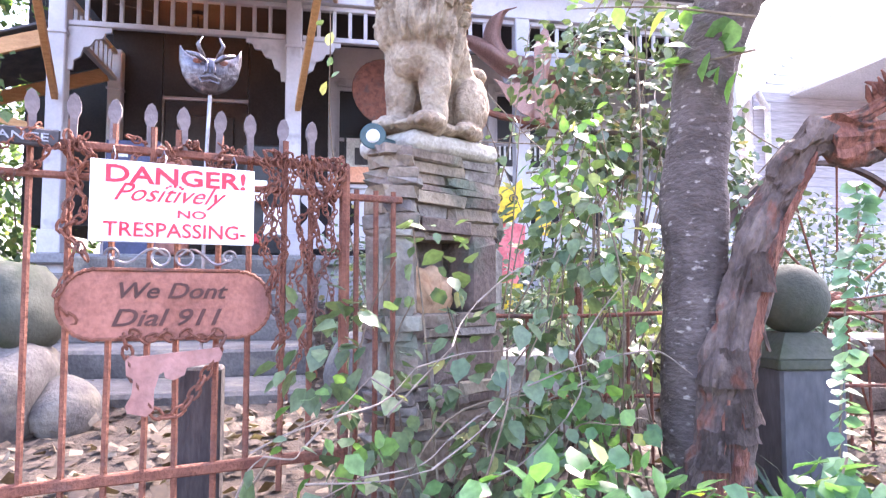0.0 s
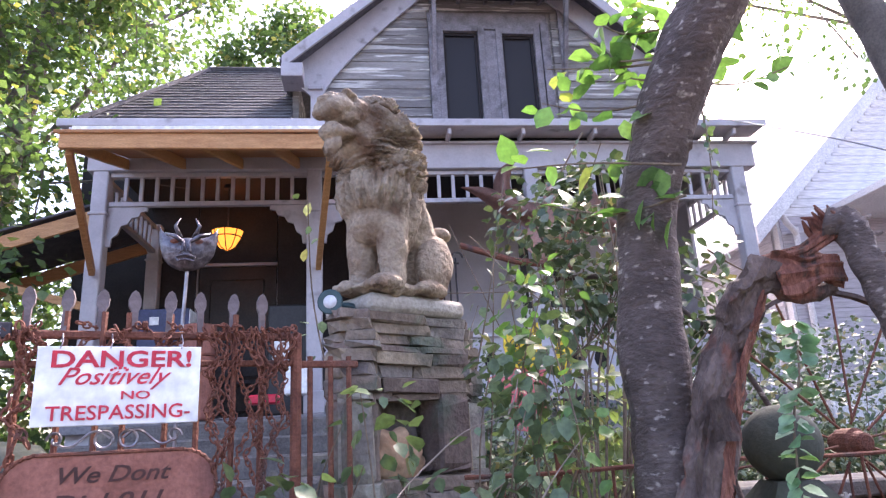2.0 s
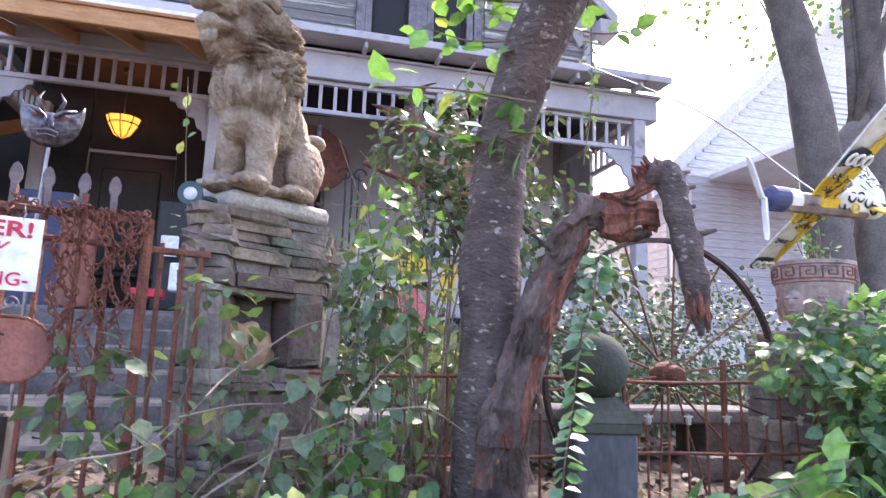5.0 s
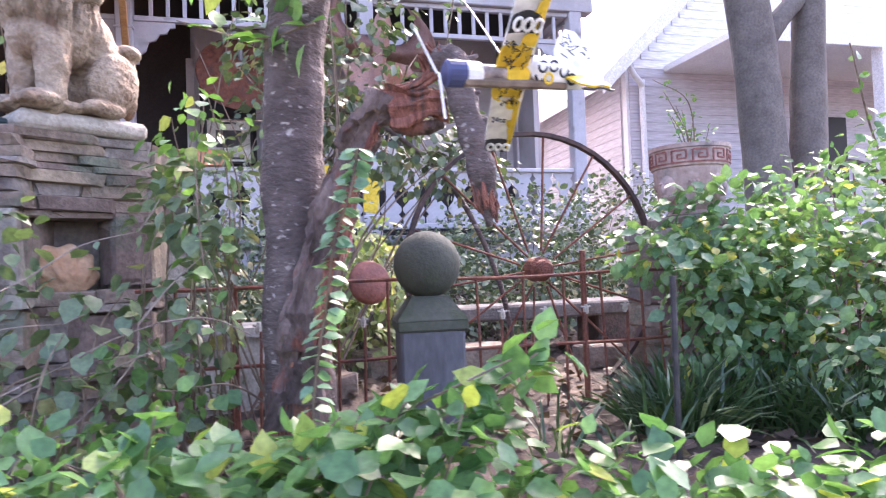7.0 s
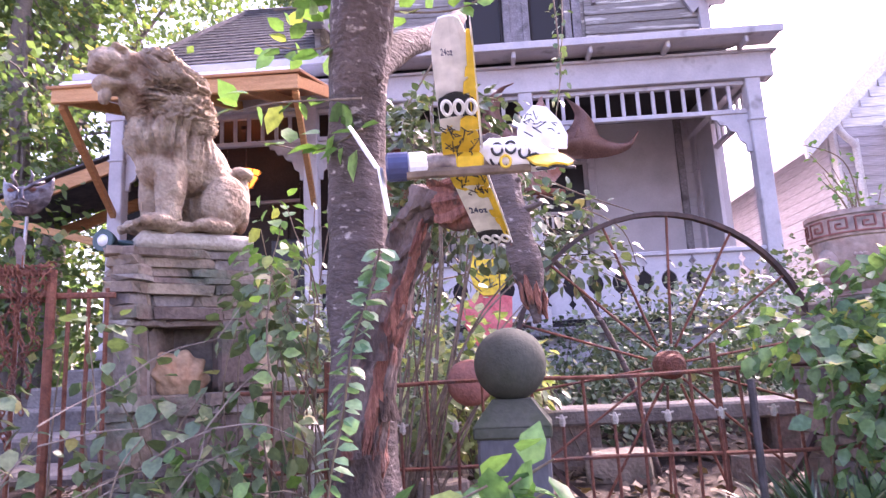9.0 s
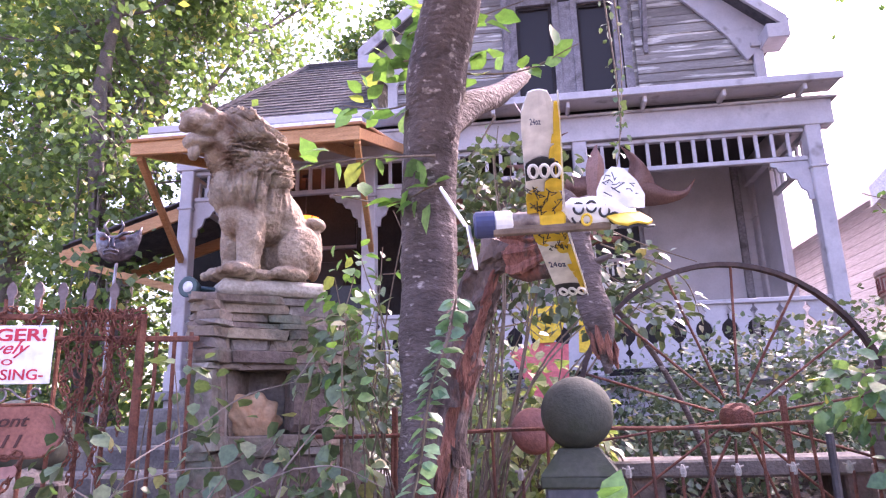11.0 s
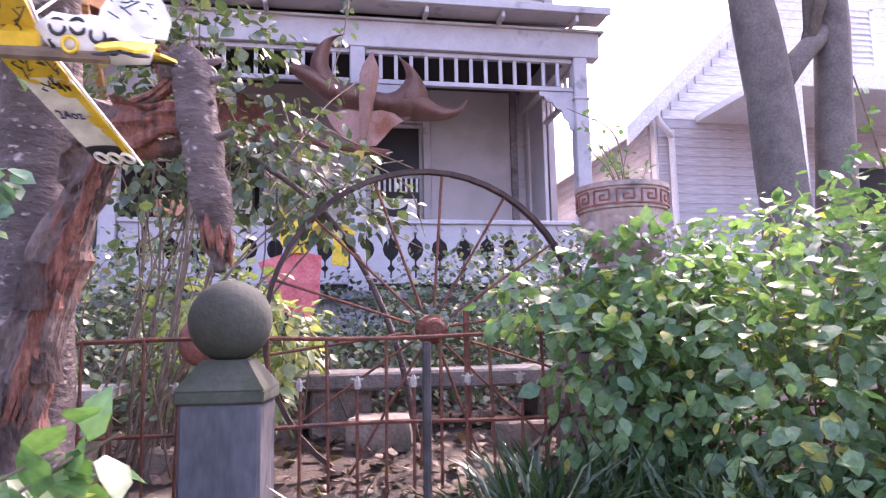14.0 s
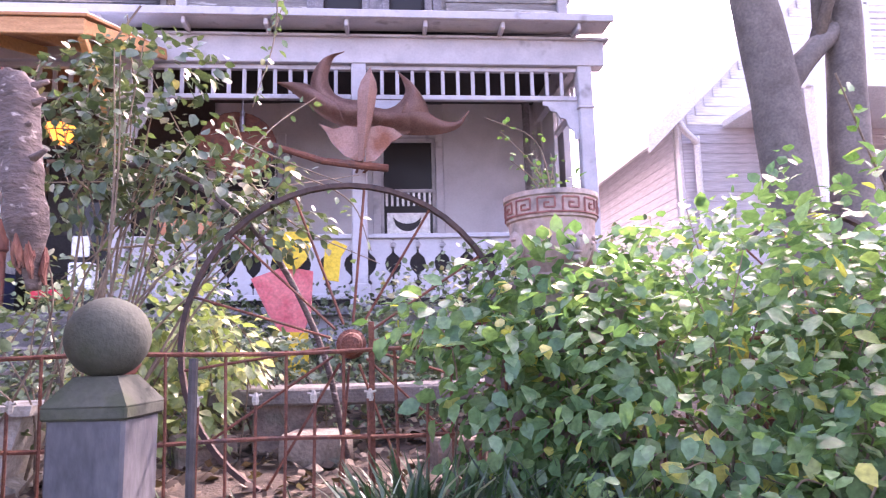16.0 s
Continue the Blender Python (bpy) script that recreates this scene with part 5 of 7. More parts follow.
bm = bmesh.new()
bmesh.ops.create_uvsphere(bm, u_segments=32, v_segments=20, radius=0.126, matrix=Matrix.Translation((0, 0, 1.335)))
for v in bm.verts:
    v.co += v.co.normalized() * 0.002 * noise.noise(v.co * 25)
part("ball", bm, M_MOSS, bp_, "mossy stone ball", smooth=True)

# ---- low rusted fence ----
fence = thing("iron_fence", "low rusted iron wire fence with alternate short pickets", "fence")
FY = 3.85
def fy(x):
    return FY + 0.05 * (x - 3.6)
def fz(x):
    return ground_z(x, FY)
for z in (1.275, 0.965):
    bm = bmesh.new()
    tube(bm, [(x, fy(x), z + 0.006 * math.sin(x * 5 + z * 9)) for x in np.linspace(2.15, 7.4, 40)], 0.0085, 6)
    part("rail", bm, M_RUST, fence)
tall = bmesh.new()
tube(tall, [(0, 0, 0), (0.002, 0, 0.3), (0, 0, 0.60)], 0.0062, 6)
tall_me = mesh_of("picket", tall, M_RUST)
short = bmesh.new()
tube(short, [(0, 0, 0), (0, 0, 0.42)], 0.0062, 6)
short_me = mesh_of("short_picket", short, M_RUST)
cap = bmesh.new()
tube(cap, [(0, 0, 0), (0, 0, 0.012), (0, 0, 0.03), (0, 0, 0.045)], [0.010, 0.014, 0.012, 0.005], 6)
tube(cap, [(-0.022, 0, 0.036), (0, 0, 0.03), (0.022, 0, 0.036)], 0.005, 5)
cap_me = mesh_of("picket_tip", cap, M_SLAB)
for i in range(25):
    x = 2.28 + i * 0.204
    o = new("picket", tall_me)
    o.parent = fence
    o.matrix_basis = pose(x, fy(x), 0.68, gr.uniform(-2, 2), gr.uniform(-1.2, 1.2), 0)
    o = new("picket", short_me)
    o.parent = fence
    o.matrix_basis = pose(x + 0.102, fy(x), 0.68, gr.uniform(-2, 2), gr.uniform(-1.5, 1.5), 0)
    o = new("picket_tip", cap_me)
    o.parent = fence
    o.matrix_basis = pose(x + 0.102, fy(x), 1.09)
for x in (2.5, 4.02, 5.6):
    bm = bmesh.new()
    box(bm, (x, fy(x) + 0.02, 0.95), (0.022, 0.022, 0.86), 0.003)
    part("fence_post", bm, M_RUST, fence)

# thin black garden stake
bm = bmesh.new()
tube(bm, [(3.69, 2.72, 0.3), (3.695, 2.71, 1.27)], 0.009, 8)
tagged(part("garden_stake", bm, M_IRON), "thin black metal stake in front of the fence", "stake")

# ---- iron wagon wheels behind the fence ----
def wheel(c, r, turn, label, spokes=14):
    w = thing("wagon_wheel", label, "wheel", Matrix.Translation(c) @ Matrix.Rotation(radians(turn), 4, "Z"), group="old iron wheels in the yard")
    b = bmesh.new()
    n = 48
    prof = [(-0.010, -0.018), (0.010, -0.018), (0.010, 0.018), (-0.010, 0.018)]
    rs = []
    for k in range(n):
        a = 2 * math.pi * k / n
        rs.append([b.verts.new(((r + u) * math.cos(a), v, (r + u) * math.sin(a))) for u, v in prof])
    for k in range(n):
        p, q = rs[k], rs[(k + 1) % n]
        for j in range(4):
            b.faces.new((p[j], p[(j + 1) % 4], q[(j + 1) % 4], q[j]))
    part("rim", b, mat("dark_rust", (0.05, 0.035, 0.033), (0.10, 0.06, 0.05), 12, 0.8, 0.4, metal=0.2), w)
    for k in range(spokes):
        a = 2 * math.pi * (k + 0.3) / spokes
        b = bmesh.new()
        tube(b, [(0.09 * math.cos(a), 0.03 * (-1) ** k, 0.09 * math.sin(a)), (r * math.cos(a), 0, r * math.sin(a))], 0.006, 6)
        part("spoke", b, M_RUST, w)
    b = bmesh.new()
    lathe(b, [(0.03, -0.10), (0.042, -0.09), (0.048, -0.05), (0.062, -0.04), (0.062, 0.04), (0.048, 0.05), (0.042, 0.09), (0.03, 0.10)], 18, Matrix.Rotation(radians(90), 4, "X"))
    part("hub", b, M_RUST, w, smooth=False)
    return w
wheel((3.93, 4.20, 1.30), 0.68, 4, "large rusted iron wagon wheel leaning behind the fence")
wheel((6.35, 4.65, 1.32), 0.62, 8, "rusted iron wagon wheel half hidden by the shrub")
bm = bmesh.new()
lathe(bm, [(0.02, -0.03), (0.085, -0.025), (0.098, 0.0), (0.085, 0.02), (0.02, 0.02)], 20, pose(3.055, 4.0, 1.27, 80, 0, 12))
tagged(part("rusty_pot_lid", bm, M_RUSTPLATE, smooth=True), "round rusty red iron disc behind the ball post", "disc")

# ---- stone trough, ledge and blocks in the yard ----
def rough_box(name, c, s, turn, material, label, cat, amp=0.012, cuts=3):
    b = bmesh.new()
    box(b, (0, 0, 0), s, 0.012)
    bmesh.ops.subdivide_edges(b, edges=b.edges[:], cuts=cuts, use_grid_fill=True)
    b.transform(Matrix.Translation(c) @ Matrix.Rotation(radians(turn), 4, "Z"))
    for v in b.verts:
        v.co += Vector((noise.noise(v.co * 7), noise.noise(v.co * 7 + Vector((5, 0, 0))), noise.noise(v.co * 7 + Vector((0, 5, 0))))) * amp
    return tagged(part(name, b, material, smooth=False), label, cat)
rough_box("stone_bench_slab", (4.15, 5.0, 1.05), (1.9, 0.42, 0.085), 2, M_GREYSLAB, "long grey weathered stone slab on blocks", "slab")
rough_box("stone_block", (3.55, 5.0, 0.90), (0.3, 0.36, 0.26), 5, M_STONE, "rough stone block under the slab", "block")
rough_box("stone_block", (4.75, 5.0, 0.90), (0.3, 0.36, 0.26), -4, M_STONE, "rough stone block under the slab", "block")
planter = thing("stone_planter", "pale footed concrete trough planter", "planter", pose(2.42, 4.35, 0.72, 0, 0, 6))
for nm, prof in (("foot", [(-.20, 0), (.20, 0), (.19, .05), (.13, .08), (-.13, .08), (-.19, .05)]), ("body", [(-.13, .08), (.13, .08), (.20, .32), (.20, .33), (-.20, .33), (-.20, .32)]),
                 ("rim", [(-.235, .33), (.235, .33), (.24, .37), (-.24, .37)])):
    bm = bmesh.new()
    plate(bm, prof, 0.34 if nm != "rim" else 0.40)
    part(nm, bm, M_SLAB, planter)
for x, y, s, tr in ((4.4, 4.5, 0.16, 12), (3.75, 4.6, 0.2, -20), (3.2, 4.7, 0.18, 30), (2.9, 4.3, 0.15, 10)):
    rough_box("stone_block", (x, y, ground_z(x, y) + s * 0.3), (s * 1.5, s, s * 0.8), tr, M_STONE, "small rough stone on the leafy ground", "block", 0.02, 2)

# ---- urn on its pedestal ----
ped = thing("stone_pedestal", "stacked stone pedestal under the urn, half hidden by leaves", "pedestal", Matrix.Translation((4.80, 4.16, 0)) @ Matrix.Rotation(radians(12), 4, "Z"))
bm = bmesh.new()
box(bm, (0, 0, 1.0), (0.40, 0.40, 1.0))
part("mortar_core", bm, M_MORTAR, ped)
z = 0.5
while z < 1.48:
    hgt = sr.uniform(0.06, 0.13)
    for side in range(4):
        x = -0.24
        while x < 0.23:
            w = min(sr.uniform(0.14, 0.26), 0.24 - x)
            lay(ped, Matrix.Rotation(radians(90 * side), 4, "Z") @ Vector((x + w / 2, -0.19, z + hgt / 2)), (w, 0.12, hgt), 90 * side)
            x += w
    z += hgt
bm = bmesh.new()
box(bm, (0, 0, z + 0.03), (0.42, 0.42, 0.06), 0.012)
part("capstone", bm, M_STONE, ped)
UZ = z + 0.062
urn = thing("face_urn", "weathered terracotta urn with Greek-key band and moulded faces", "urn", Matrix.Translation((4.80, 4.16, UZ)) @ Matrix.Rotation(radians(0), 4, "Z"))
US = (1.91 - UZ) / 0.36
bm = bmesh.new()
lathe(bm, [(0.09, 0), (0.12, 0.012), (0.115, 0.03), (0.15, 0.08), (0.178, 0.16), (0.186, 0.235), (0.186, 0.245), (0.196, 0.25), (0.198, 0.335), (0.206, 0.34), (0.206, 0.36), (0.175, 0.36), (0.165, 0.24), (0.10, 0.08), (0.02, 0.07)], 40, Matrix.Diagonal((1, 1, US, 1)))
part("body", bm, M_TERRA, urn, smooth=False)
bm = bmesh.new()
N_K = 12
for k in range(N_K):
    a0 = 2 * math.pi * k / N_K
    def at(u, z_, r_=0.1995):
        a = a0 + u / r_
        return (r_ * math.sin(a), -r_ * math.cos(a), z_ * US)
    for path in ([(0.0, .265), (0.0, .325), (.072, .325), (.072, .283), (.028, .283), (.028, .303), (.05, .303)], [(0.0, .265), (.104, .265)]):
        for p, q in zip(path, path[1:]):
            n = 4
            tube(bm, [at(p[0] + (q[0] - p[0]) * i / n, p[1] + (q[1] - p[1]) * i / n) for i in range(n + 1)], 0.0048, 4)
part("greek_key", bm, M_KEY, urn, "red-brown Greek key band")
for a in (-75, 15, 105, 195):
    bm = bmesh.new()
    F_ = Matrix.Rotation(radians(a), 4, "Z") @ Matrix.Translation((0, -0.175, 0.14 * US))
    for c, r in (((0, 0, 0.0), (0.055, 0.03, 0.075)), ((0, -0.03, -0.005), (0.012, 0.016, 0.03)), ((0.022, -0.022, 0.028), (0.018, 0.012, 0.008)), ((-0.022, -0.022, 0.028), (0.018, 0.012, 0.008)),
                 ((0, -0.026, -0.04), (0.022, 0.01, 0.008)), ((0, -0.02, -0.065), (0.02, 0.014, 0.016))):
        t = bmesh.new()
        bmesh.ops.create_icosphere(t, subdivisions=2, radius=1)
        t.verts.index_update()
        join(bm, t, F_ @ Matrix.Translation(c) @ Matrix.Diagonal((*r, 1)))
    part("face_relief", bm, M_TERRA, urn, smooth=True)
for a in (-30, 60, 150, 240):
    bm = bmesh.new()
    for k in range(9):
        t = bmesh.new()
        bmesh.ops.create_icosphere(t, subdivisions=1, radius=0.011)
        t.verts.index_update()
        rr_, cc_ = divmod(k, 3)
        join(bm, t, Matrix.Rotation(radians(a), 4, "Z") @ Matrix.Translation(((cc_ - 1) * 0.017 * (1 - rr_ * 0.25), -0.178 + rr_ * 0.008, (0.17 - rr_ * 0.02) * US)))
    part("grape_relief", bm, M_TERRA, urn, smooth=True)


# ---- the near tree with its broken limb ----
near_tree = thing("tree", "smooth-barked tree with a snapped hanging limb", "tree")
TY = 3.36
bm = bmesh.new()
tr_ctrl = [(2.70, TY, 0.45), (2.72, TY, 0.95), (2.715, TY, 1.45), (2.72, 3.34, 1.85), (2.745, 3.24, 2.2), (2.80, 3.08, 2.45), (2.90, 2.85, 2.72), (3.01, 2.62, 3.05), (3.12, 2.45, 3.6), (3.3, 2.5, 4.6), (3.6, 2.7, 6.2)]
pts = curve_pts(tr_ctrl, 420)
rad = []
for p in pts:
    z = p.z
    r = 0.135 if z < 0.6 else 0.118 - 0.018 * min(1, (z - 0.6) / 0.9) - 0.016 * min(1, max(0, (z - 1.7) / 0.8))
    r += 0.012 * max(0, 1 - abs(z - 2.5) / 0.35)
    rad.append(r * (1 - 0.35 * max(0, (z - 3.0) / 3.2)))
tube(bm, pts, rad, 40, wobble=0.10)
for v in bm.verts:
    v.co += Vector((noise.noise(v.co * 6), noise.noise(v.co * 6 + Vector((7, 0, 0))), 0)) * 0.012 + Vector((noise.noise(Vector((v.co.x * 8, v.co.y * 8, v.co.z * 45))), noise.noise(Vector((v.co.x * 8, v.co.y * 8, v.co.z * 45 + 9))), 0)) * 0.0035
tagged(part("trunk", bm, M_BARK, near_tree, smooth=True), "grey-brown ringed bark")
limb_line = curve_pts([(2.675, 3.25, 0.45), (2.69, 3.24, 0.72), (2.715, 3.235, 1.0), (2.765, 3.23, 1.28), (2.845, 3.21, 1.55), (2.915, 3.16, 1.73), (2.985, 3.12, 1.86)], 66)
bm = bmesh.new()
n_l = len(limb_line)
tube(bm, limb_line, [(0.104 - 0.058 * (i / n_l) ** 0.8) * (1 + 0.10 * noise.noise((0.3, 0.2, i * 0.3))) for i in range(n_l)], 36, wobble=0.2)
for v in bm.verts:
    # loose plates of bark, edged by cracks
    pl8 = noise.cell(Vector((v.co.x * 9, v.co.y * 9, v.co.z * 7)) + Vector((1, 1, 1)) * noise.noise(v.co * 8))
    mid_ = min(limb_line, key=lambda p: abs(p.z - v.co.z))
    away = Vector((v.co.x - mid_.x, v.co.y - mid_.y, 0)).normalized()
    v.co += away * (0.014 * pl8 + 0.016 * noise.noise(v.co * 14) + 0.006 * noise.noise(v.co * 40))
part("limb", bm, M_ROUGHBARK, near_tree, "splitting dark bark")
q = random.Random(9)
# red heartwood laid bare in a long hollow down the limb and at its foot
def slivers(spans, n, rr0, width, name, label):
    b = bmesh.new()
    for _ in range(n):
        lo_, hi_, a0, a1 = q.choice(spans)
        i0 = q.randrange(lo_, hi_ - 5)
        i1 = min(hi_, i0 + q.randrange(6, 16))
        a = q.uniform(a0, a1)
        run = []
        for j_ in range(i0, i1 + 1):
            rr = (0.104 - 0.058 * (j_ / n_l) ** 0.8) * rr0
            run.append(limb_line[j_] + Vector((math.cos(a) * rr, math.sin(a) * rr, 0)) + Vector((q.gauss(0, .0025), q.gauss(0, .0025), 0)))
        tube(b, run, [0.002 + q.uniform(0.5, 1) * width * math.sin(math.pi * (k + 0.6) / (len(run) + 0.2)) for k in range(len(run))], 5)
    part(name, b, M_RAWWOOD, near_tree, label)
slivers([(0, 24, -2.3, -0.9), (0, 20, -2.6, -0.7)], 48, 1.08, 0.013, "torn_wood", "splintered red-brown wood at the foot of the limb")
slivers([(24, 58, -1.35, -0.75)], 26, 1.05, 0.010, "torn_strip", "narrow strip of bared red wood")
# loose flaps of bark round the hollow
for i_, a, w_ in ((21, -1.5, 0.05), (23, -1.1, 0.045), (27, -1.9, 0.04), (31, -0.6, 0.035), (18, -2.3, 0.04), (38, -1.6, 0.03)):
    bm = bmesh.new()
    c_ = limb_line[i_]
    rr = 0.104 - 0.058 * (i_ / n_l) ** 0.8
    rows_ = []
    for k in range(5):
        ring_ = []
        for m in range(6):
            aa = a + (m - 2.5) * w_ / rr * 0.36
            lift = 0.006 + 0.020 * (1 - k / 4) ** 2 + 0.006 * q.random()
            ring_.append(bm.verts.new(c_ + Vector((math.cos(aa) * (rr * 1.04 + lift), math.sin(aa) * (rr * 1.04 + lift), -0.045 + 0.028 * k + q.uniform(-.006, .006)))))
        rows_.append(ring_)
    for p_, n_ in zip(rows_, rows_[1:]):
        for m in range(5):
            bm.faces.new((p_[m], p_[m + 1], n_[m + 1], n_[m]))
    bmesh.ops.solidify(bm, geom=bm.faces[:], thickness=0.006)
    part("bark_flap", bm, M_ROUGHBARK, near_tree)
# snapped limb hanging beside, held by a few strands
hp = curve_pts([(3.135, 3.03, 1.945), (3.175, 3.0, 1.925), (3.195, 2.985, 1.83), (3.222, 2.965, 1.68), (3.245, 2.965, 1.55), (3.260, 2.97, 1.432)], 48)
n_h = len(hp)
bm = bmesh.new()
tube(bm, hp, [0.047 - 0.010 * i / n_h + 0.005 * noise.noise((1.7, 0.4, i * 0.35)) for i in range(n_h - 10)] + [0.034 - 0.0022 * i for i in range(10)], 20, wobble=0.3)
for v in bm.verts:
    v.co += Vector((noise.noise(v.co * 24), noise.noise(v.co * 24 + Vector((7, 0, 0))), 0.5 * noise.noise(v.co * 20))) * 0.008
for i_ in (9, 14, 19, 24):
    p_ = hp[i_]
    tube(bm, [p_, p_ + Vector((q.uniform(.03, .085), q.uniform(-.06, .0), q.uniform(0, .06)))], [0.016, 0.006], 6)
part("hanging_limb", bm, M_BARK, near_tree, "snapped grey limb hanging down", smooth=True)
bm = bmesh.new()
for i_ in range(34):
    a = q.uniform(0, 6.28)
    k_ = q.randrange(n_h - 22, n_h - 7)
    o_ = Vector((0.031 * math.cos(a), 0.031 * math.sin(a), 0))
    tube(bm, [hp[min(n_h - 1, k_ + m)] + o_ * (1.08 - 0.05 * m) + Vector((q.gauss(0, .002), q.gauss(0, .002), 0)) for m in range(0, 7, 2)], [0.003, 0.009, 0.009, 0.004], 5)
part("broken_end", bm, M_RAWWOOD, near_tree, "splintered reddish broken end")
bm = bmesh.new()
for i_ in range(12):
    p_ = hp[0] + Vector((q.uniform(-.035, .05), q.uniform(-.04, .03), q.uniform(-.02, .02)))
    tube(bm, [p_ + Vector((.02, 0, -.03)), p_, p_ + Vector((q.uniform(-.05, .01), q.uniform(-.02, .02), q.uniform(.0, .05)))], [0.012, 0.011, 0.003], 5)
part("broken_top", bm, M_RAWWOOD, near_tree, "jagged snapped top")
bm = bmesh.new()
for i_ in range(9):
    o_ = Vector((q.uniform(-.015, .015), q.uniform(-.03, .03), q.uniform(-.03, .02)))
    tube(bm, [limb_line[-2] + o_, Vector((3.08, 3.06, 1.875)) + o_ * 0.7, Vector((3.15, 3.02, 1.92)) + o_ * 0.6], [0.013, 0.008, 0.012], 6)
part("strand", bm, M_RAWWOOD, near_tree, "torn red strands joining the broken limb")
bm = bmesh.new()
box(bm, (0, 0, 0), (0.17, 0.035, 0.10))
bmesh.ops.subdivide_edges(bm, edges=bm.edges[:], cuts=7, use_grid_fill=True)
for v in bm.verts:
    v.co += Vector((0.4 * noise.noise(v.co * 30), 0.6 * noise.noise(Vector((v.co.x * 6, v.co.y * 20, v.co.z * 60))), noise.noise(Vector((v.co.x * 14, v.co.y * 40, v.co.z * 8))))) * 0.035
bm.transform(Matrix.Translation((3.075, 3.06, 1.815)) @ Matrix.Rotation(radians(-14), 4, "Z") @ Matrix.Rotation(radians(-6), 4, "Y"))
part("torn_slab", bm, M_RAWWOOD, near_tree, "slab of torn red heartwood")
bm = bmesh.new()
lp = curve_pts([(2.98, 3.13, 1.80), (3.04, 3.11, 1.765), (3.10, 3.09, 1.755), (3.16, 3.08, 1.765)], 12)
tube(bm, lp, [0.034 - 0.0012 * i for i in range(len(lp))], 10, wobble=0.8)
part("burl", bm, M_ROUGHBARK, near_tree, smooth=True)
bm = bmesh.new()
stub_line = curve_pts([(2.78, 3.15, 2.26), (2.88, 3.30, 2.42), (3.0, 3.52, 2.58), (3.10, 3.72, 2.76)], 18)
tube(bm, stub_line, [0.062 - 0.0016 * i for i in range(len(stub_line))], 16, wobble=0.25)
part("branch_stub", bm, M_BARK, near_tree, smooth=True)
bm = bmesh.new()
for i_ in range(9):
    o_ = Vector((q.uniform(-.01, .01), q.uniform(-.025, .025), q.uniform(-.025, .025)))
    tube(bm, [stub_line[-2] + o_, stub_line[-1] + o_ + Vector((.02, 0, q.uniform(.0, .05)))], [0.012, 0.003], 5)
part("stub_end", bm, M_RAWWOOD, near_tree, "torn pinkish stub end")

def sprays(rng_, starts, n_leaf, spread, size, material, parent, stem_mat=None, droop=0.35, twig=0.003, label=""):
    """Twigs from start to end points with leaves set along them."""
    b = bmesh.new()
    P, D = [], []
    for a, e in starts:
        a, e = Vector(a), Vector(e)
        mid = (a + e) / 2 + Vector(rng_.normal(0, 0.08, 3)) * (e - a).length
        line = curve_pts([a, mid, e], 14)
        tube(b, line, [twig * (1.4 - 0.9 * i / len(line)) for i in range(len(line))], 5)
        for _ in range(n_leaf):
            t = rng_.uniform(0.1, 1)
            p = line[min(len(line) - 1, int(t * (len(line) - 1)))]
            d = Vector(rng_.normal(0, 1, 3)).normalized()
            P.append(p + d * rng_.uniform(0, spread))
            D.append(d + (e - a).normalized() * 0.5)
    tagged(part("stem_tangle", b, stem_mat or M_TWIG, parent), kind="stuff")
    return leaves("foliage", P, D, rng_.uniform(size * 0.6, size * 1.15, len(P)), material, parent, label, droop=droop, rng=rng_, width=1.2, face=0.6)

def in_house(p):
    return -1.45 < p[0] < 7.2 and 8.2 < p[1] < 18 and p[2] < 10.4

# sprigs of leaves sprouting high on the near tree
trng = np.random.default_rng(5)
st = []
for x, y, z in ((2.28, 3.35, 2.25), (2.42, 3.30, 2.47), (2.55, 3.25, 2.62), (2.72, 3.2, 2.75), (3.10, 3.1, 2.70), (3.28, 3.15, 2.55), (2.45, 3.3, 2.60), (2.68, 3.25, 2.55), (2.36, 3.38, 2.15), (2.60, 3.2, 2.72)):
    st.append(((2.78, 3.12, z - 0.08), (x, y, z)))
sprays(trng, st, 12, 0.06, 0.095, M_LEAFL, near_tree, label="lime green broad leaves", twig=0.0035)
st = []
for _ in range(10):
    z = trng.uniform(3.6, 6.0)
    a = trng.uniform(0, 6.28)
    st.append(((3.2, 2.5, z), (3.2 + 1.1 * math.cos(a), 2.5 + 1.0 * math.sin(a), z + trng.uniform(0.1, 0.8))))
sprays(trng, st, 60, 0.25, 0.10, M_LEAFT, near_tree, label="green leaves", twig=0.012)

# vine with paired round leaves hanging beside the trunk
vine = thing("hanging_vine", "leafy green vine trailing down the trunk", "vine")
vl = curve_pts([(2.86, 2.86, 1.64), (2.835, 2.83, 1.52), (2.79, 2.82, 1.40), (2.765, 2.81, 1.24), (2.73, 2.79, 1.06), (2.71, 2.78, 0.84)], 40)
bm = bmesh.new()
tube(bm, vl, 0.003, 5)
part("stem", bm, M_TWIG, vine)
P, D = [], []
for i, p in enumerate(vl):
    for s in (-1, 1):
        P.append(p + Vector((0.004 * s, -0.004, 0)))
        D.append((s * 1.6, -0.7, -0.1))
leaves("foliage", P, D, trng.uniform(0.038, 0.056, len(P)), M_VINELEAF, vine, "round pale green leaves in pairs", droop=0.3, rng=trng, width=1.45, face=0.9)

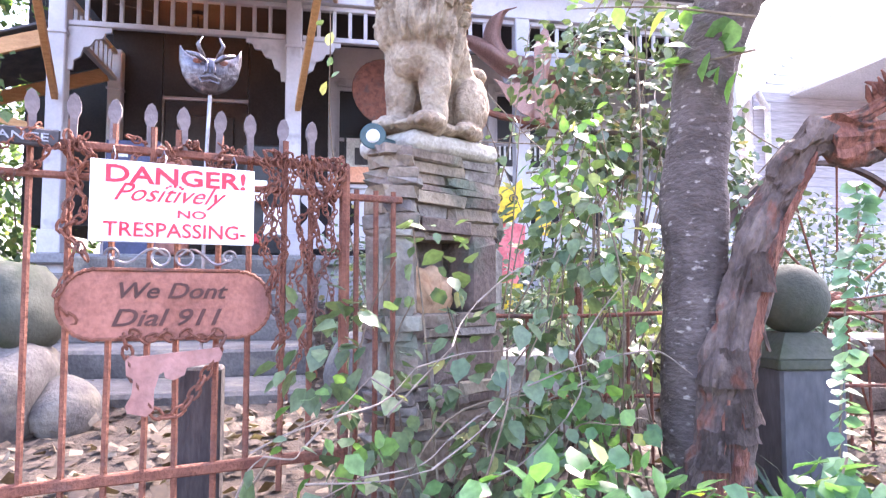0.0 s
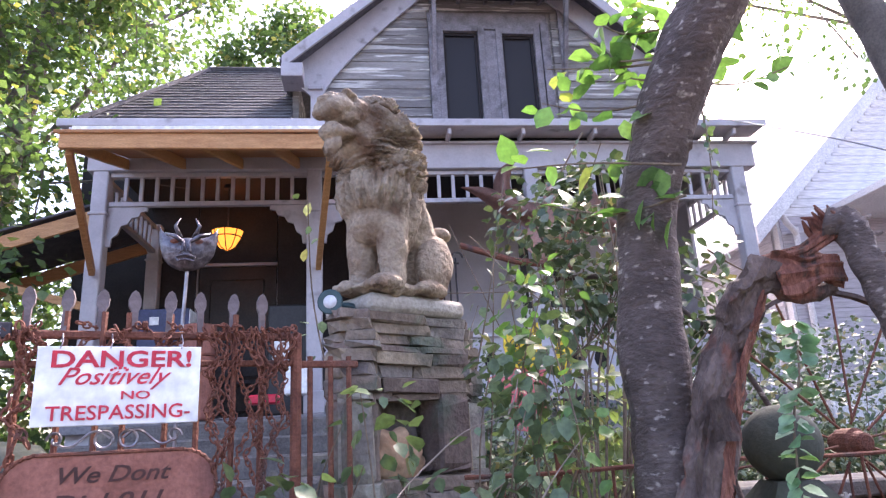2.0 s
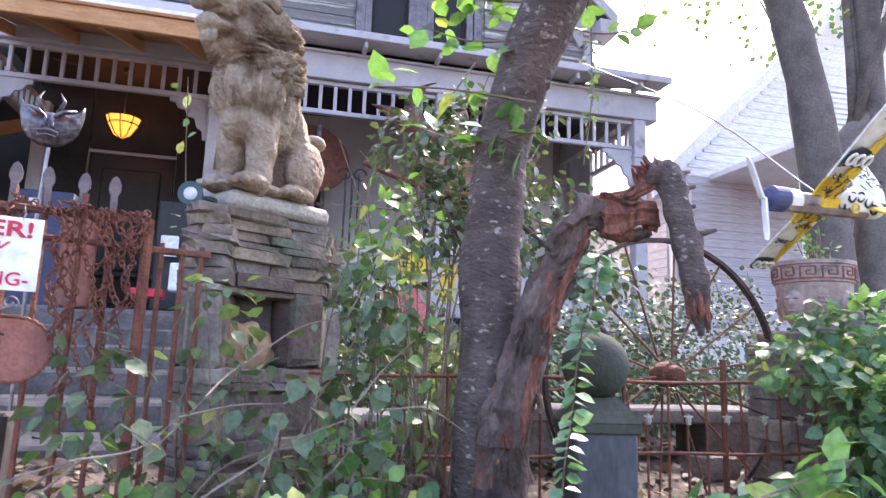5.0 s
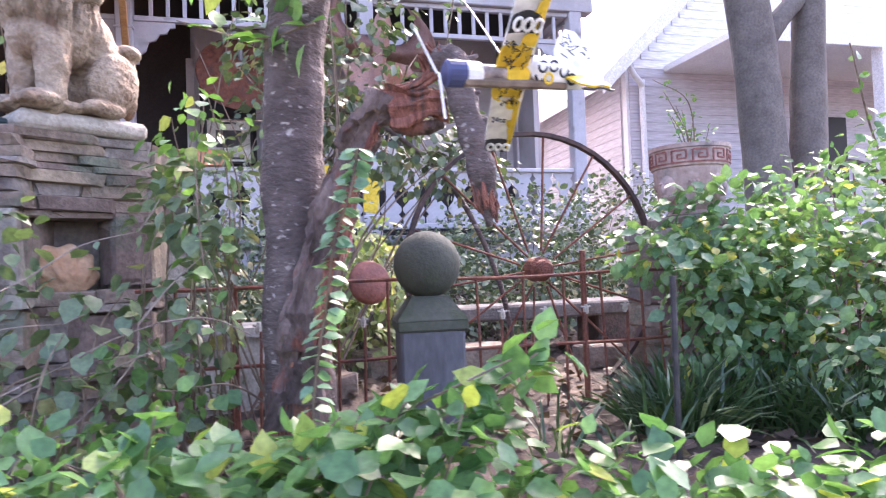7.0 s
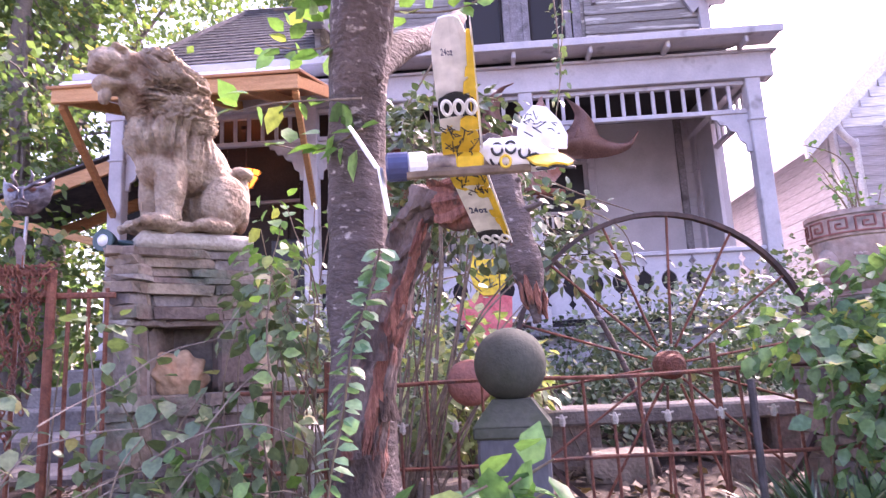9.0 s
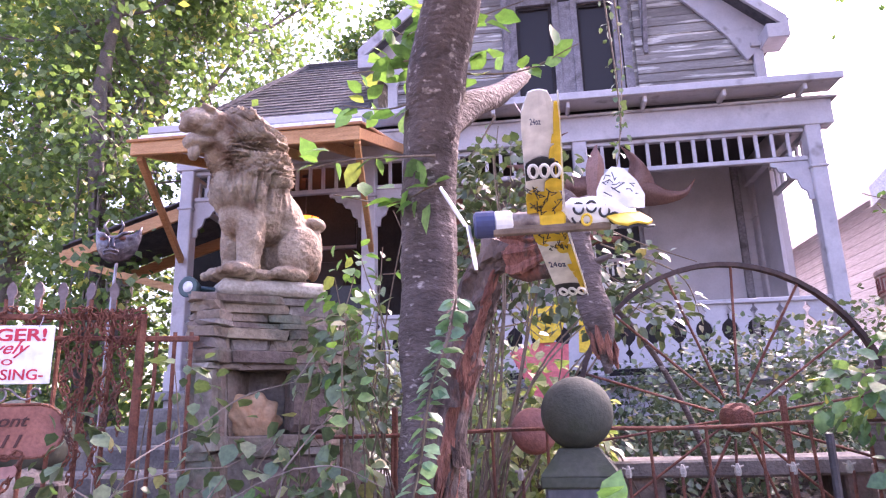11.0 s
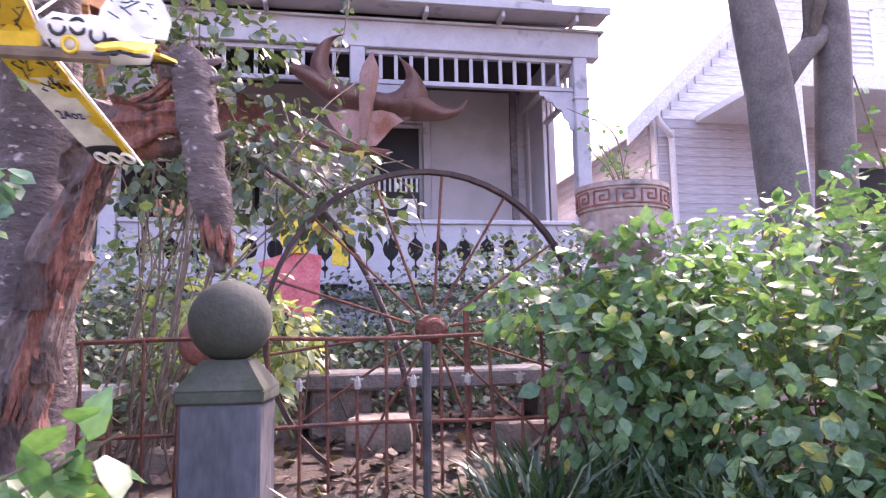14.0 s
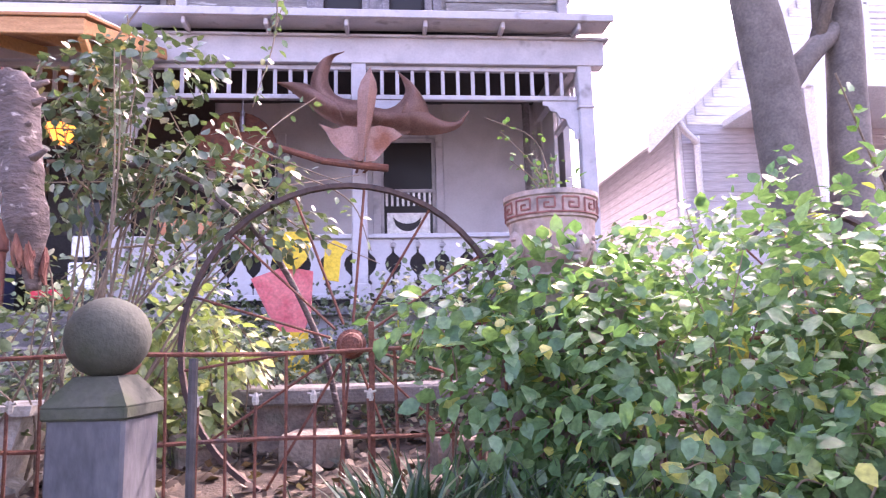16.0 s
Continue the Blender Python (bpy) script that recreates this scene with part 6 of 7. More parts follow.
# ---- tin aeroplane ----
plane = thing("tin_aeroplane", "toy aeroplane cut from yellow and white drink cans, hung on wire", "toy plane")
FC = Vector((3.09, 2.32, 1.685))
fx = Vector((0.98, 0.10, 0.03)).normalized()      # nose to tail
tipn, tipf = Vector((3.082, 2.09, 1.838)), Vector((3.152, 2.59, 1.588))
def strip(b, a, e, chord, up, thick=0.004):
    """A slightly cambered blade from a to e."""
    a, e = Vector(a), Vector(e)
    d = (e - a)
    c = Vector(chord)
    n = d.cross(c).normalized() * thick
    rows = []
    for i in range(7):
        t = i / 6
        w = 1.0 if t < 0.8 else 1.0 - 0.5 * (t - 0.8) / 0.2
        rows.append([b.verts.new(a + d * t + c * s * w + Vector((0, 0, up * (1 - (2 * s) ** 2))) + n * k) for k in (0, 1) for s in (-0.5, -0.25, 0, 0.25, 0.5)])
    for p, q in zip(rows, rows[1:]):
        for j in range(4):
            b.faces.new((p[j], p[j + 1], q[j + 1], q[j]))
            b.faces.new((p[5 + j], q[5 + j], q[6 + j], p[6 + j]))
        b.faces.new((p[0], q[0], q[5], p[5]))
        b.faces.new((p[4], p[9], q[9], q[4]))
    for r in (rows[0], rows[-1]):
        b.faces.new((r[0], r[5], r[6], r[7], r[8], r[9], r[4], r[3], r[2], r[1]))
def wing(tip):
    near_one = tip is tipn
    root = FC + (tip - FC) * 0.06
    e2 = (tip - FC).normalized()
    n_ = (tip - FC).cross(fx).normalized()
    if n_.z > 0:
        n_ = -n_
    b = bmesh.new()
    strip(b, root.lerp(tip, 0.20), tip, fx * 0.064, 0.004)
    w = part("wing", b, M_CREAM, plane, "white printed tin wing with yellow edge")
    b = bmesh.new()
    strip(b, root, root.lerp(tip, 0.24), fx * 0.066, 0.005)
    part("wing_root", b, M_YELLOW, w, "yellow tin")
    b = bmesh.new()
    off = fx * 0.028 + n_ * 0.004
    strip(b, root.lerp(tip, 0.22) + off, root.lerp(tip, 0.93) + off, fx * 0.011, 0.001, 0.003)
    part("wing_edge", b, M_YELLOW, w)
    b = bmesh.new()
    strip(b, root.lerp(tip, 0.05) + fx * 0.037, tip + fx * 0.033, fx * 0.004, 0.001, 0.004)
    part("wing_lip", b, M_CREAM, w, "bent white tin lip")
    b = bmesh.new()
    a, e = (root.lerp(tip, 0.32), root.lerp(tip, 0.50)) if near_one else (root.lerp(tip, 0.80), root.lerp(tip, 0.99))
    strip(b, a + n_ * 0.0045, e + n_ * 0.0045, fx * 0.062, 0.004, 0.002)
    part("band", b, M_BLACK, w, "black printed band")
    for k in (-1.0, 0.15, 1.3):
        b = bmesh.new()
        c = a.lerp(e, 0.5) + fx * 0.0175 * k + n_ * 0.0075
        tube(b, [c + fx * 0.0078 * math.cos(t) + e2 * 0.0135 * math.sin(t) for t in np.linspace(0, 6.28, 17)], 0.0032, 5)
        part("print_ring", b, M_CREAM, w)
    # printed line drawing over the yellow, with a ragged yellow figure beside the band
    b = bmesh.new()
    pr = random.Random(5 if near_one else 6)
    for k in range(14):
        p0 = root.lerp(tip, pr.uniform(0.02, 0.30)) + fx * pr.uniform(-0.026, 0.026) + n_ * 0.0085
        tube(b, [p0, p0 + e2 * pr.uniform(-.010, .010) + fx * pr.uniform(-.012, .012), p0 + e2 * pr.uniform(-.016, .016), p0 + e2 * pr.uniform(-.02, .02) + fx * pr.uniform(-.01, .01)], 0.0012, 4)
    part("line_drawing", b, M_BLACK, w)
    for t0, t1, u, wd in ((0.22, 0.33, 0.016, 0.030), (0.50, 0.60, 0.022, 0.020), (0.62, 0.70, 0.024, 0.014)):
        b = bmesh.new()
        strip(b, root.lerp(tip, t0) + fx * u + n_ * 0.0042, root.lerp(tip, t1) + fx * (u + 0.003) + n_ * 0.0042, fx * wd, 0.001, 0.002)
        part("yellow_print", b, M_YELLOW, w)
    up_ = Matrix((fx, -n_, -e2)).transposed().to_4x4() if not near_one else Matrix((fx, -n_, e2)).transposed().to_4x4()
    t0 = 0.48 if not near_one else 0.80
    letters("blue_print", "24oz", 0.020 if not near_one else 0.012, 0.034 if not near_one else 0.018, Matrix.Translation(root.lerp(tip, t0) - fx * 0.008 + n_ * 0.006) @ up_, M_BLUE, w, depth=0.0008)
wing(tipn)
wing(tipf)
bm = bmesh.new()
tube(bm, [FC - fx * 0.11, FC - fx * 0.05, FC + fx * 0.03, FC + fx * 0.06], [0.019, 0.020, 0.018, 0.016], 14, wobble=0.25)
part("fuselage", bm, mat("dull_tin", (0.13, 0.095, 0.085), (0.40, 0.34, 0.29), 30, 0.5, 0.3, metal=0.3, c=(0.07, 0.05, 0.05), cscale=16), plane, smooth=True)
bm = bmesh.new()
tube(bm, [FC - fx * 0.137, FC - fx * 0.133, FC - fx * 0.098], [0.020, 0.026, 0.026], 16)
part("nose_can", bm, M_BLUE, plane, "navy tin can nose")
bm = bmesh.new()
tube(bm, [FC - fx * 0.098, FC - fx * 0.095, FC - fx * 0.066, FC - fx * 0.063], [0.022, 0.025, 0.024, 0.020], 16)
part("can_section", bm, M_CREAM, plane, "pale tin can section")
bm = bmesh.new()
tube(bm, [FC - fx * 0.014, FC - fx * 0.010, FC + fx * 0.032, FC + fx * 0.036], [0.018, 0.0235, 0.0225, 0.018], 14, wobble=0.3)
part("wrap", bm, M_YELLOW, plane, "crumpled yellow tin wrap")
UPZ = Vector((0, -0.25, 1)).normalized()
bm = bmesh.new()
tube(bm, [FC + fx * 0.03 + UPZ * 0.012, FC + fx * 0.05 + UPZ * 0.014, FC + fx * 0.09 + UPZ * 0.012, FC + fx * 0.13 + UPZ * 0.004, FC + fx * 0.17 - UPZ * 0.004], [0.016, 0.027, 0.028, 0.027, 0.016], 14, wobble=0.5)
aft = part("aft_body", bm, M_CREAM, plane, "creased white printed can forming the tail", smooth=True)
for k, (u, v_) in enumerate(((0.062, 0.012), (0.086, 0.014), (0.110, 0.004), (0.076, -0.010), (0.128, -0.010))):
    bm = bmesh.new()
    c = FC + fx * u + UPZ * v_ + Vector((0, -0.0285, 0))
    tube(bm, [c + fx * 0.009 * math.cos(t) + UPZ * 0.010 * math.sin(t) for t in np.linspace(0, 6.28, 15)], 0.0026, 5)
    part("print_ring", bm, M_BLACK if k != 3 else M_YELLOW, aft)
bm = bmesh.new()
for k in range(5):
    tube(bm, [FC + fx * (0.055 + 0.012 * k) + Vector((0.006, -0.018, 0.012)), FC + fx * (0.050 + 0.013 * k) + Vector((0, -0.021, -0.004)), FC + fx * (0.058 + 0.010 * k) + Vector((0, -0.012, -0.02))], 0.003, 5)
part("wire_wrap", bm, M_IRON, plane, "twisted dark wire")
bm = bmesh.new()
tube(bm, [FC - fx * 0.10 - Vector((0, 0.01, 0.018)), FC + fx * 0.12 - Vector((0, 0.01, 0.018))], 0.010, 8)
part("keel", bm, M_TWIG, plane)
PN = FC - fx * 0.15
for e in ((-0.045, -0.02, 0.075), (0.012, 0.01, -0.085)):
    bm = bmesh.new()
    strip(bm, PN, PN + Vector(e), (0.004, 0.018, 0.004), 0.001, 0.004)
    part("propeller_blade", bm, M_WHITE, plane, "white propeller blade")
TL = FC + fx * 0.145
bm = bmesh.new()
plate(bm, [(-.045, 0), (.045, -.004), (.050, .025), (.040, .055), (.018, .086), (-.006, .090), (-.028, .066), (-.042, .036)], 0.003, Matrix.Translation(TL + Vector((0, -0.006, 0.018))) @ Matrix.Rotation(radians(8), 4, "Z") @ Matrix.Rotation(radians(-12), 4, "X"))
fin = part("tail_fin", bm, M_CREAM, plane, "rounded white tin tail fin")
bm = bmesh.new()
tr2 = random.Random(8)
for k in range(12):
    p0 = TL + Vector((tr2.uniform(-.028, .030), -0.013 + 0.004 * 0, 0.03 + tr2.uniform(0, .05)))
    tube(bm, [p0, p0 + Vector((tr2.uniform(-.012, .012), 0.001, tr2.uniform(-.008, .008))), p0 + Vector((tr2.uniform(-.016, .016), 0.001, tr2.uniform(-.012, .012)))], 0.0011, 4)
part("line_drawing", bm, M_BLACK, fin)
for s_ in (-1, 1):
    bm = bmesh.new()
    strip(bm, TL + Vector((0, 0.01 * s_, 0)), TL + Vector((0.012, s_ * 0.095, -0.012 + 0.034 * s_)), fx * 0.068, 0.004)
    tp = part("tailplane", bm, M_YELLOW, plane, "yellow printed tin tailplane")
    bm = bmesh.new()
    strip(bm, TL + Vector((0.010, s_ * 0.078, -0.017 + 0.027 * s_)), TL + Vector((0.012, s_ * 0.094, -0.017 + 0.034 * s_)), fx * 0.066, 0.004, 0.003)
    part("band", bm, M_BLACK, tp)
bm = bmesh.new()
tube(bm, curve_pts([FC + Vector((0, 0, 0.02)), FC + Vector((0.0, 0.4, 0.35)), (3.05, 3.37, 2.46)], 14), 0.0022, 5)
part("wire", bm, M_STEEL, plane)

# ---- rusted sheet-metal winged figure on a post ----
fish = thing("winged_sculpture", "rusted sheet-metal winged sculpture fixed before the porch post", "sculpture", Matrix.Translation((3.90, 8.40, 0)))
def horned_wing(top, low, name):
    """A hammered sheet between an upper and a lower edge, bulging in the middle, its tip curling back."""
    b = bmesh.new()
    up_, dn_ = curve_pts([(x, 0, z) for x, z in top], 40), curve_pts([(x, 0, z) for x, z in low], 40)
    n = min(len(up_), len(dn_))
    rows_ = []
    for k in range(n):
        p_, e_ = up_[k * (len(up_) - 1) // (n - 1)], dn_[k * (len(dn_) - 1) // (n - 1)]
        row = []
        for m in range(9):
            t_ = m / 8
            c_ = p_.lerp(e_, t_)
            c_.y = -0.16 * math.sin(math.pi * t_) * min(1, (p_ - e_).length / 0.35) + 0.10 * abs(c_.x) + 0.02 * noise.noise(c_ * 3)
            row.append(b.verts.new(c_))
        rows_.append(row)
    for r0, r1 in zip(rows_, rows_[1:]):
        for m in range(8):
            b.faces.new((r0[m], r0[m + 1], r1[m + 1], r1[m]))
    bmesh.ops.solidify(b, geom=b.faces[:], thickness=0.012)
    return part(name, b, M_FISH, fish, smooth=True)
horned_wing([(-0.02, 3.98), (-0.20, 3.99), (-0.33, 4.06), (-0.40, 4.20), (-0.38, 4.36), (-0.33, 4.47), (-0.22, 4.53)], [(-0.02, 3.64), (-0.24, 3.66), (-0.42, 3.80), (-0.56, 3.97), (-0.60, 4.20), (-0.50, 4.42), (-0.23, 4.54)], "horn")
horned_wing([(-0.36, 4.00), (-0.52, 4.12), (-0.66, 4.19), (-0.82, 4.21), (-0.97, 4.21)], [(-0.20, 3.66), (-0.42, 3.76), (-0.62, 3.92), (-0.80, 4.09), (-0.97, 4.20)], "wing")
horned_wing([(0.05, 3.90), (0.24, 3.88), (0.38, 3.97), (0.44, 4.10), (0.41, 4.22), (0.36, 4.31)], [(0.05, 3.64), (0.34, 3.60), (0.58, 3.62), (0.70, 3.86), (0.58, 4.12), (0.37, 4.32)], "horn")
horned_wing([(0.50, 4.04), (0.68, 3.88), (0.84, 3.78), (1.02, 3.77), (1.15, 3.90)], [(0.30, 3.60), (0.60, 3.59), (0.84, 3.62), (1.04, 3.70), (1.16, 3.89)], "wing")
for sgn, pts_ in ((-1, [(-.50, 3.70), (-.42, 3.60), (-.36, 3.48), (-.22, 3.32), (-.06, 3.24), (-.03, 3.62), (-.20, 3.66), (-.34, 3.63)]), (1, [(.40, 3.56), (.28, 3.48), (.20, 3.38), (.10, 3.26), (.0, 3.24), (.02, 3.62), (.16, 3.66), (.30, 3.64)])):
    bm = bmesh.new()
    plate(bm, pts_, 0.014)
    bmesh.ops.subdivide_edges(bm, edges=[e for e in bm.edges if e.calc_length() > 0.12], cuts=2)
    bmesh.ops.triangulate(bm, faces=bm.faces[:])
    for v in bm.verts:
        v.co.y += -0.10 + 0.22 * abs(v.co.x) + 0.02 * noise.noise(v.co * 5)
    part("tail", bm, M_FISH, fish, "flared orange-rusted tail", smooth=False)
# long ridged keel, pointed at both ends
bm = bmesh.new()
keel = [(3.24, 0.03), (3.45, 0.05), (3.75, 0.085), (4.02, 0.105), (4.12, 0.085), (4.28, 0.006)]
rows_ = []
for z_, w_ in keel:
    x_ = -0.05 + 0.10 * (z_ - 3.24)
    rows_.append([bm.verts.new((x_ - w_, -0.14, z_)), bm.verts.new((x_ + 0.02, -0.16 - w_ * 0.9, z_)), bm.verts.new((x_ + w_, -0.14, z_)), bm.verts.new((x_, -0.10, z_))])
for r0, r1 in zip(rows_, rows_[1:]):
    for m in range(4):
        bm.faces.new((r0[m], r0[(m + 1) % 4], r1[(m + 1) % 4], r1[m]))
bm.faces.new(rows_[0][::-1])
bm.faces.new(rows_[-1])
part("keel", bm, M_FISH, fish)
bm = bmesh.new()
tube(bm, [(-1.05, -0.05, 3.46), (-0.45, -0.08, 3.26), (0.0, -0.10, 3.20), (0.24, -0.08, 3.18)], [0.035, 0.04, 0.045, 0.04], 10, wobble=0.2)
part("crossbar", bm, M_RUST, fish, "rusty pipe carrying the sculpture")
for x_ in (-0.3, 0.1):
    bm = bmesh.new()
    tube(bm, [(x_, -0.08, 3.23), (x_ * 0.3, 0.10, 3.23), (x_ * 0.2 - 0.05, 0.27, 3.23)], 0.016, 8)
    part("bracket", bm, M_RUST, fish)

# ---- yellow and red cut-out cat ----
cat = thing("cat_cutout", "yellow painted cat figure in a faded red body", "yard figure", pose(3.25, 7.4, 0, 0, 0, 0))
bm = bmesh.new()
plate(bm, [(-.16, 2.08), (-.19, 2.2), (-.17, 2.40), (-.10, 2.34), (.06, 2.34), (.15, 2.42), (.17, 2.2), (.13, 2.08), (.05, 2.0), (-.08, 2.0)], 0.03)
part("head", bm, M_YELLOW, cat, "yellow cat head")
bm = bmesh.new()
for s in (-1, 1):
    tube(bm, [(s * 0.075 - 0.01 + 0.04 * math.cos(a), -0.02, 2.23 + 0.035 * math.sin(a)) for a in np.linspace(0, 6.28, 13)], 0.006, 4)
    tube(bm, [(s * 0.07 - 0.01, -0.02, 2.25), (s * 0.07 - 0.01, -0.02, 2.20)], 0.009, 4)
tube(bm, [(-0.08, -0.02, 2.10), (-0.01, -0.02, 2.07), (0.06, -0.02, 2.10)], 0.007, 4)
tube(bm, [(-0.01, -0.02, 2.16), (-0.01, -0.02, 2.08)], 0.007, 4)
part("markings", bm, M_BLACK, cat)
bm = bmesh.new()
plate(bm, [(-.36, 1.92), (-.05, 2.03), (.19, 1.98), (.17, 1.60), (.10, 1.42), (-.10, 1.45), (-.2, 1.6)], 0.04, Matrix.Translation((0, 0.035, 0)))
part("body", bm, M_TINRED, cat, "faded red tin body")
bm = bmesh.new()
plate(bm, [(.28, 1.9), (.42, 1.88), (.44, 2.10), (.50, 2.20), (.38, 2.26), (.30, 2.2)], 0.03)
part("paw", bm, M_YELLOW, cat)
bm = bmesh.new()
plate(bm, [(-.05, 1.06), (.16, 1.06), (.15, 1.43), (-.02, 1.44)], 0.03)
part("foot", bm, M_YELLOW, cat)

# ---- porch clutter ----
def simple(name, label, cat_, bm_, material, smooth=False):
    return tagged(part(name, bm_, material, None, smooth=smooth), label, cat_)
bm = bmesh.new()
lathe(bm, [(0.05, 0.06), (0.25, 0.03), (0.44, -0.02), (0.46, -0.02), (0.44, -0.05), (0.05, -0.04)], 26, pose(2.35, 9.3, 3.75, 78, 0, 10))
simple("hanging_disc", "large dark round metal disc hung in the porch", "disc", bm, M_RUST, True)
bm = bmesh.new()
tube(bm, [(2.4, 9.3, 4.15), (2.4, 9.3, 4.83)], 0.008, 5)
tube(bm, [(2.4, 9.3, 3.9), (2.4, 9.3, 4.16)], 0.03, 8)
simple("disc_hanger", "steel rod hanging from the porch ceiling", "rod", bm, M_STEEL)
frame_ = thing("framed_poster", "framed poster with a grey picture on the porch wall", "poster")
bm = bmesh.new()
for c, s in (((1.88, WY - 0.075, 3.22), (0.03, 0.03, 0.62)), ((2.48, WY - 0.075, 3.22), (0.03, 0.03, 0.62)), ((2.18, WY - 0.075, 3.52), (0.57, 0.03, 0.03)), ((2.18, WY - 0.075, 2.92), (0.57, 0.03, 0.03))):
    box(bm, c, s, 0.003)
part("frame", bm, M_BLACK, frame_)
bm = bmesh.new()
box(bm, (2.18, WY - 0.068, 3.22), (0.57, 0.006, 0.57))
part("sheet", bm, M_CREAM, frame_)
bm = bmesh.new()
box(bm, (2.18, WY - 0.073, 3.25), (0.34, 0.004, 0.24))
box(bm, (2.18, WY - 0.073, 2.98), (0.40, 0.004, 0.03))
box(bm, (2.18, WY - 0.073, 3.47), (0.20, 0.004, 0.03))
part("print", bm, M_POST, frame_)
stand = bmesh.new()
for x in (2.75, 2.83, 2.91):
    tube(stand, [(x, 9.2, FZ), (x, 9.2, 3.55)], 0.012, 6)
for s in (-1, 1):
    tube(stand, [(2.83 + s * (0.10 + 0.07 * math.cos(a)), 9.2, 3.55 + 0.07 * math.sin(a)) for a in np.linspace(0, 5, 14)], 0.012, 6)
simple("iron_stand", "dark scrolled wrought-iron stand on the porch", "stand", stand, M_IRON)
box_thing = thing("window_box", "long orange terracotta flower box on the rail", "planter", Matrix.Translation((1.95, PY - 0.02, RZ)))
bm = bmesh.new()
plate(bm, [(-.24, 0), (.24, 0), (.27, .17), (-.27, .17)], 0.20)
part("trough", bm, mat("terracotta_new", (0.46, 0.19, 0.10), (0.55, 0.26, 0.15), 6, 0.85, 0.2), box_thing)
cab = thing("blue_cabinet", "navy cabinet with a white side on the porch", "cabinet", Matrix.Translation((-0.45, 9.25, FZ)))
bm = bmesh.new()
box(bm, (0, 0, 0.62), (0.55, 0.45, 1.24), 0.01)
part("body", bm, M_BLUE, cab)
bm = bmesh.new()
box(bm, (0.28, -0.02, 0.85), (0.012, 0.40, 0.75), 0.003)
part("side_panel", bm, M_WHITE, cab, "white side panel")
bm = bmesh.new()
box(bm, (-0.1, -0.23, 1.1), (0.10, 0.01, 0.09), 0.002)
part("label", bm, M_WHITE, cab)
for x, z, s, m_, lab in ((1.10, 2.05, (0.22, 0.2, 0.28), M_WHITE, "white plastic tub beside the steps"), (0.80, 1.88, (0.30, 0.22, 0.09), M_RED, "red plastic tray on the step"), (0.9, 2.42, (0.18, 0.02, 0.22), M_WHITE, "white paper notice on the porch post")):
    bm = bmesh.new()
    box(bm, (x, 8.25 if z < 2.2 else 8.62, z), s, 0.015)
    simple("notice" if z > 2.2 else "tub", lab, "notice" if z > 2.2 else "tub", bm, m_)
drum = bmesh.new()
lathe(drum, [(0.17, 0), (0.18, 0.02), (0.17, 0.3), (0.16, 0.32), (0.05, 0.33)], 20, Matrix.Translation((0.1, 8.4, 2.35)))
lathe(drum, [(0.15, 0), (0.16, 0.02), (0.16, 0.62), (0.05, 0.63)], 20, Matrix.Translation((0.1, 8.4, 1.72)))
simple("rusty_drum", "orange-brown rusty drum on the porch", "drum", drum, M_RUSTPLATE, False)
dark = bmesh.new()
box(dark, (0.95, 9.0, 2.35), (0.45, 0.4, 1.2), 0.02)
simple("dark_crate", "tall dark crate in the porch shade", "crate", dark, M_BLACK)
# bench reuses the unlit-room colour, porch shade included
ben = thing("bench", "wooden bench coloured dark for the shaded porch", "bench", Matrix.Translation((0.2, 9.9, FZ)))
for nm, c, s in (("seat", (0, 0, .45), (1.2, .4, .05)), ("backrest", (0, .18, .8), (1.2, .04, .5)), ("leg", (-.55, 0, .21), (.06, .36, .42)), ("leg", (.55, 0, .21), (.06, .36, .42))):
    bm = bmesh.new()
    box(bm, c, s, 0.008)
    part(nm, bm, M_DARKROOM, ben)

# ---- shrubs, vines and grass ----
def shrub(name, label, blobs, n, size, material, seed, stems=40, root=None, droop=0.7, width=1.35, shell=0.5, stem_r=0.004, face=1.1, cat_="shrub", leaf_label="", clear=None):
    rg_ = np.random.default_rng(seed)
    t = thing(name, label, cat_)
    P, D = cloud(rg_, blobs, n, shell)
    keep = np.array([ground_z(p[0], p[1]) + 0.02 < p[2] and not in_house(p) for p in P])
    if clear is not None:
        keep &= np.array([not clear(p) for p in P])
    P, D = P[keep], D[keep]
    leaves("foliage", P, D, rg_.uniform(size * 0.55, size * 1.2, len(P)), material, t, leaf_label, droop=droop, rng=rg_, width=width, face=face)
    b = bmesh.new()
    for i in range(stems):
        e = Vector(P[rg_.integers(len(P))])
        r0 = Vector(root) if root else Vector((e.x + rg_.normal(0, .15), e.y + rg_.uniform(0.0, 0.3), 0))
        r0 = r0 + Vector((rg_.normal(0, .08), rg_.normal(0, .06), 0))
        r0.z = ground_z(r0.x, r0.y) - 0.03
        m_ = r0.lerp(e, 0.55) + Vector((rg_.normal(0, .06), rg_.normal(0, .06), 0.12))
        line = curve_pts([r0, m_, e], 10)
        tube(b, line, [stem_r * (1.3 - 0.9 * k / len(line)) for k in range(len(line))], 5)
    tagged(part("stem_tangle", b, M_TWIG, t), kind="stuff")
    return t
def in_view_of_urn(p):
    return p[2] > 1.70 and 4.50 < p[0] < 5.08 and p[1] < 4.40
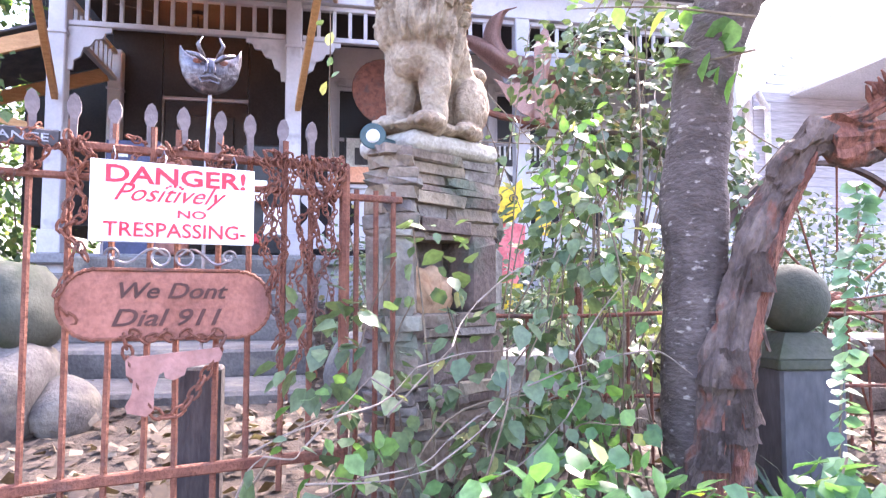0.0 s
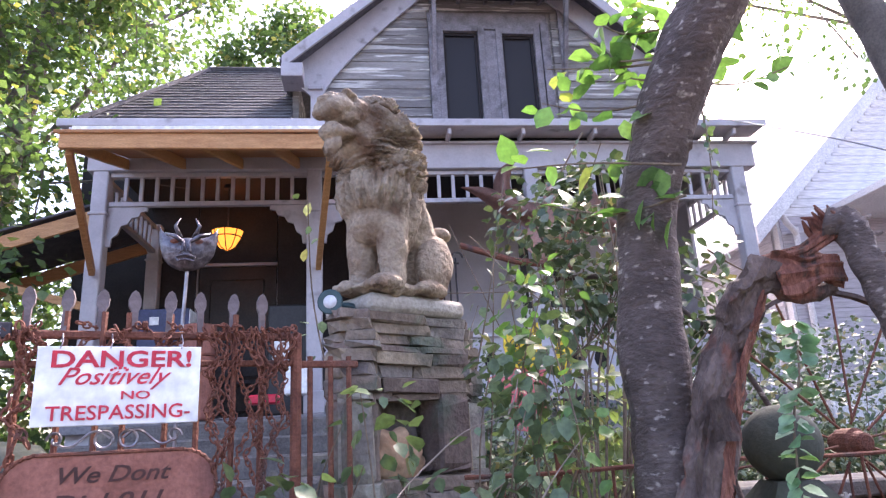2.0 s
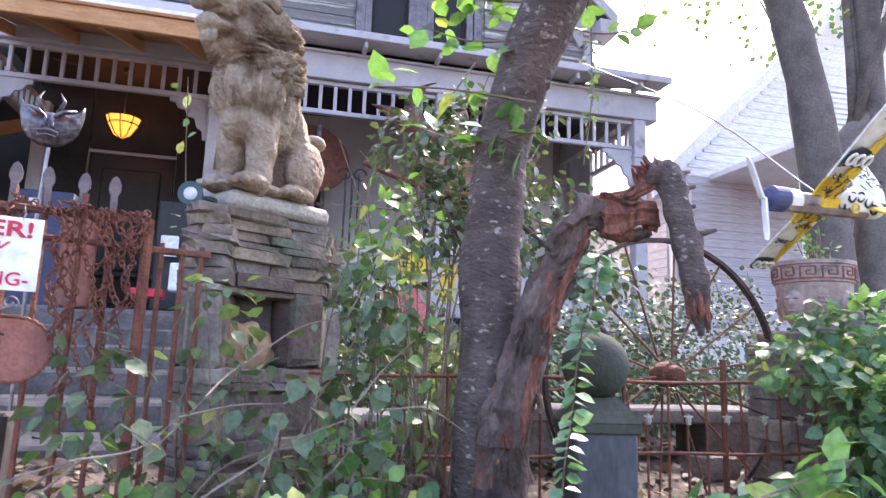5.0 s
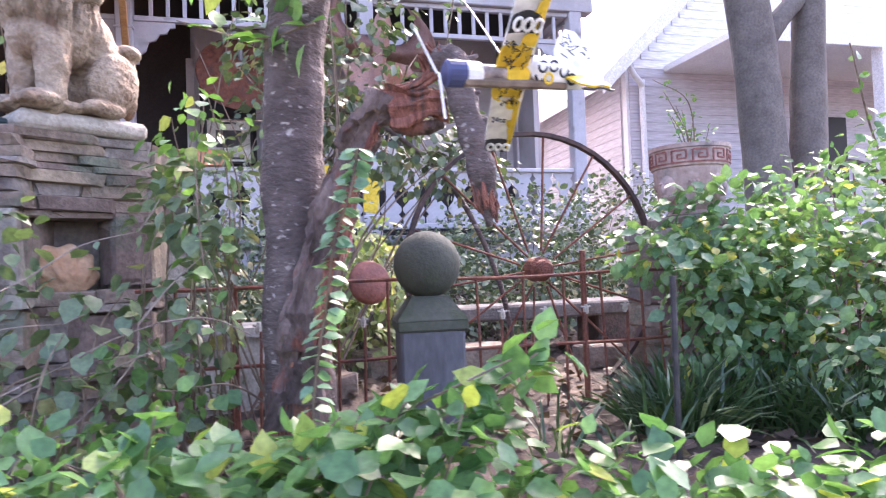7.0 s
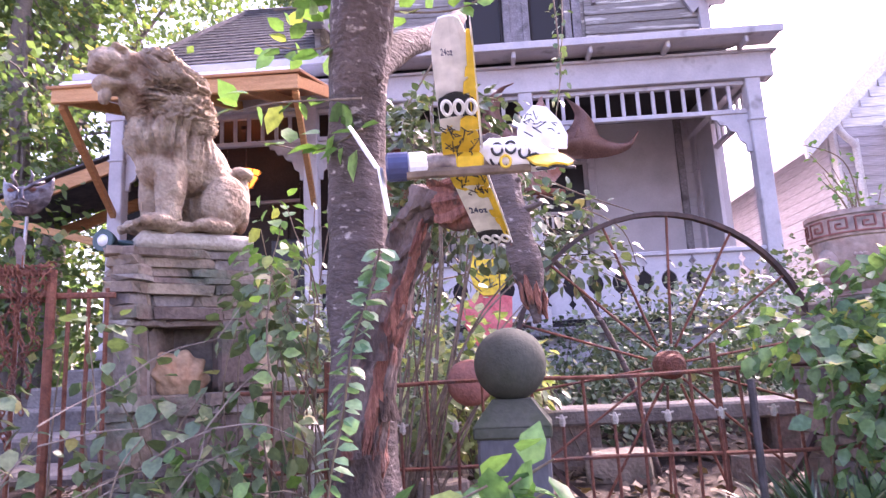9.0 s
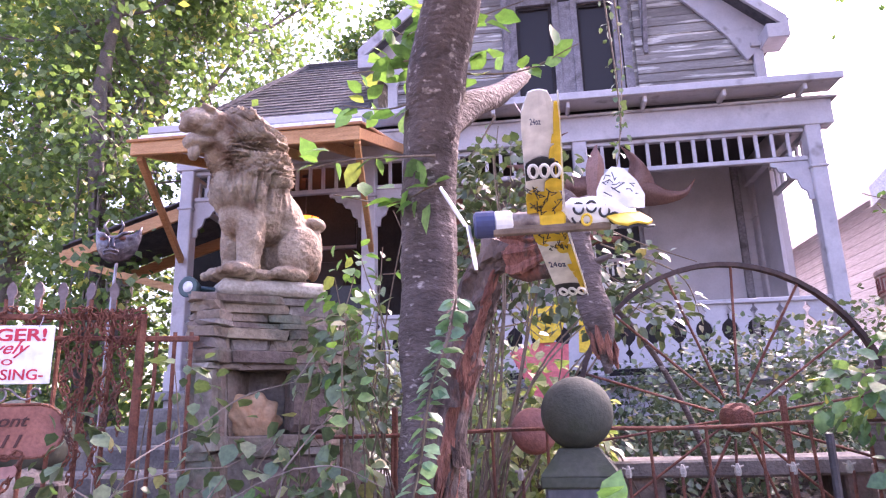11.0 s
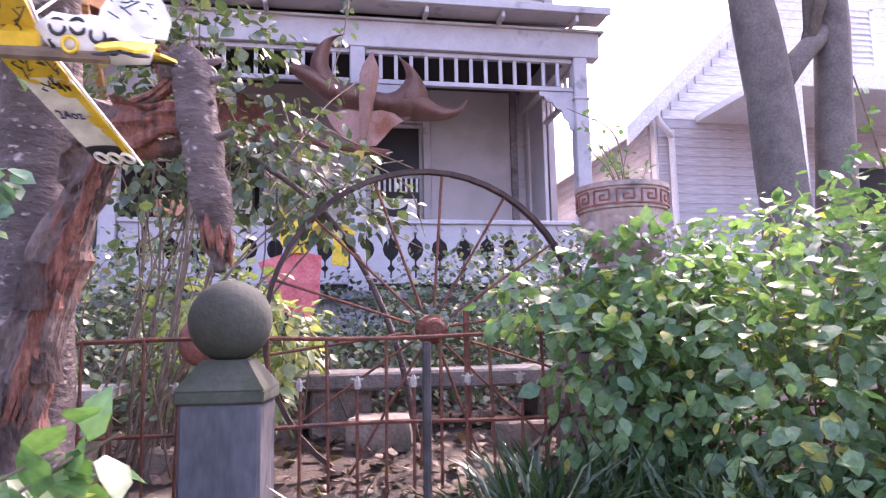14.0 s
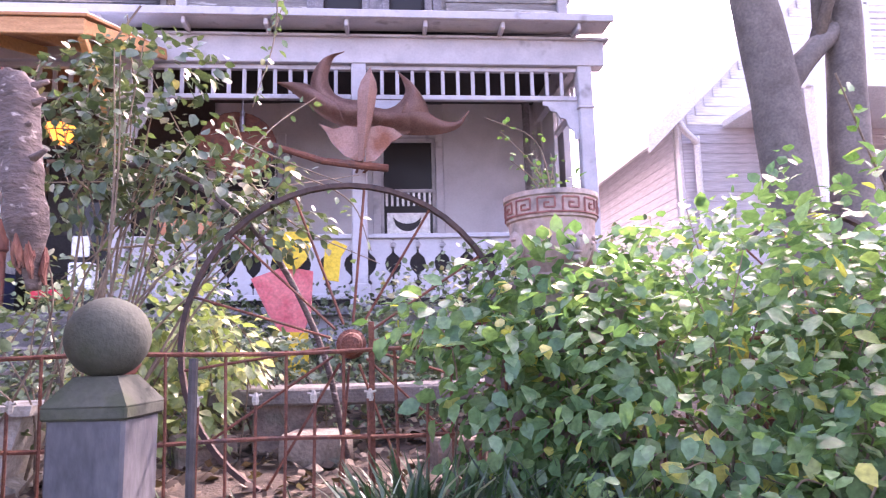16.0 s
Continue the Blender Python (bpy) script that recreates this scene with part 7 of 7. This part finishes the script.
big = [((5.2, 3.45, 1.05), (0.62, 0.5, 0.6)), ((5.9, 3.3, 1.15), (0.75, 0.6, 0.72)), ((6.7, 3.6, 1.2), (0.8, 0.7, 0.75)), ((5.0, 3.25, 0.75), (0.5, 0.35, 0.45)), ((4.75, 3.62, 1.30), (0.42, 0.26, 0.26)),
       ((5.55, 3.9, 1.5), (0.6, 0.5, 0.42)), ((7.6, 4.2, 1.2), (0.9, 0.9, 0.8)), ((5.5, 2.9, 0.75), (0.6, 0.3, 0.42)), ((4.30, 3.68, 1.36), (0.26, 0.16, 0.13)), ((6.3, 2.75, 0.7), (0.6, 0.35, 0.5)), ((4.72, 3.78, 1.52), (0.36, 0.16, 0.20)), ((4.95, 2.6, 0.5), (0.4, 0.3, 0.35)), ((4.62, 3.55, 1.05), (0.28, 0.2, 0.3)), ((4.42, 3.50, 1.12), (0.24, 0.16, 0.30))]
shrub("honeysuckle_shrub", "dense green broad-leaved shrub swallowing the fence and urn pedestal", big, 15500, 0.072, M_LEAF, 2, 150, width=1.2, clear=in_view_of_urn, leaf_label="glossy oval leaves, a few yellow")
near = [((2.45, 2.45, 0.78), (0.42, 0.28, 0.24)), ((2.9, 2.38, 0.80), (0.42, 0.26, 0.24)), ((3.4, 2.2, 0.72), (0.42, 0.22, 0.25)), ((3.95, 2.2, 0.66), (0.5, 0.24, 0.28)), ((2.05, 2.65, 0.78), (0.35, 0.25, 0.26)), ((4.6, 2.15, 0.55), (0.5, 0.25, 0.30)), ((5.2, 2.2, 0.55), (0.5, 0.3, 0.35)), ((3.7, 2.5, 0.55), (0.4, 0.2, 0.22))]
shrub("bank_shrub", "bright green leafy growth along the pavement bank", near, 5200, 0.068, M_LEAFN, 3, 40, leaf_label="bright green oval leaves")
brn = np.random.default_rng(31)
spray = thing("arching_spray", "arching branch with large glossy green leaves", "branch")
sprays(brn, [((2.55, 2.5, 0.6), (3.16, 2.40, 1.13)), ((2.6, 2.5, 0.62), (3.0, 2.36, 1.08)), ((2.5, 2.5, 0.6), (2.85, 2.4, 1.0)), ((2.9, 2.4, 0.6), (3.35, 2.35, 0.95)), ((2.55, 2.5, 0.75), (3.2, 2.42, 1.10)), ((2.6, 2.5, 0.82), (3.1, 2.4, 1.12)), ((2.45, 2.5, 0.8), (2.9, 2.42, 1.06)), ((2.3, 2.55, 0.8), (2.75, 2.42, 1.03)), ((2.55, 2.5, 0.7), (3.22, 2.40, 1.16)), ((2.35, 2.5, 0.6), (2.42, 2.42, 1.08)), ((2.4, 2.5, 0.6), (2.55, 2.42, 1.0)), ((2.3, 2.5, 0.55), (2.35, 2.4, 0.95)), ((2.7, 2.45, 0.6), (3.05, 2.38, 0.98))], 34, 0.05, 0.085, M_LEAFN, spray, droop=0.5, twig=0.004, label="large glossy green leaves")
pv = [((2.05, 3.30, 1.12), (0.22, 0.10, 0.3)), ((2.35, 3.45, 1.25), (0.22, 0.16, 0.42)), ((2.45, 3.55, 1.55), (0.16, 0.15, 0.26)), ((2.2, 3.35, 0.85), (0.3, 0.16, 0.2)), ((1.72, 3.3, 1.05), (0.18, 0.08, 0.22)), ((1.55, 3.2, 1.2), (0.16, 0.06, 0.2)), ((1.85, 3.35, 1.45), (0.14, 0.06, 0.14)), ((2.3, 3.6, 1.62), (0.14, 0.1, 0.16)), ((1.6, 3.1, 0.85), (0.25, 0.08, 0.14))]
shrub("pillar_vine", "dull green vine hanging over the pillar and fence", pv, 600, 0.07, M_LEAFV, 7, 34, droop=0.9, cat_="vine", leaf_label="drooping dull green leaves", stem_r=0.0035)
lv = [((2.45, 3.30, 1.15), (0.10, 0.08, 0.4)), ((2.25, 3.2, 0.95), (0.16, 0.08, 0.2)), ((2.4, 3.55, 1.8), (0.16, 0.14, 0.18)), ((1.55, 3.1, 1.0), (0.14, 0.06, 0.14)), ((2.0, 3.15, 0.8), (0.2, 0.08, 0.15))]
shrub("sunlit_vine", "lime green vine leaves catching the sun by the tree", lv, 190, 0.062, M_LEAFL, 8, 14, droop=0.8, cat_="vine", leaf_label="lime green leaves")
vs = [((3.02, 4.75, 1.45), (0.30, 0.22, 0.26)), ((3.25, 4.8, 1.25), (0.28, 0.22, 0.26)), ((2.85, 4.7, 1.2), (0.26, 0.2, 0.3)), ((3.1, 4.7, 0.98), (0.28, 0.2, 0.2))]
shrub("variegated_shrub", "pale yellow-green variegated shrub behind the ball post", vs, 750, 0.085, M_VARIEG, 27, 26, droop=0.7, width=1.0, leaf_label="cream and green leaves")
# bare tangled stems between pillar and porch
tang = thing("vine_tangle", "tangle of thin bare and leafy vine stems", "vine")
tg = np.random.default_rng(17)
st = []
for _ in range(18):
    x = tg.uniform(1.9, 3.1)
    y = tg.uniform(3.9, 5.6)
    st.append(((x, y, ground_z(x, y)), (x + tg.normal(0.1, .3), y + tg.normal(-.1, .2), tg.uniform(1.4, 2.75))))
for _ in range(26):
    st.append(((tg.uniform(2.6, 3.6), tg.uniform(4.2, 5.0), tg.uniform(1.7, 2.5)), (tg.uniform(2.2, 4.2), tg.uniform(4.2, 5.4), tg.uniform(1.6, 2.8))))
sprays(tg, st, 12, 0.09, 0.06, M_LEAFV, tang, droop=0.5, twig=0.0042, label="small grey-green leaves")
dv = thing("dry_vine", "pale dry vine stems crossing the pillar", "vine")
dry_lines = []
for a0, a1 in (((1.40, 3.0, 0.85), (2.35, 3.25, 1.12)), ((1.38, 2.98, 1.0), (2.2, 3.3, 1.28)), ((1.5, 3.0, 0.92), (2.6, 3.2, 1.12)), ((1.9, 3.1, 0.7), (2.45, 3.3, 1.4)), ((1.35, 2.98, 0.9), (1.75, 3.1, 1.08)), ((1.7, 3.1, 1.05), (2.3, 3.45, 1.6))):
    p_, e_ = Vector(a0), Vector(a1)
    k_ = 4
    mids = [p_.lerp(e_, i_ / k_) + (Vector(tg.normal(0, 0.045, 3)) if 0 < i_ < k_ else Vector()) for i_ in range(k_ + 1)]
    dry_lines += list(zip(mids, mids[1:]))
sprays(tg, dry_lines, 1, 0.03, 0.05, M_LEAFV, dv, M_DRYTWIG, 0.9, 0.0023, "withered leaves")
yb = [((2.5, 6.4, 1.5), (0.9, 0.6, 0.6)), ((3.6, 6.2, 1.3), (0.9, 0.5, 0.35)), ((4.8, 6.3, 1.45), (0.9, 0.5, 0.55)), ((5.9, 6.6, 1.5), (0.8, 0.6, 0.7)), ((2.0, 5.6, 1.3), (0.4, 0.4, 0.5)), ((3.1, 5.4, 1.3), (0.5, 0.3, 0.3)), ((2.5, 5.7, 1.0), (0.8, 0.4, 0.38)), ((3.7, 5.8, 0.98), (0.9, 0.4, 0.36)), ((4.8, 5.9, 1.05), (0.8, 0.4, 0.4))]
shrub("yard_shrub", "loose pale green shrubs in front of the porch railing", yb, 12500, 0.056, M_LEAFY, 12, 44, droop=0.35, clear=lambda p: 2.9 < p[0] < 3.85 and p[2] > 1.38 and p[1] < 7.4, leaf_label="grey-green and yellowing leaves")
ps = [((2.5, 7.9, 1.4), (0.7, 0.4, 0.45)), ((3.4, 8.0, 1.45), (0.7, 0.35, 0.42)), ((4.4, 8.05, 1.45), (0.7, 0.35, 0.42)), ((5.4, 8.0, 1.5), (0.6, 0.4, 0.45)), ((3.0, 7.8, 1.1), (0.8, 0.3, 0.4)), ((4.6, 7.8, 1.1), (0.9, 0.3, 0.4))]
shrub("porch_shrub", "low ragged shrubs along the foot of the porch", ps, 6500, 0.060, M_CLIMB, 19, 40, droop=0.4, leaf_label="dull green leaves, some browning")
ub = [((3.3, 4.35, 2.0), (0.45, 0.25, 0.22)), ((3.0, 4.4, 2.25), (0.4, 0.25, 0.22)), ((3.55, 4.3, 1.8), (0.35, 0.2, 0.14)), ((2.7, 4.4, 2.45), (0.3, 0.25, 0.2)), ((3.05, 4.3, 2.55), (0.35, 0.2, 0.16)), ((2.75, 4.35, 2.05), (0.25, 0.2, 0.25))]
shrub("climbing_rose", "arching climber with small dark shiny leaves over the wheel", ub, 1400, 0.06, M_CLIMB, 14, 18, droop=0.5, root=(2.75, 4.3, 0.7), cat_="climber", leaf_label="small shiny leaves", stem_r=0.006)
bm = bmesh.new()
tube(bm, curve_pts([(2.7, 4.5, 2.15), (3.05, 4.42, 2.12), (3.35, 4.4, 1.95), (3.6, 4.4, 1.68), (3.8, 4.42, 1.25), (3.9, 4.45, 0.8)], 30), 0.014, 8, wobble=0.2)
tagged(part("fallen_branch", bm, M_BARK, smooth=True), "dark bent branch arching across the wheel", "branch")
strand = thing("hanging_strand", "thin leafy strand hanging from above", "vine")
sprays(tg, [((3.55, 4.3, 3.75), (3.50, 4.25, 2.35)), ((3.62, 4.35, 3.7), (3.58, 4.3, 2.7)), ((2.95, 4.4, 2.9), (2.6, 4.3, 2.35))], 34, 0.05, 0.045, M_LEAFV, strand, droop=0.6, twig=0.004, label="small green leaves")
urnp = thing("urn_plant", "thin upright sprigs growing from the urn", "plant")
sprays(tg, [((4.8, 4.16, 1.85), (4.8 + tg.normal(0, .12), 4.16 + tg.normal(0, .1), 2.02 + tg.uniform(0, .14))) for _ in range(6)] + [((4.8, 4.1, 1.88), (4.56, 4.0, 2.16)), ((4.8, 4.1, 1.88), (4.50, 4.0, 2.22))], 12, 0.03, 0.035, M_LEAFL, urnp, droop=0.1, twig=0.003, label="small light green leaves")
def grass(name, label, spots, n, h_, seed):
    rg_ = np.random.default_rng(seed)
    P, D = [], []
    for cx, cy, r in spots:
        for _ in range(n):
            a, q_ = rg_.uniform(0, 6.28), r * math.sqrt(rg_.random())
            x, y = cx + q_ * math.cos(a), cy + q_ * math.sin(a)
            P.append((x, y, ground_z(x, y) - 0.01))
            D.append((1.1 * math.cos(a) * (0.3 + q_ / r), 1.1 * math.sin(a) * (0.3 + q_ / r), 1.5))
    t = thing(name, label, "grass")
    leaves("blades", P, D, rg_.uniform(h_ * 0.6, h_ * 1.2, len(P)), M_GRASS, t, "", droop=0.25, shape="blade", rng=rg_)
grass("monkey_grass", "dark green strappy grass clumps under the fence", [(4.25, 3.45, 0.20), (4.55, 3.30, 0.22), (4.10, 3.32, 0.15), (4.75, 3.1, 0.2)], 240, 0.30, 19)
grass("pale_grass", "few pale arching grass blades beside the post", [(3.55, 3.2, 0.10), (3.75, 3.05, 0.10), (3.0, 3.2, 0.12)], 22, 0.26, 20)

# ---- right-hand twin tree ----
def branch_tree(name, label, base, trunks, crown, n, size, seed, material=M_LEAFT, bark=M_FARBARK, limbs=10):
    rg_ = np.random.default_rng(seed)
    t = thing(name, label, "tree")
    tips = []
    b = bmesh.new()
    for ctrl, r0, r1 in trunks:
        line = curve_pts(ctrl, 26)
        tube(b, line, [r0 + (r1 - r0) * i / (len(line) - 1) for i in range(len(line))], 12, wobble=0.12)
        for _ in range(limbs):
            i = rg_.integers(len(line) // 2, len(line))
            p = line[i]
            c, r = crown[rg_.integers(len(crown))]
            e = Vector(c) + Vector(rg_.normal(0, 0.5, 3) * np.array(r))
            m_ = p.lerp(e, 0.5) + Vector(rg_.normal(0, 0.3, 3))
            ln = curve_pts([p, m_, e], 10)
            rr = r1 * 0.6
            tube(b, ln, [max(0.012, rr * (1 - k / len(ln))) for k in range(len(ln))], 6)
            for _ in range(3):
                k = rg_.integers(3, len(ln))
                e2 = ln[k] + Vector(rg_.normal(0, 0.8, 3))
                tube(b, [ln[k], (ln[k] + e2) / 2 + Vector(rg_.normal(0, .1, 3)), e2], [0.02, 0.014, 0.006], 5)
                tips.append(e2)
            tips.append(e)
    part("trunk", b, bark, t, smooth=True)
    P, D = [], []
    per = max(1, n // (len(tips) + 3 * len(crown)))
    for tip in tips:
        q_ = rg_.normal(0, 0.36, (per, 3))
        P.extend(np.array(tip) + q_)
        D.extend(q_)
    cp, cd = cloud(rg_, crown, n // 3, 0.9)
    lump_ = np.array([noise.noise(Vector(p) * 0.9) for p in cp])
    cp, cd = cp[lump_ > 0.02], cd[lump_ > 0.02]
    P.extend(cp)
    D.extend(cd)
    P, D = np.array(P), np.array(D)
    keep = np.array([not in_house(p) for p in P])
    P, D = P[keep], D[keep]
    leaves("crown", P, D, rg_.uniform(size * 0.6, size * 1.2, len(P)), material, t, "uneven airy green crown", droop=0.4, shape="flat", rng=rg_, width=1.2)
    return t
branch_tree("tree", "tall twin-stemmed tree with grey-violet bark by the neighbour", (8.1, 7.2, 0.9),
            [([(7.98, 7.2, 0.8), (7.93, 7.2, 2.5), (7.80, 7.2, 4.0), (7.58, 7.2, 5.2), (7.2, 7.2, 6.3), (6.7, 7.2, 7.7), (6.2, 7.2, 9.4)], 0.26, 0.14), ([(8.55, 7.3, 0.8), (8.6, 7.3, 2.6), (8.72, 7.3, 4.4), (8.95, 7.4, 7.5), (9.4, 7.5, 10)], 0.22, 0.12),
             ([(7.85, 7.2, 3.55), (8.25, 7.22, 4.0), (8.65, 7.3, 4.35)], 0.13, 0.10)],
            [((8.0, 7.2, 12.5), (2.6, 2.4, 2.2)), ((10.5, 7.5, 11.0), (1.8, 1.8, 1.4))], 5200, 0.13, 41, limbs=5)
# added tree, crown mostly unseen, set towards the sun to dapple the yard
branch_tree("tree", "added airy tree, mostly out of view, shading the yard", (19.6, 19.5, 0.9), [([(19.6, 19.5, 0.8), (19.4, 19.2, 7.0), (18.2, 18.2, 11.8), (15.6, 17.0, 14.6)], 0.42, 0.12)],
            [((12.6, 16.3, 14.4), (3.4, 2.6, 1.9)), ((14.4, 17.6, 15.6), (3.0, 2.6, 1.8))], 5600, 0.17, 47, limbs=7)
# low leafy sprays in front of the twin tree
lt = thing("sapling", "thin sapling with yellow-green leaf sprays", "sapling")
sprays(tg, [((8.0, 5.2, 0.9), (6.9 + 0.5 * k, 4.9 + tg.normal(0, .2), 2.5 + tg.uniform(-.3, .9))) for k in range(5)], 26, 0.07, 0.10, M_LEAFL, lt, droop=0.3, twig=0.010, label="yellow-green leaves")

# ---- background trees on the left ----
branch_tree("tree", "tall green tree behind the cottage", (-5, 13, 1), [([(-4.6, 12.5, 0.8), (-4.4, 12.5, 4), (-4.0, 12.6, 8), (-3.6, 13, 13)], 0.30, 0.12)],
            [((-4.5, 12.0, 9.0), (3.0, 2.5, 3.2)), ((-2.5, 13.5, 12.0), (3.0, 2.5, 2.6)), ((-6.5, 12.0, 6.0), (2.4, 2.2, 3.0))], 15000, 0.16, 51, limbs=16)
branch_tree("tree", "dark-trunked tree with a light green crown beside the house", (-3.3, 10.5, 1), [([(-3.4, 10.2, 0.8), (-3.3, 10.2, 3.5), (-3.5, 10.1, 6.5), (-3.2, 10.2, 9.5)], 0.16, 0.08)],
            [((-3.6, 10.2, 4.0), (1.3, 1.1, 1.6)), ((-3.9, 10.3, 7.0), (1.6, 1.4, 1.8)), ((-2.6, 11.0, 10.0), (1.8, 1.5, 1.4)), ((-3.2, 9.6, 2.4), (0.9, 0.8, 0.9))], 12000, 0.13, 52, limbs=14)
branch_tree("tree", "tall tree far behind the roof", (0, 24, 1), [([(0.5, 24, 1), (0.4, 24, 8), (1.0, 24, 17)], 0.4, 0.15)],
            [((0.0, 24, 15.0), (4.5, 3, 3.2)), ((-5.0, 23, 14.0), (4.0, 3, 4.5)), ((7.5, 25, 17.5), (3.0, 3, 2.2))], 12000, 0.24, 53, limbs=14)
branch_tree("tree", "big green tree at the edge of the lot", (-9, 15, 1), [([(-9, 15, 0.9), (-8.8, 15, 6), (-8.2, 15, 13)], 0.4, 0.15)],
            [((-8.5, 15, 6.0), (3.6, 2.5, 4.5)), ((-7.5, 15, 12.0), (3.6, 2.5, 3.5)), ((-5.5, 17, 4.0), (2.5, 2, 3.0))], 15000, 0.19, 54, limbs=14)
hedge = [((-5.5, 13.5, 2.2), (3.5, 1.5, 1.8)), ((-10, 13, 2.0), (4, 2, 2.2)), ((-3.0, 11.8, 2.0), (1.0, 1.0, 1.4))]
shrub("understorey", "deep green undergrowth behind the porch", hedge, 7000, 0.15, M_LEAFT, 61, 20, leaf_label="dark green leaves", stem_r=0.02)
far = [((-22, 42, 6), (16, 5, 8)), ((6, 48, 5), (18, 5, 7)), ((34, 44, 4), (16, 5, 6)), ((-45, 25, 6), (8, 22, 8))]
shrub("far_woods", "distant belt of green trees", far, 9000, 0.7, M_LEAFT, 62, 12, leaf_label="far green foliage", stem_r=0.12, cat_="woods")

# ---- neighbour's house ----
nb = thing("neighbour_house", "white clapboard house with a front gable and gutter pipe", "house")
NY = 12.0
bm = bmesh.new()
plate(bm, [(9.2, 0.9), (18.0, 0.9), (18.0, 5.0), (13.6, 9.3), (9.2, 5.0)], 0.15, Matrix.Translation((0, NY + 0.2, 0)))
box(bm, (9.25, 17, 3.0), (0.12, 9.4, 4.2))
box(bm, (17.95, 17, 3.0), (0.12, 9.4, 4.2))
part("wall", bm, M_NWHITE, nb)
bm = bmesh.new()
box(bm, (0, 0, 0), (1, 0.03, 0.175), 0.004, Matrix.Rotation(radians(-6), 4, "X"))
nlap = mesh_of("clapboard", bm, M_NWHITE)
# boards for the lower and side walls, coloured as white in shade
bm = bmesh.new()
box(bm, (0, 0, 0), (1, 0.03, 0.175), 0.004, Matrix.Rotation(radians(-6), 4, "X"))
nlap_shade = mesh_of("clapboard", bm, M_NSHADE)
for i in range(38):
    z = 2.0 + i * 0.17
    l = 9.25 if z < 5.0 else 9.2 + (z - 5.0) / (4.3 / 4.4) + 0.1
    r = 17.95 if z < 5.0 else 18.0 - (z - 5.0) / (4.3 / 4.4) - 0.1
    if r - l < 0.3:
        break
    o = new("clapboard", nlap if z > 5.0 else nlap_shade)
    o.parent = nb
    o.matrix_world = Matrix.Translation(((l + r) / 2, NY + 0.105, z)) @ Matrix.Diagonal((r - l, 1, 1, 1))
for i in range(20):
    o = new("clapboard", nlap_shade)
    o.parent = nb
    o.matrix_world = Matrix.Translation((9.18, 17, 1.6 + i * 0.17)) @ Matrix.Rotation(radians(-90), 4, "Z") @ Matrix.Diagonal((9.4, 1, 1, 1))
def nslope(e, zz, apex):
    b = bmesh.new()
    a = [Vector((e, NY - 0.45, zz)), Vector((e, 22, zz)), Vector((apex[0], 22, apex[1])), Vector((apex[0], NY - 0.45, apex[1]))]
    lo = [b.verts.new(v) for v in a]
    hi = [b.verts.new(v + Vector((0, 0, 0.16))) for v in a]
    b.faces.new(hi)
    b.faces.new(lo)
    for i in range(4):
        b.faces.new((lo[i], lo[(i + 1) % 4], hi[(i + 1) % 4], hi[i]))
    part("roof", b, M_NWHITE, nb, "pale roof edge")
nslope(8.45, 4.45, (13.6, 9.5))
nslope(18.75, 4.45, (13.6, 9.5))
bm = bmesh.new()
plate(bm, [(8.4, 4.30), (13.6, 9.38), (13.6, 9.66), (8.4, 4.62)], 0.06, Matrix.Translation((0, NY - 0.48, 0)))
part("rake_board", bm, M_NWHITE, nb)
bm = bmesh.new()
tube(bm, curve_pts([(9.0, NY - 0.35, 5.15), (8.98, NY - 0.35, 4.95), (9.15, NY - 0.25, 4.75), (9.42, NY - 0.05, 4.62), (9.46, NY, 4.4), (9.46, NY, 1.0)], 30), 0.055, 10)
part("downpipe", bm, M_NWHITE, nb, "white bent gutter downpipe", smooth=True)
bm = bmesh.new()
box(bm, (14.0, NY - 1.1, 4.98), (8.0, 2.4, 0.12), 0.01)
box(bm, (14.0, NY - 2.25, 4.85), (8.1, 0.12, 0.26), 0.01)
part("porch_roof", bm, M_NWHITE, nb)
for x in (10.15, 12.6, 15.2, 17.9):
    bm = bmesh.new()
    box(bm, (x, NY - 2.2, 2.8), (0.22, 0.22, 4.0), 0.01)
    part("porch_post", bm, M_NWHITE, nb)
nwin = new("window")
nwin.parent = nb
tagged(nwin, "small louvred gable window")
bm = bmesh.new()
for c, s in (((12.9, NY + 0.07, 6.6), (0.09, 0.06, 1.4)), ((13.8, NY + 0.07, 6.6), (0.09, 0.06, 1.4)), ((13.35, NY + 0.07, 7.3), (1.0, 0.06, 0.09)), ((13.35, NY + 0.07, 5.9), (1.0, 0.06, 0.09))):
    box(bm, c, s, 0.005)
part("window_frame", bm, M_NWHITE, nwin)
for i in range(11):
    bm = bmesh.new()
    box(bm, (0, 0, 0), (0.82, 0.02, 0.09), 0.003, pose(13.35, NY + 0.07, 6.02 + i * 0.115, -25))
    part("slat", bm, M_NWHITE, nwin)
bm = bmesh.new()
box(bm, (13.5, NY + 0.06, 3.3), (1.3, 0.05, 1.7), 0.01)
part("window", bm, M_GLASS, nb, "dark window under the porch")
